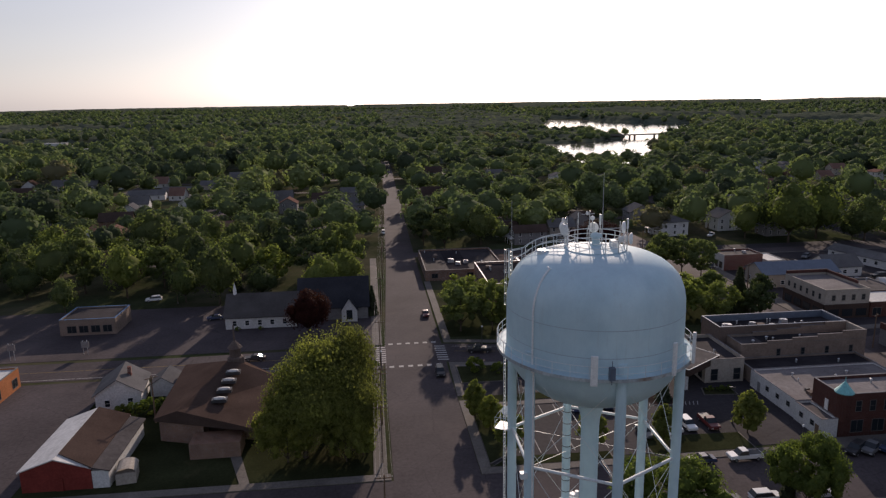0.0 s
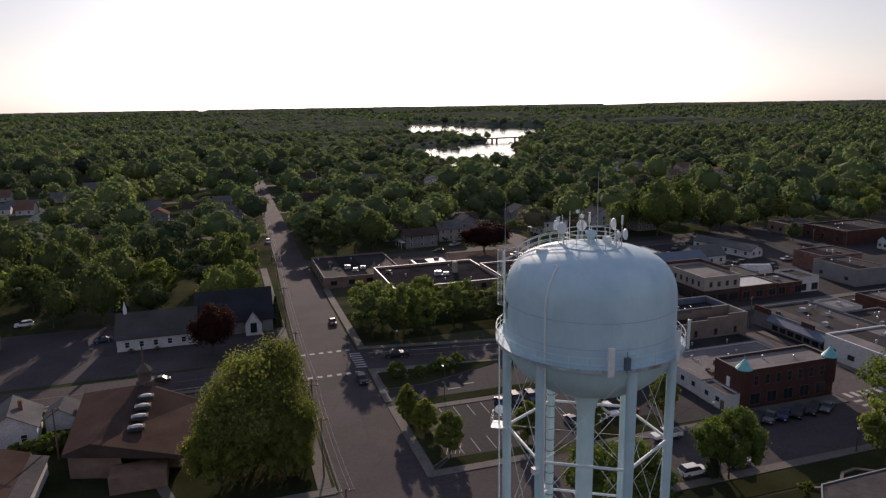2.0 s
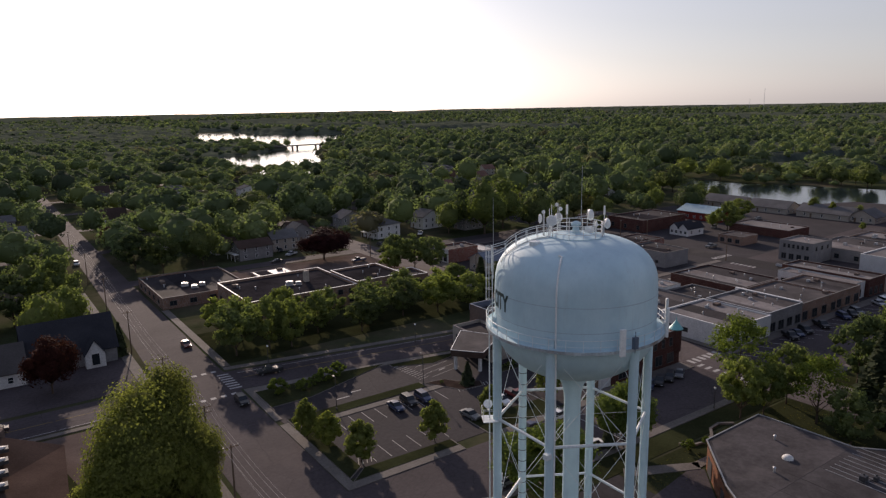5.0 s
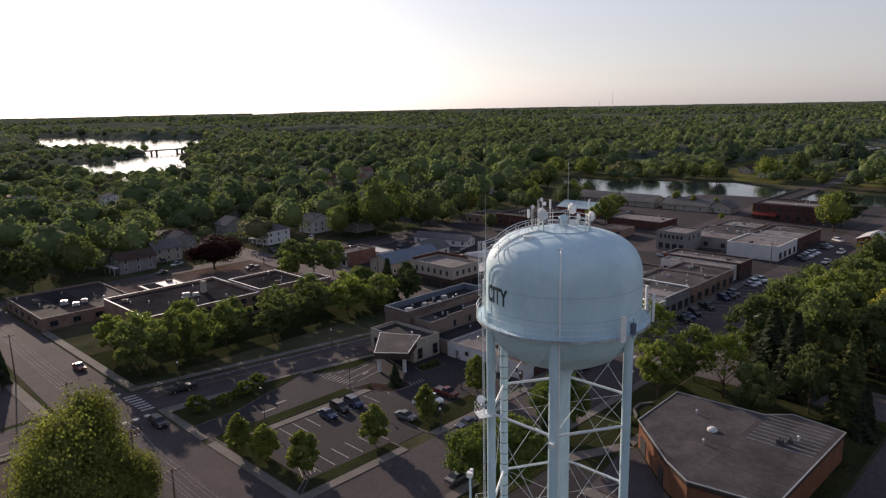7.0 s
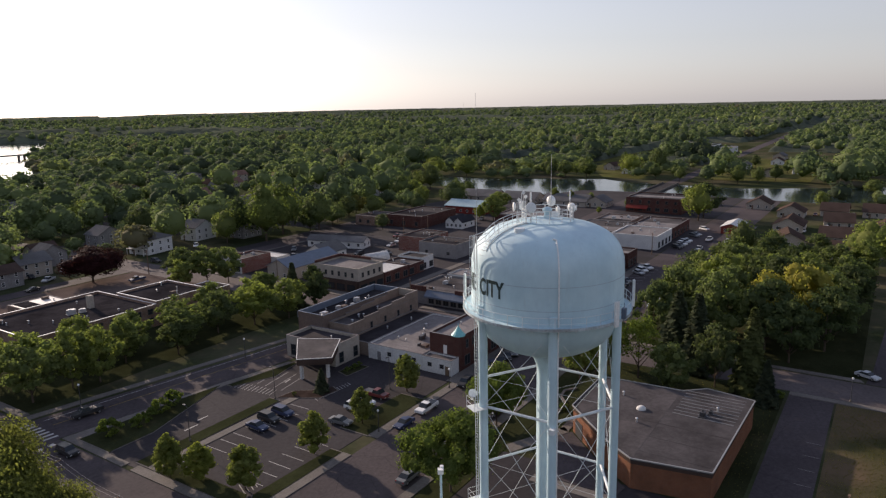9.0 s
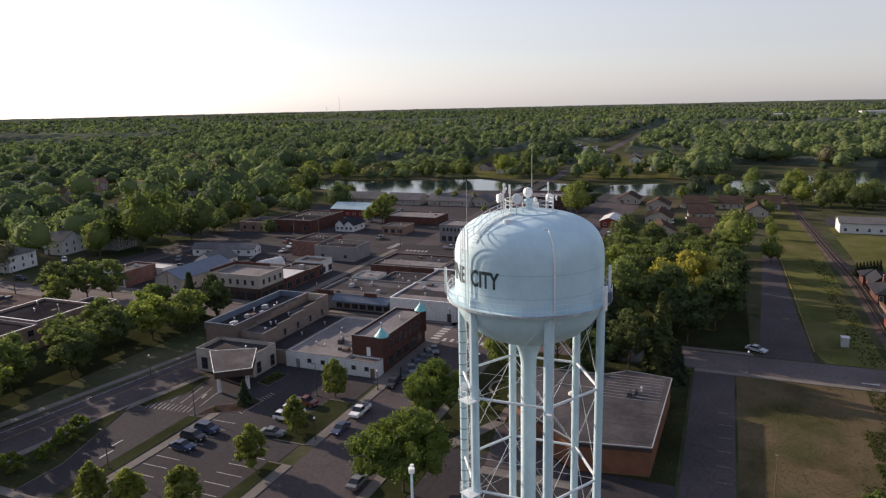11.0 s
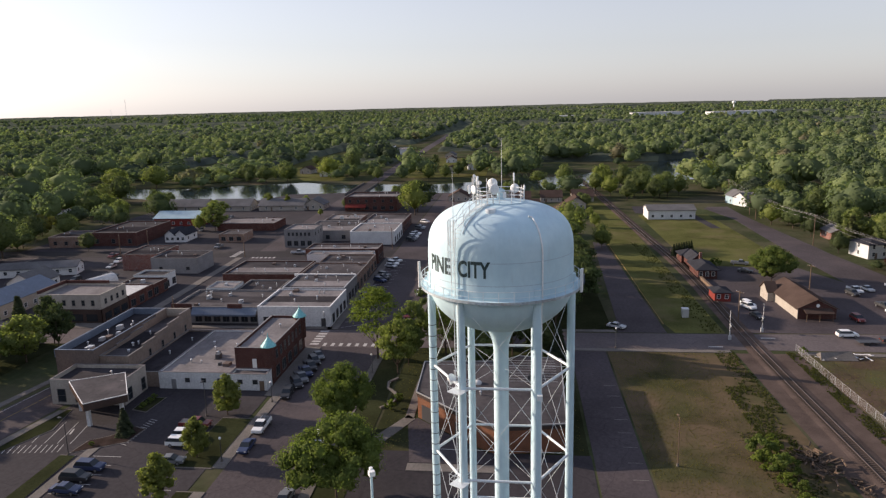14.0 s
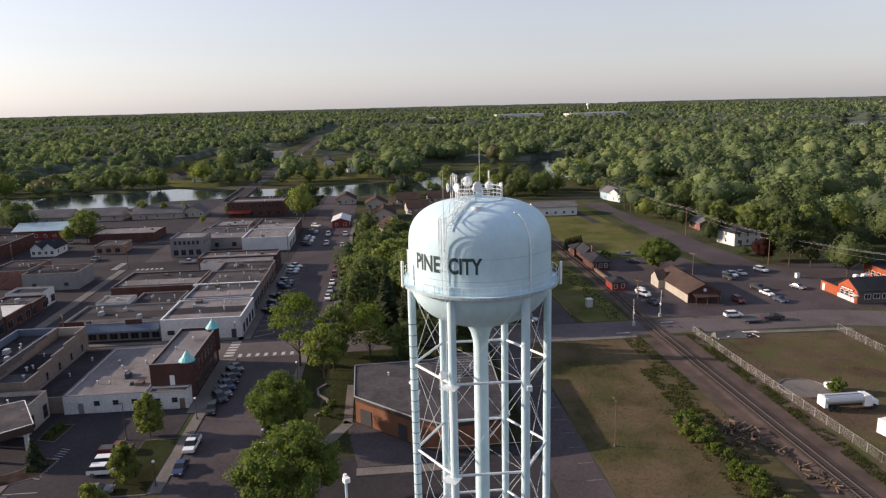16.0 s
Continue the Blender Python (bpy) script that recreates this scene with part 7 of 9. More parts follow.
island([(49.8, 129.9), (51.6, 126.4), (54.2, 121.9), (59.2, 121.3), (60.2, 123.6), (56.4, 126.4), (54.2, 129.4)], "dark mulched planting bed", M_MULCH)
island([(66, 125.0), (73, 124.4), (73, 128.4), (67, 128.4)], "planted bed with low shrubs")
island([(58, 138.5), (66.5, 140.4), (66.5, 141.2), (49, 144.0), (49, 142.6)])
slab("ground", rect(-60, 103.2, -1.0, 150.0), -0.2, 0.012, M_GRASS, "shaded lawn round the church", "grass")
slab("pavement", [(-27, 146.6), (-19.2, 136.0), (-17.8, 128), (-9.5, 127), (-8.5, 149.2), (-27, 149.6)], -0.2, 0.03, M_GRAVEL, "bare gravelled ground beside the church", "gravel")
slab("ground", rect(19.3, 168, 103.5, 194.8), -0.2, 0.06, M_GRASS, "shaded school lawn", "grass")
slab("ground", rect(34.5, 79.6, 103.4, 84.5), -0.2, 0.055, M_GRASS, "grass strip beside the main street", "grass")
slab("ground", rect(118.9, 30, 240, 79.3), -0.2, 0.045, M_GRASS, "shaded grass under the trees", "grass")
slab("ground", rect(140, 147.5, 158, 153), -0.2, 0.05, M_GRASS, "small patch of grass at a corner", "grass")
slab("pavement", rect(34.2, 42.0, 54, 79.4), -0.2, 0.04, M_LOT, "asphalt drive under the tower", "parking lot")

# road paint
def stripe(name, boxes, mat, label, z=0.05):
    """Painted bars, each its own piece under one marking."""
    m = tagged(new(name), label, "road marking", kind="structure")
    for x0, y0, x1, y1, tn in boxes:
        cx, cy = (x0 + x1) / 2, (y0 + y1) / 2
        a, b = (x1 - x0) / 2, (y1 - y0) / 2
        ca, sa = math.cos(radians(tn)), math.sin(radians(tn))
        part("bar", MB().prism([(cx + u * ca - v * sa, cy + u * sa + v * ca) for u, v in ((-a, -b), (a, -b), (a, b), (-a, b))], 0.0, z), mat, m)
    return m


stripe("crosswalk", [(3.4 + 2.15 * i, 164.3, 4.5 + 2.15 * i, 165.3, 0) for i in range(6)], M_PAINT, "white crosswalk bars", 0.047)
stripe("crosswalk", [(3.2 + 2.15 * i, 149.2, 4.3 + 2.15 * i, 150.2, 0) for i in range(6)], M_PAINT, "white crosswalk bars", 0.047)
stripe("crosswalk", [(14.6, 152.4 + 1.5 * i, 17.2, 153.0 + 1.5 * i, -6) for i in range(7)], M_PAINT, "white crosswalk bars", 0.047)
stripe("crosswalk", [(0.2, 152.6 + 1.4 * i, 2.6, 153.2 + 1.4 * i, 0) for i in range(8)], M_PAINT, "white crosswalk bars", 0.047)
stripe("crosswalk", [(104.6, 88.2 + 2.0 * i, 106.6, 89.0 + 2.0 * i, 0) for i in range(7)], M_PAINT, "white crosswalk bars", 0.055)
stripe("crosswalk", [(105.4 + 1.9 * i, 102.2, 106.4 + 1.9 * i, 104.4, 0) for i in range(6)], M_PAINT, "white crosswalk bars", 0.055)
stripe("crosswalk", [(204.6 + 1.9 * i, 163.8, 205.5 + 1.9 * i, 166.2, 0) for i in range(6)], M_PAINT, "white crosswalk bars", 0.047)
stripe("crosswalk", [(202.2, 147.2 + 1.7 * i, 204.2, 148.0 + 1.7 * i, 0) for i in range(6)], M_PAINT, "white crosswalk bars", 0.047)
stripe("centre_line", [(-150 + 12 * i, 157.7, -138.4 + 12 * i, 157.85, 0) for i in range(12)], M_YELLOW, "yellow highway centre line", 0.04)
stripe("centre_line", [(19 + 10.2 * i, 157.0 - 1.55 * i - 0.08, 29 + 10.2 * i, 157.0 - 1.55 * i + 0.08, -8.8) for i in range(8)], M_YELLOW, "yellow highway centre line", 0.04)
stripe("edge_line", [(-150 + 12 * i, 152.9, -138.4 + 12 * i, 153.05, 0) for i in range(12)], M_PAINT, "white edge line", 0.04)
stripe("edge_line", [(19 + 10.2 * i, 160.4 - 1.55 * i - 0.07, 29 + 10.2 * i, 160.4 - 1.55 * i + 0.07, -8.8) for i in range(8)], M_PAINT, "white lane line", 0.04)
stripe("stall_line", [(24.6 + 3.0 * i, 106.6, 24.72 + 3.0 * i, 111.6, 0) for i in range(6)], M_PAINT, "white parking stall lines", 0.062)
stripe("stall_line", [(23.0 + 2.9 * i, 120.2, 23.12 + 2.9 * i, 125.2, 0) for i in range(10)], M_PAINT, "white parking stall lines", 0.062)
stripe("stall_line", [(22.2 + 0.8 * i, 106.9, 22.34 + 0.8 * i, 110.4, -24) for i in range(4)], M_PAINT, "white hatched parking lines", 0.062)
stripe("hatching", [(48.9 + 0.1 * i, 143.0 - 0.95 * i, 51.7 + 0.1 * i, 143.12 - 0.95 * i, 12) for i in range(12)], M_PAINT, "white hatched walkway lines", 0.062)
stripe("hatching", [(53.4 + 0.8 * i, 121.6 - 0.05 * i, 53.52 + 0.8 * i, 123.2 - 0.05 * i, -20) for i in range(13)], M_PAINT, "white hatched walkway lines", 0.062)
stripe("arrow", [(30.5, 133.6, 33.5, 133.9, 0), (34.6, 135.1, 37.0, 135.4, 0), (56.5, 134.4, 58.6, 134.7, 15), (56.2, 139.6, 58.4, 139.9, 10)], M_PAINT, "worn white lane arrows", 0.062)
stripe("bay_line", [(53.0, 132.6 + 2.4 * i, 61.5, 132.72 + 2.4 * i, 10) for i in range(4)], M_PAINT, "white drive-through lane lines", 0.062)
stripe("stall_line", [(120 + 4.4 * i, 94.4, 120.13 + 4.4 * i, 100.2, 28) for i in range(18)], M_PAINT, "white angled stall lines", 0.05)
stripe("stall_line", [(36.5 + 5.2 * i, 34.0, 36.62 + 5.2 * i, 36.4, 0) for i in range(10)], M_PAINT_WORN, "faded white stall lines", 0.042)
stripe("kerb_paint", [(124.0, 16.6, 160, 16.76, 0.6), (160, 17.0, 228, 17.16, 0.6)], M_YELLOW, "yellow painted kerb edge", 0.16)
stripe("stop_bar", [(107, 6.4, 107.5, 9.6, 0), (113.5, -7.5, 114, -4.2, 0)], M_PAINT, "white stop bar at the railway", 0.05)

# ---- poles, lamps, wires ----
def utility_pole(x, y, h, arms=1, turn=0, label="brown wooden utility pole with a cross arm"):
    p = thing("utility_pole", label, "pole", "utility poles", at=(x, y, 0), turn=turn)
    part("pole", MB().tube((0, 0, -0.1), (0, 0, h), 0.17, 10, 0.11), M_WOOD, p)
    for k in range(arms):
        part("cross_arm", MB().box(-1.2, -0.06, h - 0.5 - 0.9 * k, 1.2, 0.06, h - 0.38 - 0.9 * k), M_WOOD, p)
        for u in (-1.1, -0.5, 0.5, 1.1):
            part("insulator", MB().tube((u, 0, h - 0.38 - 0.9 * k), (u, 0, h - 0.2 - 0.9 * k), 0.04, 6), M_GALV, p)
    return p


def wires(poles, offs, drop=0.5, r=0.014):
    w = thing("wire", "thin pale overhead power lines", "wire")
    for o, lower in offs:
        for (x0, y0, h0), (x1, y1, h1) in zip(poles[:-1], poles[1:]):
            dx, dy = x1 - x0, y1 - y0
            L = math.hypot(dx, dy)
            nx, ny = -dy / L * o, dx / L * o
            pts = []
            for i in range(9):
                t = i / 8
                pts.append((x0 + dx * t + nx, y0 + dy * t + ny, (h0 - lower) * (1 - t) + (h1 - lower) * t - drop * 4 * t * (1 - t)))
            part("strand", MB().path(pts, r, 4), M_WIRE, w)


PA = [(0.6, 84, 11.0), (0.6, 106.8, 10.5), (0.9, 121, 11.5), (1.2, 150.4, 11.0), (2.2, 190, 11.0), (3.6, 232, 11.0), (4.6, 275, 11.0), (6.0, 330, 11.0)]
for x, y, h in PA:
    utility_pole(x, y, h, 1 if y != 121 else 2)
wires(PA, ((-1.1, 0.25), (-0.5, 0.25), (0.5, 0.25), (1.1, 0.25), (0.1, 2.4)))
PB = [(120, -92, 11), (122.5, -88, 11), (168, -64, 11), (223.5, -59.5, 12), (285, -58, 12), (350, -64, 12)]
for x, y, h in PB[1:]:
    utility_pole(x, y, h, 1, 70)
wires(PB[1:], ((-1.1, 0.25), (0.3, 0.25), (1.1, 0.25), (0.1, 2.0)), 0.9, 0.018)
for x, y, h in ((206, 212, 9), (215, 205, 9), (126, -2.6, 8.5), (153, -30.5, 9), (-42.0, 128, 9.5), (104, 252, 9), (117.5, 200, 8), (220, 104, 8.5), (118, 145, 8.5), (300, -60, 9), (205, 160, 9)):
    utility_pole(x, y, h, 1, 35)


def street_lamp(x, y, h, turn=0, reach=0.9, mat=None, label="slim dark lamp post", head="arm"):
    p = thing("street_lamp", label, "lamp post", "lamp posts", at=(x, y, 0), turn=turn)
    part("base", MB().tube((0, 0, 0), (0, 0, 0.5), 0.22, 10, 0.18), M_CONC, p)
    part("post", MB().tube((0, 0, 0.4), (0, 0, h), 0.08, 8, 0.06), mat or M_DARK, p)
    if head == "arm":
        part("arm", MB().tube((0, 0, h - 0.05), (reach, 0, h + 0.1), 0.04, 6), mat or M_DARK, p)
        part("lamp_head", MB().box(reach - 0.1, -0.16, h + 0.03, reach + 0.55, 0.16, h + 0.17), mat or M_DARK, p)
    else:
        part("globe", MB().lathe([(0.06, h), (0.2, h + 0.12), (0.22, h + 0.3), (0.1, h + 0.46), (0, h + 0.5)], 12), M_DISH, p, "white globe")
    return p


for x, y, h, t in ((49.2, 129.6, 6.8, 90), (28.4, 129.3, 6.8, 90), (65.2, 112.4, 7.2, 180)):
    street_lamp(x, y, h, t, 0.5)
for x, y, h in ((48.6, 102.3, 4.0), (26.4, 160.9, 4.6), (62.5, 153.6, 4.6), (72, 102.0, 4.0), (105.7, 31.0, 4.6), (118, 104, 4.2), (1.4, 148.2, 4.2), (104.2, 84.5, 4.2), (60, 85.2, 4.0), (88, 85.2, 4.0)):
    street_lamp(x, y, h, 0, label="short lamp post with a white globe", head="globe")
street_lamp(51.6, 28.8, 8.0, 0, 1.0, M_WOOD, "wooden pole with a yard light in the field")
for px_, py_, h_ in ((-70, 169, 3.6), (-86, 167, 4.4)):
    sg = thing("sign_post", "small roadside sign on two posts beside the forecourt", "sign", "roadside signs", at=(px_, py_, 0))
    part("post", MB().tube((-0.5, 0, 0), (-0.5, 0, h_), 0.07, 6), M_GALV, sg)
    part("post", MB().tube((0.5, 0, 0), (0.5, 0, h_), 0.07, 6), M_GALV, sg)
    part("panel", MB().box(-0.9, -0.1, h_ - 1.9, 0.9, 0.1, h_ - 0.4), M_GREY, sg, "grey sign panel")
street_lamp(-59, 211, 10.7, 0, 0.6, M_WOOD, "tall wooden pole with floodlights")
lamp = thing("floodlight_mast", "tall pale pole with a white twin floodlight head", "floodlight", at=(22.5, 71.3, 0), turn=30)
part("pole", MB().tube((0, 0, 0), (0, 0, 13.7), 0.2, 12, 0.14), M_TANK, lamp)
part("head", MB().box(-0.5, -0.35, 13.7, 0.15, 0.35, 14.3).tube((0.35, -0.1, 13.6), (0.35, -0.1, 14.45), 0.24, 12), M_DISH, lamp)

# railway crossing signals
for x, y, t in ((112.4, 3.4, 90), (118.6, -6.0, -90)):
    g = thing("crossing_signal", "railway crossing signal with crossbuck and raised gate arm", "signal", "crossing signals", at=(x, y, 0), turn=t)
    part("mast", MB().tube((0, 0, 0), (0, 0, 4.0), 0.07, 8), M_GALV, g)
    part("crossbuck", MB().box(-0.03, -0.6, 3.5, 0.03, 0.6, 3.68), M_TRIM, g)
    part("crossbuck", MB().box(-0.035, -0.08, 3.0, 0.035, 0.1, 4.2), M_TRIM, g)
    part("lamp_bar", MB().box(-0.12, -0.7, 2.6, 0.12, 0.7, 2.95), M_BLACK, g)
    part("gate_arm", MB().box(0.1, -0.05, 1.0, 0.16, 0.05, 7.2), M_TRIM, g, "striped gate arm")
    part("cabinet", MB().box(-0.3, -0.3, 0, 0.3, 0.3, 1.0), M_GALV, g)
cab = thing("signal_cabinet", "grey steel signal cabinet beside the tracks", "cabinet", at=(130.7, 9.6, 0))
part("body", MB().box(-0.9, -0.8, 0, 0.9, 0.8, 2.2), M_GALV, cab)
part("roof", MB().box(-1.0, -0.9, 2.2, 1.0, 0.9, 2.3), M_GALV, cab)

# chain-link fences
def fence(pts, h=1.7, label="grey chain-link fence on steel posts"):
    f = thing("fence", label, "fence")
    for (x0, y0), (x1, y1) in zip(pts[:-1], pts[1:]):
        L = math.hypot(x1 - x0, y1 - y0)
        n = max(1, int(L / 3))
        for i in range(n + 1):
            x, y = x0 + (x1 - x0) * i / n, y0 + (y1 - y0) * i / n
            part("post", MB().tube((x, y, 0), (x, y, h), 0.04, 6), M_GALV, f)
        part("rail", MB().tube((x0, y0, h), (x1, y1, h), 0.022, 5), M_WIRE, f)
        mesh = MB()
        step = 0.3
        m = int(L / step)
        ux, uy = (x1 - x0) / L, (y1 - y0) / L
        for i in range(-int(h / step), m):
            for s in (1, -1):
                a0 = i * step
                p0, p1 = (a0, 0.0), (a0 + h, h)
                if s < 0:
                    p0, p1 = (a0, h), (a0 + h, 0.0)
                if p0[0] < 0 or p1[0] > L:
                    continue
                mesh.tube((x0 + ux * p0[0], y0 + uy * p0[0], p0[1]), (x0 + ux * p1[0], y0 + uy * p1[0], p1[1]), 0.007, 3, caps=False)
        part("mesh", mesh, M_WIRE, f)
    return f


fence([(105.0, -8.9), (88.6, -9.0), (67.4, -9.6), (41.0, -10.4), (28, -10.8)])
fence([(101.2, -43.8), (84.3, -43.7), (60, -43.5)])

# yard of the dirt lot: pad, tank truck, boxes, scrap timber
structure("pad", MB().prism([(69.3 + 4.7 * math.cos(a), -15.4 + 4.9 * math.sin(a)) for a in [2 * math.pi * i / 28 for i in range(28)]], 0, 0.12), M_CONC, "round concrete pad in the dirt lot", "pad")
structure("rim", MB().lathe([(4.75, 0.0), (4.75, 0.3), (4.55, 0.3), (4.55, 0.1)], 40, (69.3, -15.4)), M_CONC, "low concrete rim of the pad", "pad")
tk = thing("tank_truck", "white tank truck with a long silver barrel", "truck", at=(60.0, -17.8, 0.03), turn=90)
part("chassis", MB().box(-5.0, -0.5, 0.7, 4.6, 0.5, 0.95), M_DARK, tk)
secs = [(5.0, 0.05), (4.9, 1.0), (-2.2, 1.0), (-2.35, 0.05)]
vs, fs = [], []
for x, k in secs:
    vs += [(x, 1.2 * k * math.cos(2 * math.pi * i / 20), 1.95 + 0.95 * k * math.sin(2 * math.pi * i / 20)) for i in range(20)]
for r in range(3):
    fs += [(r * 20 + i, r * 20 + (i + 1) % 20, (r + 1) * 20 + (i + 1) % 20, (r + 1) * 20 + i) for i in range(20)]
part("barrel", MB().add(vs, fs), M_GALV, tk, "silver elliptical tank")
part("walkway", MB().box(-2.0, -0.3, 2.9, 4.7, 0.3, 2.98), M_GALV, tk)
part("rear_box", MB().box(4.5, -1.15, 0.8, 5.15, 1.15, 2.6), M_DISH, tk)
part("cab", MB().add([(-4.2, -1.1, 0.7), (-2.5, -1.1, 0.7), (-2.5, 1.1, 0.7), (-4.2, 1.1, 0.7), (-3.8, -1.0, 2.7), (-2.5, -1.0, 2.75), (-2.5, 1.0, 2.75), (-3.8, 1.0, 2.7)], [(0, 3, 2, 1), (4, 5, 6, 7), (0, 1, 5, 4), (1, 2, 6, 5), (2, 3, 7, 6), (3, 0, 4, 7)]), M_DISH, tk)
part("windscreen", MB().add([(-4.13, -0.9, 1.7), (-4.13, 0.9, 1.7), (-3.86, 0.85, 2.5), (-3.86, -0.85, 2.5)], [(0, 1, 2, 3)]), M_GLASS, tk)
part("bonnet", MB().box(-5.4, -0.85, 0.7, -4.15, 0.85, 1.6), M_DISH, tk)
for wx in (-4.6, 2.6, 3.8):
    for s in (-1, 1):
        part("wheel", MB().tube((wx, s * 0.75, 0.5), (wx, s * 1.12, 0.5), 0.5, 16), M_TYRE, tk)
bx = thing("trailer", "white box trailer in the dirt lot", "trailer", at=(48.4, -19.5, 0), turn=12)
part("body", MB().box(-1.9, -3.4, 0.6, 1.9, 3.4, 3.1), M_DISH, bx)
for s in (-1, 1):
    part("wheel", MB().tube((s * 1.2, -1.9, 0.4), (s * 1.6, -1.9, 0.4), 0.4, 12), M_TYRE, bx)
tn = thing("propane_tank", "small white propane tank on feet", "tank", at=(68.6, -20.4, 0))
part("barrel", MB().tube((-0.1, -1.3, 1.0), (-0.1, 1.3, 1.0), 0.55, 16), M_DISH, tn)
part("feet", MB().box(-0.4, -0.9, 0, 0.3, -0.7, 0.6).box(-0.4, 0.7, 0, 0.3, 0.9, 0.6), M_GALV, tn)
drng = random.Random(3)
pal = thing("timber_pile", "collapsed stack of pale boards and a tilted frame", "timber")
for i in range(16):
    x, y = 101.0 + drng.uniform(-1.5, 1.5), -12 - i * 0.75
    a = drng.uniform(0, 180)
    L = drng.uniform(1.2, 3.0)
    z = drng.uniform(0.1, 0.7)
    part("board", MB().box(-L / 2, -0.12, -0.03, L / 2, 0.12, 0.03), M_TRIM, pal).matrix_local = pose(x, y, z, drng.uniform(-10, 10), drng.uniform(-12, 12), a)
part("frame", MB().add([(99.0, -12, 0.1), (103.2, -12.5, 0.1), (103.2, -19.5, 0.1), (99, -19.8, 0.1), (100.6, -12.4, 1.4), (101.4, -19.0, 1.5)], [(0, 3, 5, 4), (1, 4, 5, 2), (0, 4, 1), (2, 5, 3)]), M_CONC, pal)
sc = thing("scrap_pile", "heap of old grey railway ties and broken timber", "timber")
for i in range(150):
    t = drng.random()
    if i < 95:
        x, y, z = drng.gauss(53.5, 3.2), drng.gauss(6.6, 1.5), abs(drng.gauss(0.35, 0.35))
    else:
        x = 49 - 15 * t
        y, z = 4.0 - (49 - x) * 0.2 + drng.gauss(0, 0.5), abs(drng.gauss(0.15, 0.12))
    L = drng.uniform(0.8, 2.6)
    part("timber", MB().box(-L / 2, -0.11, -0.09, L / 2, 0.11, 0.09), M_TIE if i % 3 else M_WOOD, sc).matrix_local = pose(x, y, z + 0.1, drng.uniform(-25, 25), drng.uniform(-20, 20), drng.uniform(0, 180))

# ---- cars ----
for kind, col, x, y, t in (
        ("sedan", "dark blue", 38.1, 122.6, 88), ("suv", "black", 41.5, 123.2, 88), ("suv", "dark blue", 44.8, 122.9, 88), ("sedan", "grey", 47.6, 110.6, 95), ("suv", "white", 53.6, 111.9, 90), ("suv", "white", 56.4, 112.2, 92), ("pickup", "dark red", 60.6, 112.4, 90),
        ("pickup", "white", 60.6, 99.9, 0), ("sedan", "dark blue", 53.0, 99.8, 0), ("suv", "white", 57.2, 88.0, 180), ("pickup", "black", 50.4, 87.9, 180), ("sedan", "silver", 66, 88, 180), ("sedan", "grey", 38, 88, 180),
        ("sedan", "dark red", 14.6, 187.0, 90), ("suv", "black", 14.2, 143.8, 90), ("pickup", "black", 25, 156.2, -6), ("sedan", "black", -28, 158.6, 0), ("sedan", "dark blue", -44, 192.5, 10), ("suv", "white", -67, 214.5, 10), ("suv", "white", 5.8, 312, 90),
        ("suv", "white", 140.6, -5.6 - 4, 20), ("suv", "white", 138.4, -9.0, 20), ("sedan", "black", 130.2, -8.6, 12), ("pickup", "white", 156, -44.4, 8), ("sedan", "silver", 157.5, -48.6, 8), ("suv", "black", 152.6, -42.2, 8), ("suv", "white", 160, -57, 18), ("pickup", "black", 139.5, -44.5, 8), ("sedan", "white", 133.4, -44.0, 8), ("sedan", "dark blue", 126.6, -44.0, 8), ("sedan", "grey", 138.5, -56.5, 20),
        ("suv", "white", 115.2, -24.4, 92), ("pickup", "black", 111.4, -33.0, 92), ("pickup", "grey", 191, -22.5, 70), ("sedan", "black", 180, -21, 60), ("suv", "dark red", 128, -32.5, 4), ("sedan", "silver", 120.5, 28.8, 60)):
    parked(kind, col, x, y, t, 0.06)
crng = random.Random(12)
for i, x in enumerate((75.0, 80.2, 83.3, 86.6, 89.9, 93.2, 96.6)):
    parked(crng.choice(("sedan", "suv", "pickup")), ("black", "black", "grey", "dark blue", "black", "black", "grey")[i], x, 99.6 if i else 99.9, 32 if i else 5, 0.06)
for i, x in enumerate((139.3, 142.8, 146.6, 154.4, 166.2, 169.8, 173.5, 186.9, 190.6, 195.3, 235.2, 239.4, 243.1, 247.5, 251.3, 262.7, 267, 281)):
    parked(crng.choice(("sedan", "suv", "suv", "pickup")), ("black", "dark blue", "black", "black", "dark blue", "black", "grey", "silver", "white", "white", "black", "grey", "white", "silver", "white", "grey", "silver", "white")[i], x, 98.6, 58, 0.06)
for x in (128, 151, 159.5, 168.8, 180.2, 195, 231, 255):
    parked(crng.choice(("sedan", "suv", "pickup")), crng.choice(("white", "grey", "black", "dark red", "silver")), x, 83.4, 0, 0.06)
for x, y, t in ((235.7, 90.2, 0), (256.7, 91, 180), (210, 140, 90), (160, 150.5, 2), (148, 186, 90), (158, 190, 20), (154, 200, 90), (166, 205, 0), (172, 196, 80), (195, 206, 0), (204, 214, 0), (186, 204, 0), (150, 225, 30), (160, 235, 40), (118, 226, 90), (222, 178, 0), (262, 204, 20), (300, 205, 0), (170, 228, 60),
                (96, 247, 0), (80, 275, 30), (70, 266, 5), (295, 60, 0), (306, 52, 40), (346, 60, 0), (349, 44, 0), (90, 283, 90), (146, 280, 50), (61.2, 307.3, 20), (71, 311, 70), (79.8, 315, 10), (79.3, 285.4, 80), (118, 268, 90)):
    parked(crng.choice(("sedan", "suv", "pickup")), crng.choice(("white", "silver", "grey", "black", "dark blue", "dark red", "tan")), x, y, t, 0.06)
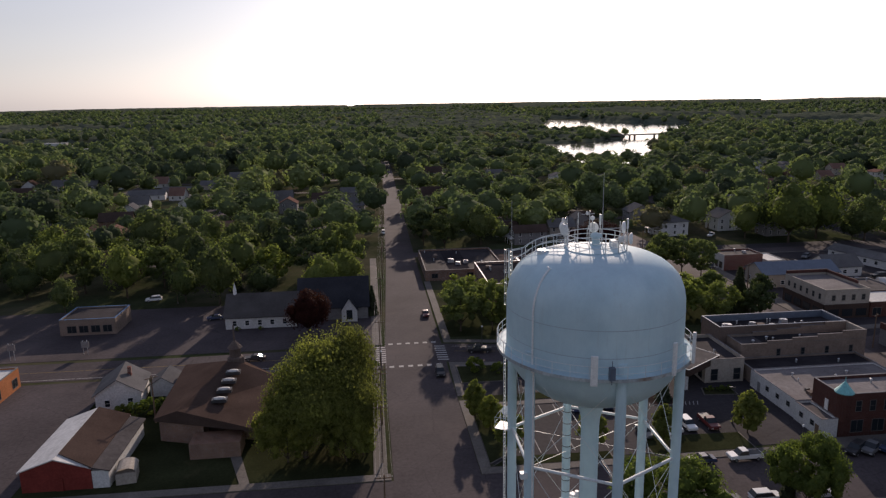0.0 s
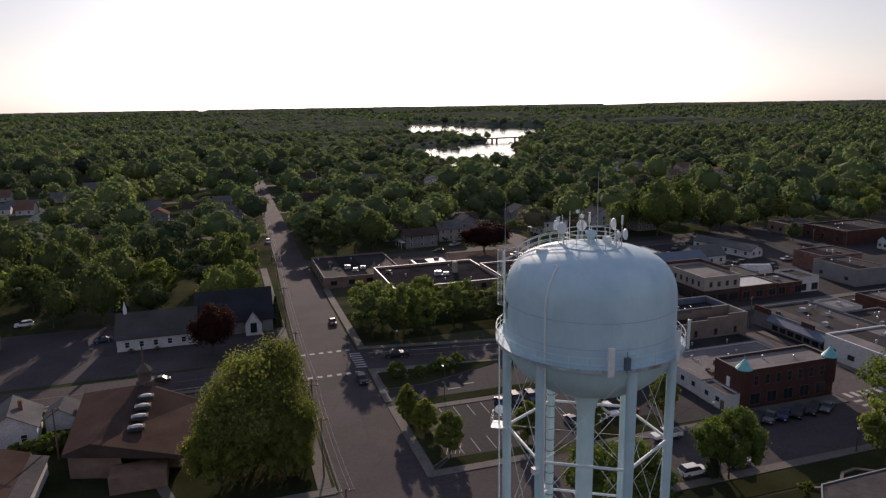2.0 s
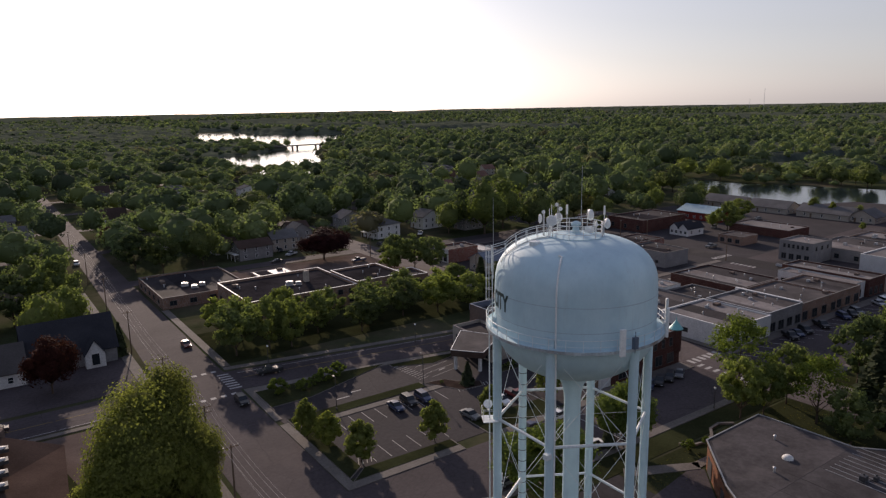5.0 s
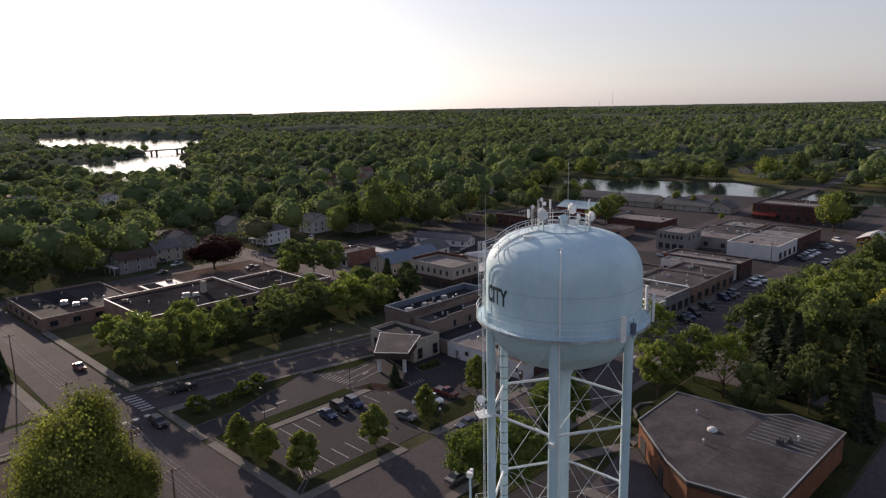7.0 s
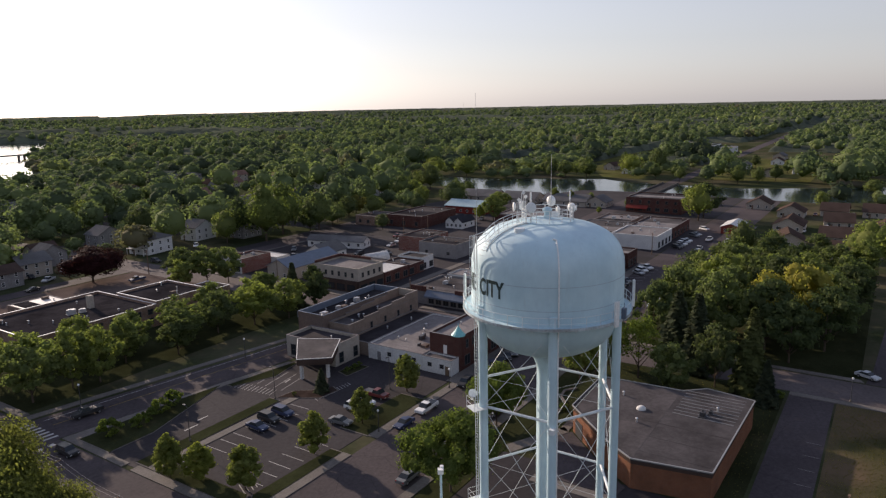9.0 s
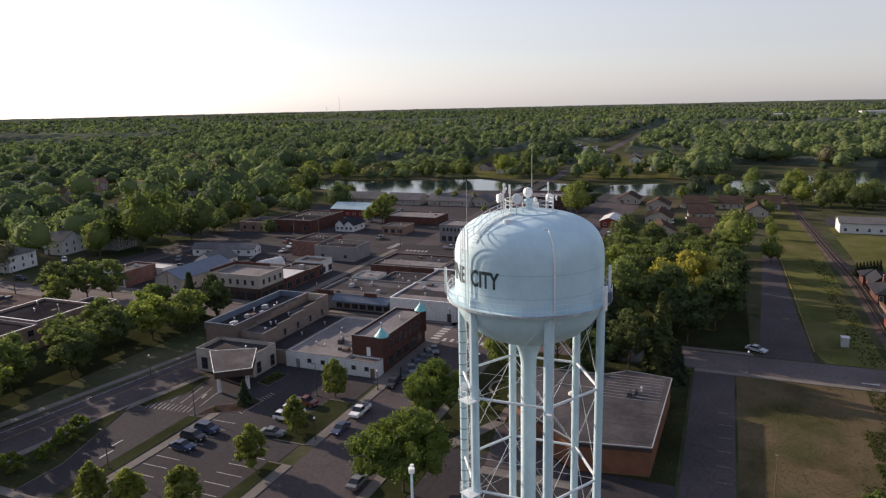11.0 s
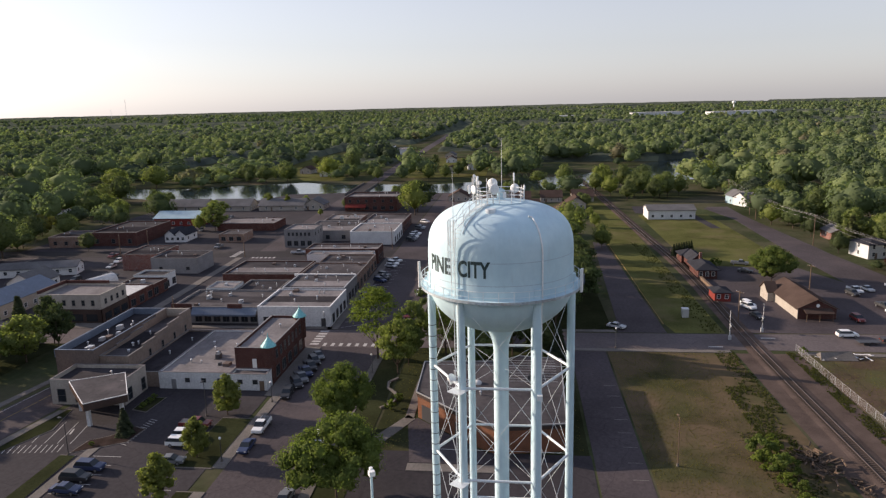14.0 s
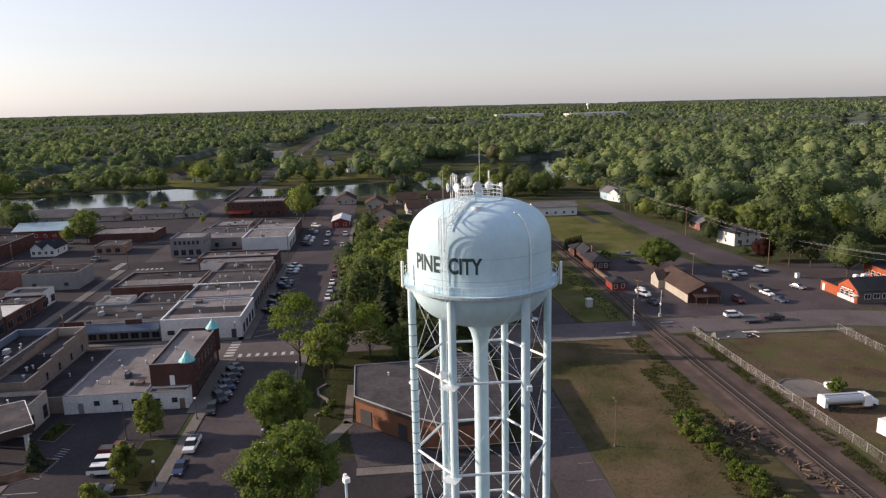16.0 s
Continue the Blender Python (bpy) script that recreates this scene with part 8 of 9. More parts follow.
tl = thing("trailer", "low dark flatbed trailer behind a pickup", "trailer", at=(110.2, -26.6, 0.04), turn=92)
part("bed", MB().box(-2.6, -1.0, 0.55, 2.2, 1.0, 0.75), M_DARK, tl)
part("drawbar", MB().tube((-2.6, 0, 0.6), (-4.0, 0, 0.55), 0.06), M_DARK, tl)
for s in (-1, 1):
    for wx in (0.0, 0.9):
        part("wheel", MB().tube((wx, s * 0.95, 0.36), (wx, s * 1.15, 0.36), 0.34, 12), M_TYRE, tl)

rb = thing("bridge", "low highway bridge over the river", "bridge")
part("deck", MB().prism([(388, 154.6), (456, 156.2), (456, 166.4), (388, 164.8)], 0.12, 0.5), M_ASPHALT, rb)
for y0 in (154.3, 164.9):
    part("parapet", MB().prism([(388, y0), (456, y0 + 1.6), (456, y0 + 1.9), (388, y0 + 0.3)], 0.1, 1.3), M_CONC, rb)
# ---- far things: bridge, masts, far tower, warehouses ----
br = thing("bridge", "long low concrete road bridge over the lake", "bridge")
part("deck", MB().prism([(345, 986), (472, 1004), (471, 1012), (344, 994)], 4.0, 5.2), M_CONC, br)
part("parapet", MB().prism([(345, 985.7), (472, 1003.7), (472, 1004), (345, 986)], 5.2, 6.1), M_CONC, br)
for x in (384, 392, 424, 432, 456):
    part("pier", MB().box(x - 0.8, 989 + (x - 345) * 0.142, -1, x + 0.8, 993 + (x - 345) * 0.142, 4.0), M_CONC, br)
for az, d, h in ((59.6, 3300, 108), (58.6, 3500, 66)):
    x, y = -30 + d * math.sin(radians(az)), 40 + d * math.cos(radians(az))
    m = thing("radio_mast", "thin lattice radio mast on the horizon", "mast", at=(x, y, 0))
    mb = MB()
    for k in range(3):
        a = k * 2.094
        mb.tube((0.9 * math.cos(a), 0.9 * math.sin(a), 0), (0.9 * math.cos(a), 0.9 * math.sin(a), h), 0.2, 4)
    for z in range(0, int(h), 6):
        for k in range(3):
            a, b = k * 2.094, (k + 1) * 2.094
            mb.tube((0.9 * math.cos(a), 0.9 * math.sin(a), z), (0.9 * math.cos(b), 0.9 * math.sin(b), z + 6), 0.12, 3)
    part("lattice", mb, M_GALV, m)
ft = thing("far_water_tower", "distant white water tower above the woods", "water tower", at=(2835, -795, 0))
part("tank", MB().lathe([(2.5, 30), (6.5, 33), (7.5, 36.5), (6.5, 40), (0, 42)], 20), M_DISH, ft, smooth=True)
part("stem", MB().lathe([(4.5, 0), (2.6, 8), (2.6, 28), (3.2, 29)], 16), M_DISH, ft)
for x, y, w, d, h, t in ((2330, -400, 40, 190, 14, 22), (2230, -640, 40, 230, 14, 22), (2080, -90, 40, 70, 14, 5), (-402, 1018, 44, 12, 5, -10), (-338, 930, 34, 10, 5, -8), (-455, 1090, 30, 10, 5, 0)):
    wh = thing("warehouse", "distant long white-roofed warehouse", "warehouse", at=(x, y, 0), turn=t)
    part("wall", MB().box(-w / 2, -d / 2, 0, w / 2, d / 2, h), M_WHITE, wh)
    part("roof", MB().box(-w / 2 - 0.4, -d / 2 - 0.4, h, w / 2 + 0.4, d / 2 + 0.4, h + 0.6), M_ROOF_WHITE, wh)
    keep(x - w / 2 - 20, y - d / 2 - 30, x + w / 2 + 20, y + d / 2 + 10)

# ---- trees ----
MAPLE = [make_tree("full green shade tree in early leaf", "tree", m, H, w, s, cl, pe, 0.29, core=0.6) for m, H, w, s, cl, pe in
         ((M_LEAF, 14, 12, 1, 58, 46), (M_LEAF, 15, 14, 2, 62, 46), (M_LEAF2, 13, 11, 3, 54, 46), (M_LEAF_DARK, 14, 12, 4, 56, 44))]
OVAL = make_tree("small upright street tree with pale green leaves", "tree", M_LEAF_PEAR, 7.6, 5.4, 7, 60, 40, 0.17, "oval", 1.2)
SPRUCE = make_conifer("tall dark green spruce tree", 17, 7.5, 9)
REDT = garden_tree("round purple-leaved maple tree", M_LEAF_RED, 12, 12.5, 11, 36, 3400, 0.019, 14)
GOLD = make_tree("tall tree with golden spring leaves", "tree", M_LEAF_YEL, 19, 20, 12, 60, 46, 0.42)
NEAR = make_tree("full round maple in bright green leaf", "tree", M_LEAF_NEAR, 12.4, 14.5, 51, 90, 110, 0.18, core=0.62)
BIG = garden_tree("huge old silver maple with dense pale green crown", M_LEAF_PALE, 22, 13, 13, 40, 15000, 0.0132, 10, 1.45)
BUSH = make_tree("low round green shrub", "shrub", M_LEAF_NEAR, 2.6, 3.2, 19, 22, 40, 0.16, "round", 0.2, 0.6, 0.05)
BROAD = make_tree("broad old maple with thin yellowish lower leaves", "tree", M_LEAF_PALE, 14, 14, 17, 130, 80, 0.18, "round", 0.8, 0.5)
AIRY = make_tree("tall open shade tree with gaps between its branches", "tree", M_LEAF_NEAR, 16, 12, 27, 62, 60, 0.22, "round", 4.0, 0.25)
LITE = [garden_tree("green garden tree between the houses", m, H, w, k) for m, H, w, k in ((M_LEAF, 14, 13, 41), (M_LEAF2, 13, 12, 42), (M_LEAF_DARK, 14, 13, 43))]
PLACED = {}
SIZE = {id(MAPLE[0]): (14, 12), id(MAPLE[1]): (15, 14), id(MAPLE[2]): (13, 11), id(MAPLE[3]): (14, 12), id(OVAL): (7.6, 5.4), id(SPRUCE): (17, 7.5), id(REDT): (12, 12.5), id(GOLD): (19, 20), id(BIG): (22, 13), id(BROAD): (14, 14), id(BUSH): (2.6, 3.2), id(AIRY): (16, 12), id(NEAR): (12.4, 14.5), id(LITE[0]): (14, 13), id(LITE[1]): (13, 12), id(LITE[2]): (14, 13)}
trng = random.Random(21)
TREES = []


def plant(proto, x, y, H, w=None, label=None):
    h0, w0 = SIZE[id(proto)]
    sz, sx = H / h0, (w / w0 if w else H / h0)
    m = pose(x, y, 0, 0, 0, trng.uniform(0, 360))
    if id(proto) not in PLACED:
        t = proto
        PLACED[id(proto)] = t
        t.matrix_world = m @ Matrix.Diagonal((sx, sx, sz, 1))
    else:
        t = copy_thing(proto, m)
        t.scale = (sx, sx, sz)
    if label:
        t["label"] = label
    TREES.append((x, y, (w or w0 * sx) / 2))
    return t


A, Bm, C, D = MAPLE
plant(BIG, -5.4, 121.4, 18.8, 13.0)
plant(BIG, -9.4, 116.0, 18.6, 14.5)
plant(BIG, -12.4, 110.6, 16.6, 14.5)
plant(BIG, -4.4, 112.0, 13.0, 10.5)
plant(BROAD, -15.2, 109.4, 12, 10.5)
plant(BROAD, -5.4, 108.2, 11, 8)
plant(OVAL, -2.6, 110.0, 6, 5)
for x, y, h, w in ((18.6, 121.5, 7.8, 4.8), (20.6, 116.6, 6.6, 5.4), (22.6, 108.2, 7.6, 6.2), (36.6, 106.8, 7.9, 5.5), (49.6, 107.0, 7.4, 4.8), (66.0, 108.6, 8.2, 5.9)):
    plant(OVAL, x, y, h, w)
for p, x, y, h, w in ((C, 22.6, 172, 13.5, 12.5), (A, 31, 172, 13, 10), (A, 40, 184, 11.5, 11), (C, 28, 184, 11, 11), (C, 62, 176, 10.5, 12), (A, 72, 175, 11, 11), (C, 82, 172, 11, 12), (A, 91, 168, 11, 11), (D, 100, 166, 11, 8), (D, 104, 170, 12, 8), (A, 52, 182, 10, 9),
                      (A, 102, 230, 12, 12), (C, 106, 222, 12.5, 12), (A, 110, 216, 12, 11), (C, 96, 222, 10, 9), (LITE[1], 45.5, 279.5, 17.5, 17), (LITE[1], 88, 357, 15, 16), (C, 30, 276, 15, 14), (D, 22, 284, 14, 13),
                      (NEAR, 38.6, 80.4, 12.4, 14.5), (NEAR, 61.6, 85.0, 11.5, 10.5), (AIRY, 96.5, 85.6, 16.5, 12), (C, 88, 79.6, 12, 9), (A, 93, 62, 10, 9), (AIRY, 97, 70, 13, 10), (A, 101, 78, 12, 9), (Bm, 100, 55, 13, 10),
                      (A, 287, 207.5, 11, 14), (D, 316, 107, 17, 20)):
    plant(p, x, y, h, w)
plant(REDT, -16.8, 173.4, 12.9, 12.2)
plant(REDT, 87, 259, 13, 23)
plant(REDT, 24, 330, 13, 16)
plant(GOLD, 142, 46, 18, 18)
for x, y, h, w in ((107.5, 60.5, 17, 9), (100.8, 48.5, 17.5, 8), (112, 66, 16, 10), (96, 44.8, 9, 5), (60.0, 86.9, 4.6, 3.0), (56.8, 123.8, 5.2, 3.4), (101, 176, 13, 7), (-0.2, 190.0, 8.5, 3.6)):
    plant(SPRUCE, x, y, h, w)
for x, y, h, w, p in ((124, 60, 18, 15, A), (130, 70, 17, 14, Bm), (121, 74, 15, 12, D), (128, 50, 17, 15, D), (136, 60, 17, 15, A), (140, 72, 16, 14, C), (150, 64, 17, 16, Bm), (154, 50, 17, 15, D), (160, 72, 15, 14, A), (166, 58, 16, 15, C), (172, 46, 15, 14, A), (178, 66, 15, 14, Bm), (186, 52, 14, 13, D),
                      (192, 70, 14, 14, C), (122, 44, 14, 12, D), (134, 38, 15, 13, D), (150, 38, 15, 14, A), (164, 36, 14, 13, D), (182, 36, 13, 12, C), (200, 40, 13, 12, A), (208, 60, 13, 12, D), (222, 48, 12, 12, A), (216, 34, 12, 11, C)):
    plant(p, x, y, h, w)

for p, x, y, h, w in ((A, 262, 197, 13, 12), (LITE[0], 305.5, 107, 18, 17), (OVAL, 332, 194.6, 9, 5), (OVAL, 331, 184, 8.5, 4.5), (LITE[1], 396, 4, 12, 13), (LITE[0], 352, -9, 12, 11), (LITE[1], 372, -2, 13, 12), (LITE[1], 365, -34, 15, 13), (LITE[0], 352, -24, 13, 12), (LITE[0], 378, -22, 14, 13),
                      (LITE[1], 266, 18.5, 7, 6), (LITE[0], 290, 18, 6, 5), (LITE[2], 218, 21, 10, 9), (LITE[0], 348, 18, 6, 6), (LITE[0], 174, -27, 10, 13), (LITE[2], 268, -66.5, 8, 9), (LITE[0], 305, -69, 10, 11), (LITE[2], 242, -66, 9, 9), (LITE[1], 300, -20, 5, 4),
                      (LITE[2], 184, -63.8, 3.2, 6), (LITE[0], 172, -74, 16, 14), (LITE[1], 190, -84, 17, 15), (LITE[0], 216, -84, 15, 14), (LITE[2], 246, -80, 15, 13), (LITE[0], 276, -82, 16, 15), (LITE[1], 322, -80, 15, 13), (LITE[2], 150, -80, 14, 13), (LITE[1], 262, 205, 8, 7), (LITE[0], 216, 232, 8, 8), (LITE[2], 268, 248, 11, 10), (LITE[1], 292, 262, 12, 11), (LITE[0], 246, 262, 12, 11), (LITE[1], 222, 266, 11, 11), (LITE[2], 198, 262, 11, 10)):
    plant(p, x, y, h, w)
for x, y, h in ((345, 262, 9), (352, 275, 10), (345, 200, 8), (346, 178, 6), (366, 128, 9), (366, 118, 8), (376, 60, 9), (470, 120, 13), (478, 108, 12), (474, 160, 11), (482, 180, 12), (476, 230, 12), (470, 260, 11), (486, 245, 12), (500, 170, 10), (520, 140, 11), (500, 100, 12), (520, 70, 12), (560, 100, 10), (600, 130, 11), (640, 90, 12), (540, 220, 11), (620, 250, 10), (400, 22, 9), (420, -2, 10), (330, 150, 6), (306, 158, 4)):
    plant(LITE[int(x) % 3], x, y, h, h * 0.9)

for x, y, h in ((54.6, 15.2, 4.6), (51.5, 15.8, 3.4), (49.4, 13.6, 4.2), (46.6, 14.2, 2.4), (45, 12.7, 2.2), (39, 14.2, 3.4), (36.8, 12.4, 3.6), (34.2, 13.4, 3.0), (57, 12.2, 2.2), (60.5, 11.6, 1.8), (66.2, -19.6, 2.6), (30, 12, 3),
                (27.0, 142.2, 2.6), (30.2, 143.6, 2.4), (33.0, 144.2, 3.0), (36.4, 145.0, 3.2), (22, 143.6, 3.4), (68, 126.6, 1.2), (70.2, 126.3, 1.3), (72, 126.5, 1.2), (52.6, 127.6, 0.8),
                (-44, 131.5, 3.4), (-46.5, 130.4, 3.0), (-41.5, 132.6, 3.2), (-49, 131, 2.6), (-1.2, 146.8, 3.4), (-36, 181.2, 1.2), (-30, 181.2, 1.1), (66.8, -20.4, 3.4), (104, -10.2, 1.6), (70, 78, 1.8), (74, 77, 1.6), (186, -13, 4), (100.6, 42.8, 1.6)):
    plant(BUSH, x, y, h * (0.85 if y < 17 else 1.0))
for p, x, y, h, w in ((C, 24, 190, 10, 9), (A, 46, 176, 11, 10), (C, 56, 170, 9.5, 10), (C, 66, 184, 10, 10), (A, 78, 184, 11, 10), (C, 88, 180, 10.5, 10), (D, 96, 182, 10, 9), (A, 36, 170, 12, 10), (A, 99, 188, 9, 8), (D, 93, 78, 10, 7)):
    plant(p, x, y, h, w)
# garden trees along the road out of town
for p, x, y, h, w in ((D, 164, -69, 21, 13), (REDT, 174, -65.6, 8.4, 8.6), (A, 163, -76, 17, 13), (NEAR, 166, -24.5, 11, 13), (Bm, 205, -80, 15, 13), (A, 224, -74, 14, 11), (C, 178, -82, 18, 14), (Bm, 262, -70, 12, 10), (D, 318, -70, 11, 10)):
    plant(p, x, y, h, w)
for k in range(8):
    plant(SPRUCE, 205.0 + k * 0.9, -3.4 - k * 1.1, 4.6, 2.4)

# close row of tall trees behind the forecourt
for k in range(13):
    plant((A, D, Bm, LITE[2], LITE[0])[k % 5], -152 + 12 * k, 232 + 5 * math.sin(k * 2.3), 15.5 + 2.5 * math.sin(k * 1.7), 14 + 1.5 * math.cos(k * 2.9))
for k in range(9):
    plant((LITE[0], LITE[2], LITE[1])[k % 3], -150 + 17 * k, 248 + 4 * math.sin(k * 1.9), 16 + 3 * math.sin(k * 2.7), 15)
# trees along the river, the railway and the back streets
for p, x, y, h, w in ((LITE[1], 449, 358, 15, 22), (LITE[0], 444, 323, 17, 24), (LITE[2], 292, 240, 15, 18), (LITE[1], 480, 305, 13, 20), (LITE[1], 478, 286, 11, 15), (LITE[1], 480, 266, 15, 17), (LITE[1], 472, 248, 13, 15), (LITE[1], 470, 230, 17, 20), (LITE[1], 500, 204, 17, 22), (LITE[0], 530, 192, 20, 20),
                      (LITE[2], 306, 287, 16, 17), (LITE[0], 316, 284, 12, 14), (LITE[1], 365, -15, 15, 14), (LITE[1], 362, -29, 14, 14), (LITE[0], 371, -42, 13, 12), (LITE[1], 410, -67, 18, 17), (LITE[1], 366, -70, 10, 12), (LITE[0], 366, -82, 12, 17), (LITE[2], 330, -86, 14, 18), (LITE[0], 270, -60, 10, 12), (LITE[2], 261, -66, 10, 12),
                      (LITE[1], 290, -90, 15, 15), (LITE[2], 274, -98, 17, 19), (LITE[1], 232, -88, 11, 13), (SPRUCE, 221, -72, 12, 8), (LITE[2], 211, -91, 23, 18), (LITE[2], 182, -86, 23, 15), (LITE[0], 224, -80, 10, 11), (LITE[0], 252, -130, 16, 15),
                      (LITE[1], 430, 22, 15, 14), (LITE[1], 404, -1, 17, 16), (LITE[1], 398, -14, 17, 17), (LITE[0], 392, -25, 17, 16), (LITE[1], 388, -37, 13, 15), (LITE[1], 326, 17, 8, 7.5), (LITE[1], 446, 38, 9, 14),
                      (LITE[2], 170, 262, 25, 24), (LITE[0], 158, 274, 15, 14), (LITE[2], 186, 268, 24, 24), (LITE[0], 202, 260, 19, 20), (LITE[2], 170, 279, 19, 17), (LITE[0], 216, 264, 10, 15), (GOLD, 250, 277, 10, 13), (LITE[1], 256, 268, 9, 13), (LITE[0], 360, 302, 18, 19), (LITE[1], 314, 252, 13, 14), (LITE[0], 238, 272, 12, 13),
                      (LITE[0], 165, 312, 14, 16), (LITE[0], 152, 326, 14, 16), (LITE[1], 148, 371, 15, 15), (LITE[1], 104, 386, 15, 24), (LITE[1], 364, 313, 13, 19)):
    plant(p, x, y, h, w)

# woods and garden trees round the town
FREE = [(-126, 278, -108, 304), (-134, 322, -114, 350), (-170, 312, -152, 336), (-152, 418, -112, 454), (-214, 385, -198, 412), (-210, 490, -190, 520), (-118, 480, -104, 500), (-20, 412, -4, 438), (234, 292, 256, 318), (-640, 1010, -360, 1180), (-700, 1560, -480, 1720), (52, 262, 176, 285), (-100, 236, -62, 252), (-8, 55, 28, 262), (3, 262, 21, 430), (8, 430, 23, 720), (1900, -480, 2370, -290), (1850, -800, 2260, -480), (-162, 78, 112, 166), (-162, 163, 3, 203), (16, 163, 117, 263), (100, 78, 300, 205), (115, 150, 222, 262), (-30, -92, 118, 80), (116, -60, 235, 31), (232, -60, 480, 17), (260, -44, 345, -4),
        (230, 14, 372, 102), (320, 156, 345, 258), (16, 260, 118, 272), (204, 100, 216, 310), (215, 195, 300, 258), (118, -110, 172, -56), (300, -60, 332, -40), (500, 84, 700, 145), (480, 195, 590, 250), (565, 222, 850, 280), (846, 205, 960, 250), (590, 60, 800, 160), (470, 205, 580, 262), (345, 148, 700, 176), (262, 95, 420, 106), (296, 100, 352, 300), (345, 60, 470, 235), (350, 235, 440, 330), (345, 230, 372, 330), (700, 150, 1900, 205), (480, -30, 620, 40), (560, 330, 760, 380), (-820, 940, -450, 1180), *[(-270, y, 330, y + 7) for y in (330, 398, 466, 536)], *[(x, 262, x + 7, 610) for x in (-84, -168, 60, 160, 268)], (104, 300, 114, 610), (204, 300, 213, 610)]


def inside(poly, x, y):
    c = False
    j = len(poly) - 1
    for i in range(len(poly)):
        (xi, yi), (xj, yj) = poly[i], poly[j]
        if (yi > y) != (yj > y) and x < (xj - xi) * (y - yi) / (yj - yi) + xi:
            c = not c
        j = i
    return c


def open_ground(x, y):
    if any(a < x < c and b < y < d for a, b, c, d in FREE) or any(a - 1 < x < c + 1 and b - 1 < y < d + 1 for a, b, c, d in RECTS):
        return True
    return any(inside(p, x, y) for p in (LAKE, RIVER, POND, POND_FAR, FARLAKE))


CENTRE = (-20.0, 25.0)
spots = []
cell = {}


def try_spot(x, y, gap):
    k = (int(x // 8), int(y // 8))
    for i in (-1, 0, 1):
        for j in (-1, 0, 1):
            for q in cell.get((k[0] + i, k[1] + j), ()):
                if (q[0] - x) ** 2 + (q[1] - y) ** 2 < gap * gap:
                    return False
    if open_ground(x, y):
        return False
    cell.setdefault(k, []).append((x, y))
    return True


for x, y, w in TREES:
    cell.setdefault((int(x // 8), int(y // 8)), []).append((x, y))
srng = random.Random(5)
for i in range(26000):
    d = 150 + (760 - 150) * srng.random() ** 0.7
    az = radians(srng.uniform(-36, 137))
    x, y = CENTRE[0] + d * math.sin(az), CENTRE[1] + d * math.cos(az)
    dens = noise.noise(Vector((x * 0.008, y * 0.008, 3.0)))
    if dens < -0.06 and srng.random() < 0.85:
        continue
    if try_spot(x, y, 10.0 + 6.0 * srng.random() ** 1.4 if d < 400 else 12.0 + 6.0 * srng.random() ** 1.3):
        spots.append((d, x, y))
spots.sort()
for d, x, y in spots[:50]:
    p = srng.choices((*LITE, SPRUCE), (4, 4, 4, 0.9))[0]
    h = (8 + 11 * srng.random()) if p is not SPRUCE else srng.uniform(9, 15)
    plant(p, x, y, h, h * srng.uniform(0.8, 1.05) if p is not SPRUCE else h * 0.42)


YARDS = [q for q in RECTS if q[1] > 262 and q[1] < 560 and q[2] - q[0] < 40]


def wood_stuff(name, places, seed, label, lobes, cards, size, core, hmin=6.5, hmax=20.5):
    """Many far trees in one mesh: a few crown shapes of leaf sprays, turned and scaled."""
    rng = np.random.default_rng(seed)
    shapes = [soft_crown(rng, lobes, cards, size, core) for k in range(7)]
    V, F, T, nv = [], [], [], 0
    for d, x, y in places:
        v, f, n = shapes[rng.integers(7)]
        stand = noise.noise(Vector((x * 0.011, y * 0.011, 9.0)))
        h = hmin + (hmax - hmin) * min(1.0, max(0.0, 0.45 + 0.5 * stand + rng.normal(0, 0.36)))
        w = h * rng.uniform(0.95, 1.35)
        if y > 262 and any(a - 7 < x < c + 5 and b - 24 < y < b + 2 for a, b, c, e in YARDS):  # trees in front of the houses, shrunk so the camera sees the houses
            h *= 0.5
            w *= 0.6
        if 40 < x < 470 and y > 430:  # lowered by the lake shore to open the camera's view of the water
            h *= 0.76
        if 430 < x < 640 and 150 < y < 400:  # lowered on the far bank so the field beyond shows in the camera's view
            h *= 0.62
        a = rng.uniform(0, 6.28)
        ca, sa = math.cos(a), math.sin(a)
        V.append(np.stack([x + (v[:, 0] * ca - v[:, 1] * sa) * w, y + (v[:, 0] * sa + v[:, 1] * ca) * w, v[:, 2] * h + land_z(math.hypot(x, y))], 1))
        F.append(f + nv)
        T.append(np.full(len(v), min(1.0, max(0.0, 0.42 + 0.6 * noise.noise(Vector((x * 0.008, y * 0.008, 2.0))) + rng.normal(0, 0.2)))))
        nv += len(v)
    me = np_mesh(name, np.concatenate(V), np.concatenate(F), M_LEAF_FAR)
    me.attributes.new("tree", "FLOAT", "POINT").data.foreach_set("value", np.concatenate(T).astype(np.float32))
    return tagged(new(name, me), label, "trees", kind="stuff")


rest = spots[50:]
wood_stuff("woods", [q for q in rest if q[0] < 400], 31, "dense green trees between the houses", 20, 360, 0.04, 4, 6.5, 22.0)
wood_stuff("woods", [q for q in rest if q[0] >= 400], 32, "green treetops beyond the houses", 14, 170, 0.055, 2, 7.5, 22.0)
far_spots = []
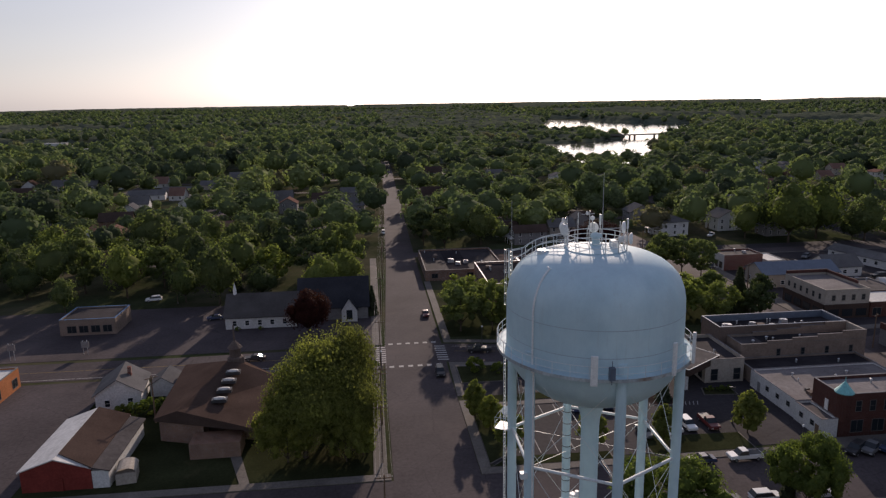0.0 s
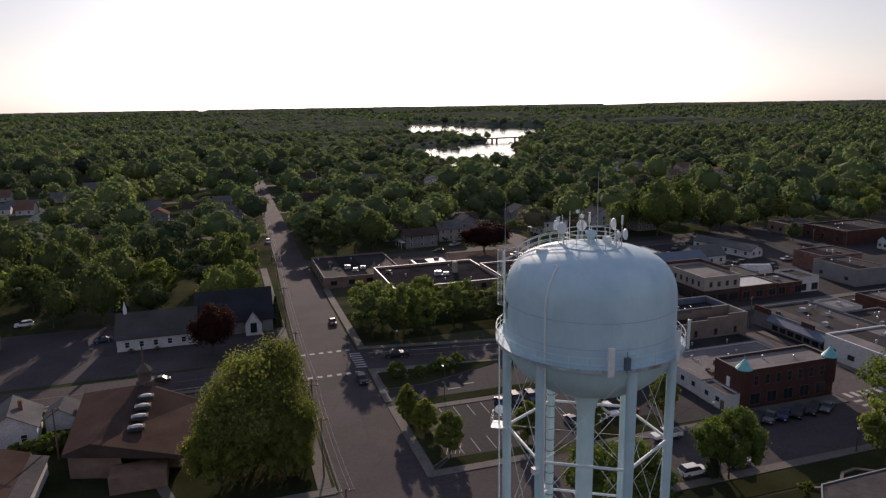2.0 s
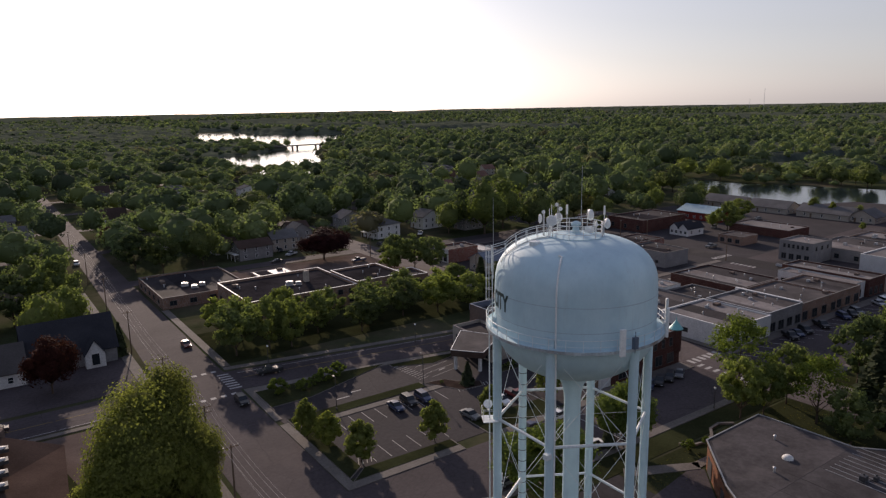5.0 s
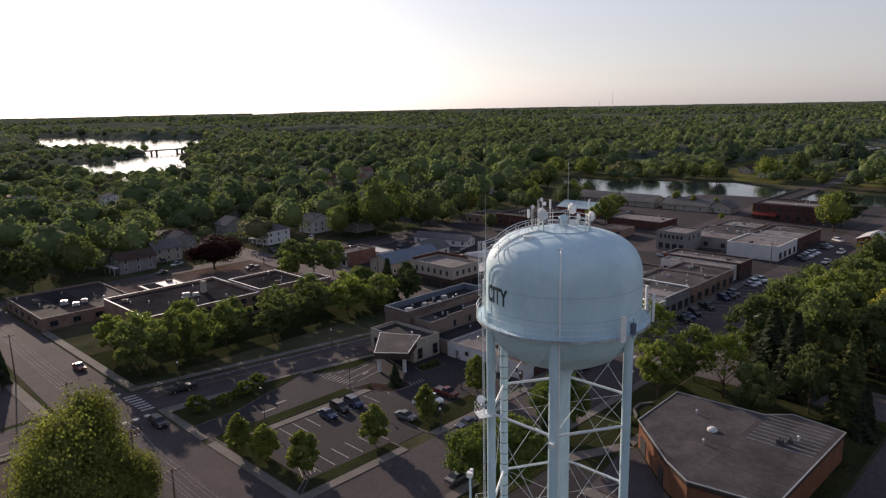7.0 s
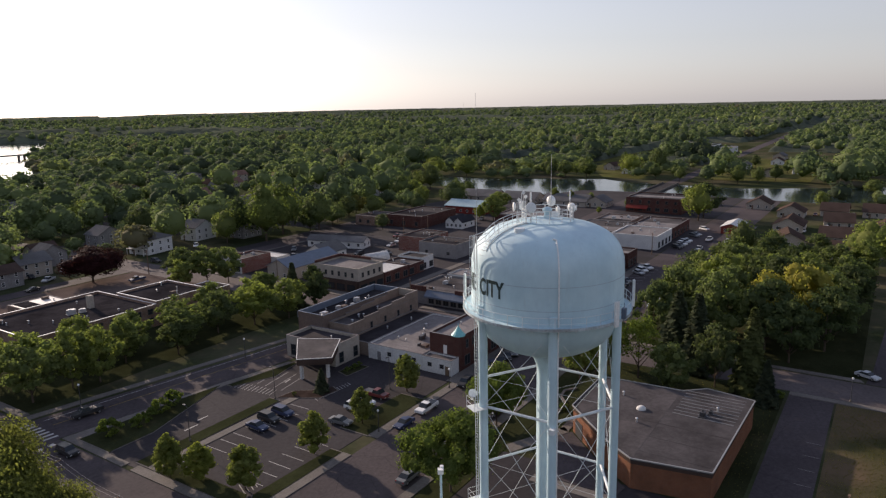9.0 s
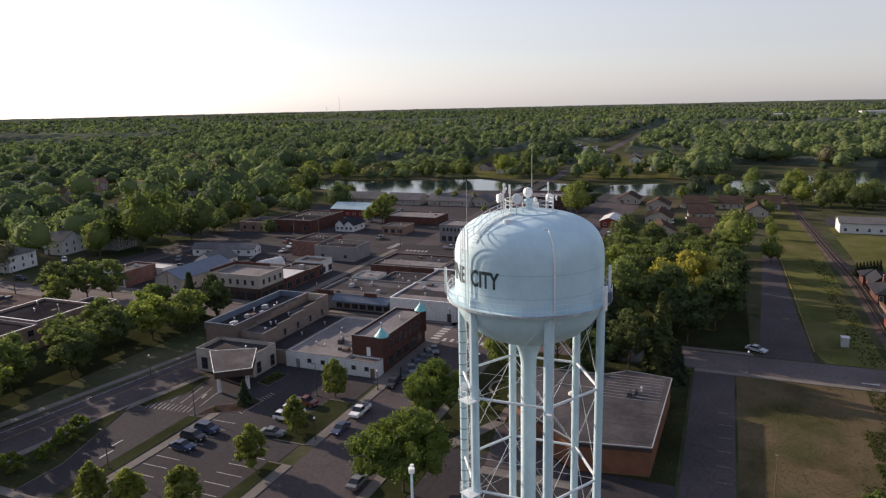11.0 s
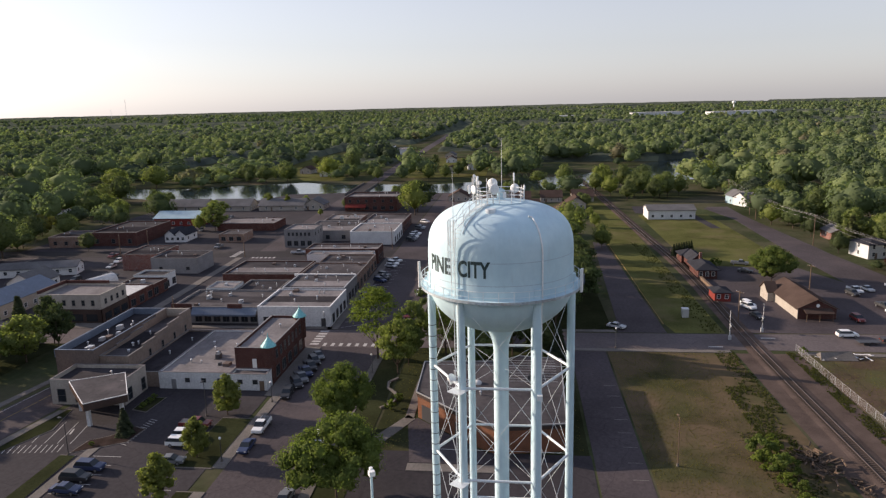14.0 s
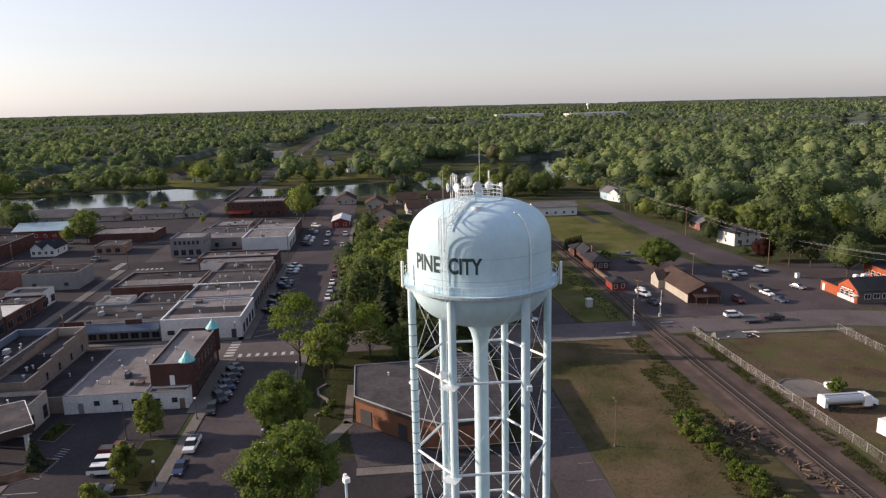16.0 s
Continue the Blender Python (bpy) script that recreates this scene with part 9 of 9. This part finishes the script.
for i in range(36000):
    d = 660 + (1500 - 660) * srng.random() ** 0.8
    az = radians(srng.uniform(-36, 137))
    x, y = CENTRE[0] + d * math.sin(az), CENTRE[1] + d * math.cos(az)
    if try_spot(x, y, 12.0):
        far_spots.append((d, x, y))
        if len(far_spots) > 4200:
            break
wood_stuff("woods", far_spots, 33, "far green treetops", 8, 40, 0.09, 1, 10.0, 18.0)
horizon_spots = []
for i in range(14000):
    d = 1450 + 2600 * srng.random()
    az = radians(srng.uniform(-36, 137))
    x, y = CENTRE[0] + d * math.sin(az), CENTRE[1] + d * math.cos(az)
    if noise.noise(Vector((x * 0.0016, y * 0.0016, 5.0))) > -0.3 and try_spot(x, y, 20.0):
        horizon_spots.append((d, x, y))
wood_stuff("woods", horizon_spots, 34, "low far treetops towards the horizon", 4, 16, 0.16, 1, 14.0, 22.0)


# the closed canopy out to the horizon
def canopy():
    az = np.radians(np.arange(-38, 139, 0.24))
    rr = [640.0]
    while rr[-1] < 4880:
        rr.append(rr[-1] * 1.012 + 0.3)
    rr = np.array(rr)
    R, Az = np.meshgrid(rr, az, indexing="ij")
    X, Y = CENTRE[0] + R * np.sin(Az), CENTRE[1] + R * np.cos(Az)
    rng = np.random.default_rng(8)
    Z = np.zeros_like(X)
    cellw = np.where(R < 1400, 13.0, np.where(R < 2300, 24.0, 38.0))
    # crowns: distance to the nearest of jittered points, one point a cell
    gx, gy = np.floor(X / cellw).astype(int), np.floor(Y / cellw).astype(int)
    best = np.full(X.shape, 1e9)
    hgt = np.zeros_like(X)

    def rnd(i, j, k):
        s = np.sin(i * 127.1 + j * 311.7 + k * 74.7) * 43758.5453
        return s - np.floor(s)

    for i in (-1, 0, 1):
        for j in (-1, 0, 1):
            cx, cy = gx + i, gy + j
            px, py = (cx + rnd(cx, cy, 1)) * cellw, (cy + rnd(cx, cy, 2)) * cellw
            q = (px - X) ** 2 + (py - Y) ** 2
            m = q < best
            best = np.where(m, q, best)
            hgt = np.where(m, rnd(cx, cy, 3), hgt)
    crown = np.sqrt(np.clip(1 - best / (0.7 * cellw) ** 2, 0.0, 1))
    far = np.clip((R - 1250) / 350, 0, 1)          # the single trees end here
    fade = np.clip(1.0 - (R - 1500) / 4000, 0.3, 1)
    stand = np.sin(X * 0.011 + 2.1 * np.sin(Y * 0.007)) * np.sin(Y * 0.012 + 1.9 * np.sin(X * 0.006))
    Z = (1 - far) * (3.5 + 3.0 * crown) + far * (6.0 + 1.0 * stand + fade * (4.0 * hgt + 5.5 * crown) + rng.normal(0, 0.3, X.shape) * fade)
    for ix in range(X.shape[0]):
        Z[ix] += land_z(rr[ix])
    low = np.zeros(X.shape, bool)
    wet = np.zeros(X.shape, bool)
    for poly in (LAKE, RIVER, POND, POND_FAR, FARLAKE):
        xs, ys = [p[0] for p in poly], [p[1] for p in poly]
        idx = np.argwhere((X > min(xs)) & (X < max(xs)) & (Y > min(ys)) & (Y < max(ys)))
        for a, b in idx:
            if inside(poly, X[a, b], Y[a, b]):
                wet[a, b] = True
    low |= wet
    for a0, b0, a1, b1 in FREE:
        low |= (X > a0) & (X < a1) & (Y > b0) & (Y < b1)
    big = np.sin(X * 0.0031 + 1.7 * np.sin(Y * 0.0023)) * np.sin(Y * 0.0037 + 1.3 * np.sin(X * 0.0019))
    low |= (big > 0.8) & (R > 1200)
    strip = np.sin(Y * 0.0105 + 0.0021 * X + 1.5 * np.sin(X * 0.0024)) * np.sin(X * 0.0043 + 0.7)
    low |= (strip > 0.84) & (R > 1500) & (R < 3600)
    Z = np.where((X > 40) & (X < 560) & (Y > 500) & (Y < 1000), Z * 0.6, Z)
    edge = low.copy()
    edge[1:] |= low[:-1]
    edge[:, 1:] |= low[:, :-1]
    edge[:, :-1] |= low[:, 1:]
    Z = np.where(edge & ~low, Z * 0.55, Z)
    Z = np.where(low, np.where((R > 1300) & ~wet, np.array([land_z(q) for q in rr])[:, None] + 0.4, -1.5), Z)
    Z[0] = -1.0
    Z[1] *= 0.6
    n, m = X.shape
    v = np.stack([X, Y, Z], 2).reshape(-1, 3)
    i = np.arange((n - 1) * m).reshape(n - 1, m)[:, :-1]
    f = np.stack([i, i + 1, i + m + 1, i + m], 2).reshape(-1, 4)
    me = np_mesh("woods", v, f, M_WOODS)
    me.polygons.foreach_set("use_smooth", np.ones(len(f), bool))
    ob = new("woods", me)
    return tagged(ob, "closed green woods reaching to the horizon", "woods", kind="stuff")


canopy()


# weeds and rough grass beside the railway and fences
def weeds(areas, seed, label, mat, thick=-0.12):
    rng = np.random.default_rng(seed)
    V, F = [], []
    nv = 0
    for x0, y0, x1, y1, n, size in areas:
        t = rng.random(n)
        x, y = x0 + (x1 - x0) * t, y0 + (y1 - y0) * rng.random(n)
        patch = np.array([noise.noise(Vector((a * 0.16, b * 0.3, seed))) + 0.6 * noise.noise(Vector((a * 0.6, b * 0.8, seed))) for a, b in zip(x, y)]) + rng.normal(0, 0.12, n)
        k = patch > thick
        x, y = x[k], y[k]
        m = len(x)
        for b in range(3):
            a = rng.uniform(0, 6.28, m)
            s = size * rng.uniform(0.4, 1.2, m)
            dx, dy = np.cos(a) * s, np.sin(a) * s
            lean = rng.normal(0, 0.3, (m, 2)) * s[:, None]
            z = np.full(m, 0.02)
            tri = np.stack([np.stack([x - dx, y - dy, z], 1), np.stack([x + dx, y + dy, z], 1), np.stack([x + lean[:, 0], y + lean[:, 1], s * 1.5], 1)], 1).reshape(-1, 3)
            V.append(tri)
            F.append(np.arange(3 * m).reshape(-1, 3) + nv)
            nv += 3 * m
    return tagged(new("weeds", np_mesh("weeds", np.concatenate(V), np.concatenate(F), mat)), label, "weeds", kind="stuff")


weeds(((72, 5.0, 104, 9.5, 1300, 0.18), (58, 7.5, 84, 13.0, 1500, 0.2), (34, 8.5, 64, 16, 1800, 0.17), (28, -8.8, 104, -6.2, 4200, 0.18), (118, 3.2, 230, 8, 1000, 0.24)), 5, "rough green weeds beside the railway", M_WEED, -0.18)
weeds(((-5, 12, 103, 33, 9000, 0.09), (36, -42, 100, -11, 5000, 0.09), (55, 43, 103, 78, 2500, 0.1)), 6, "short dry grass tufts in the field", M_DRYGRASS, -3)
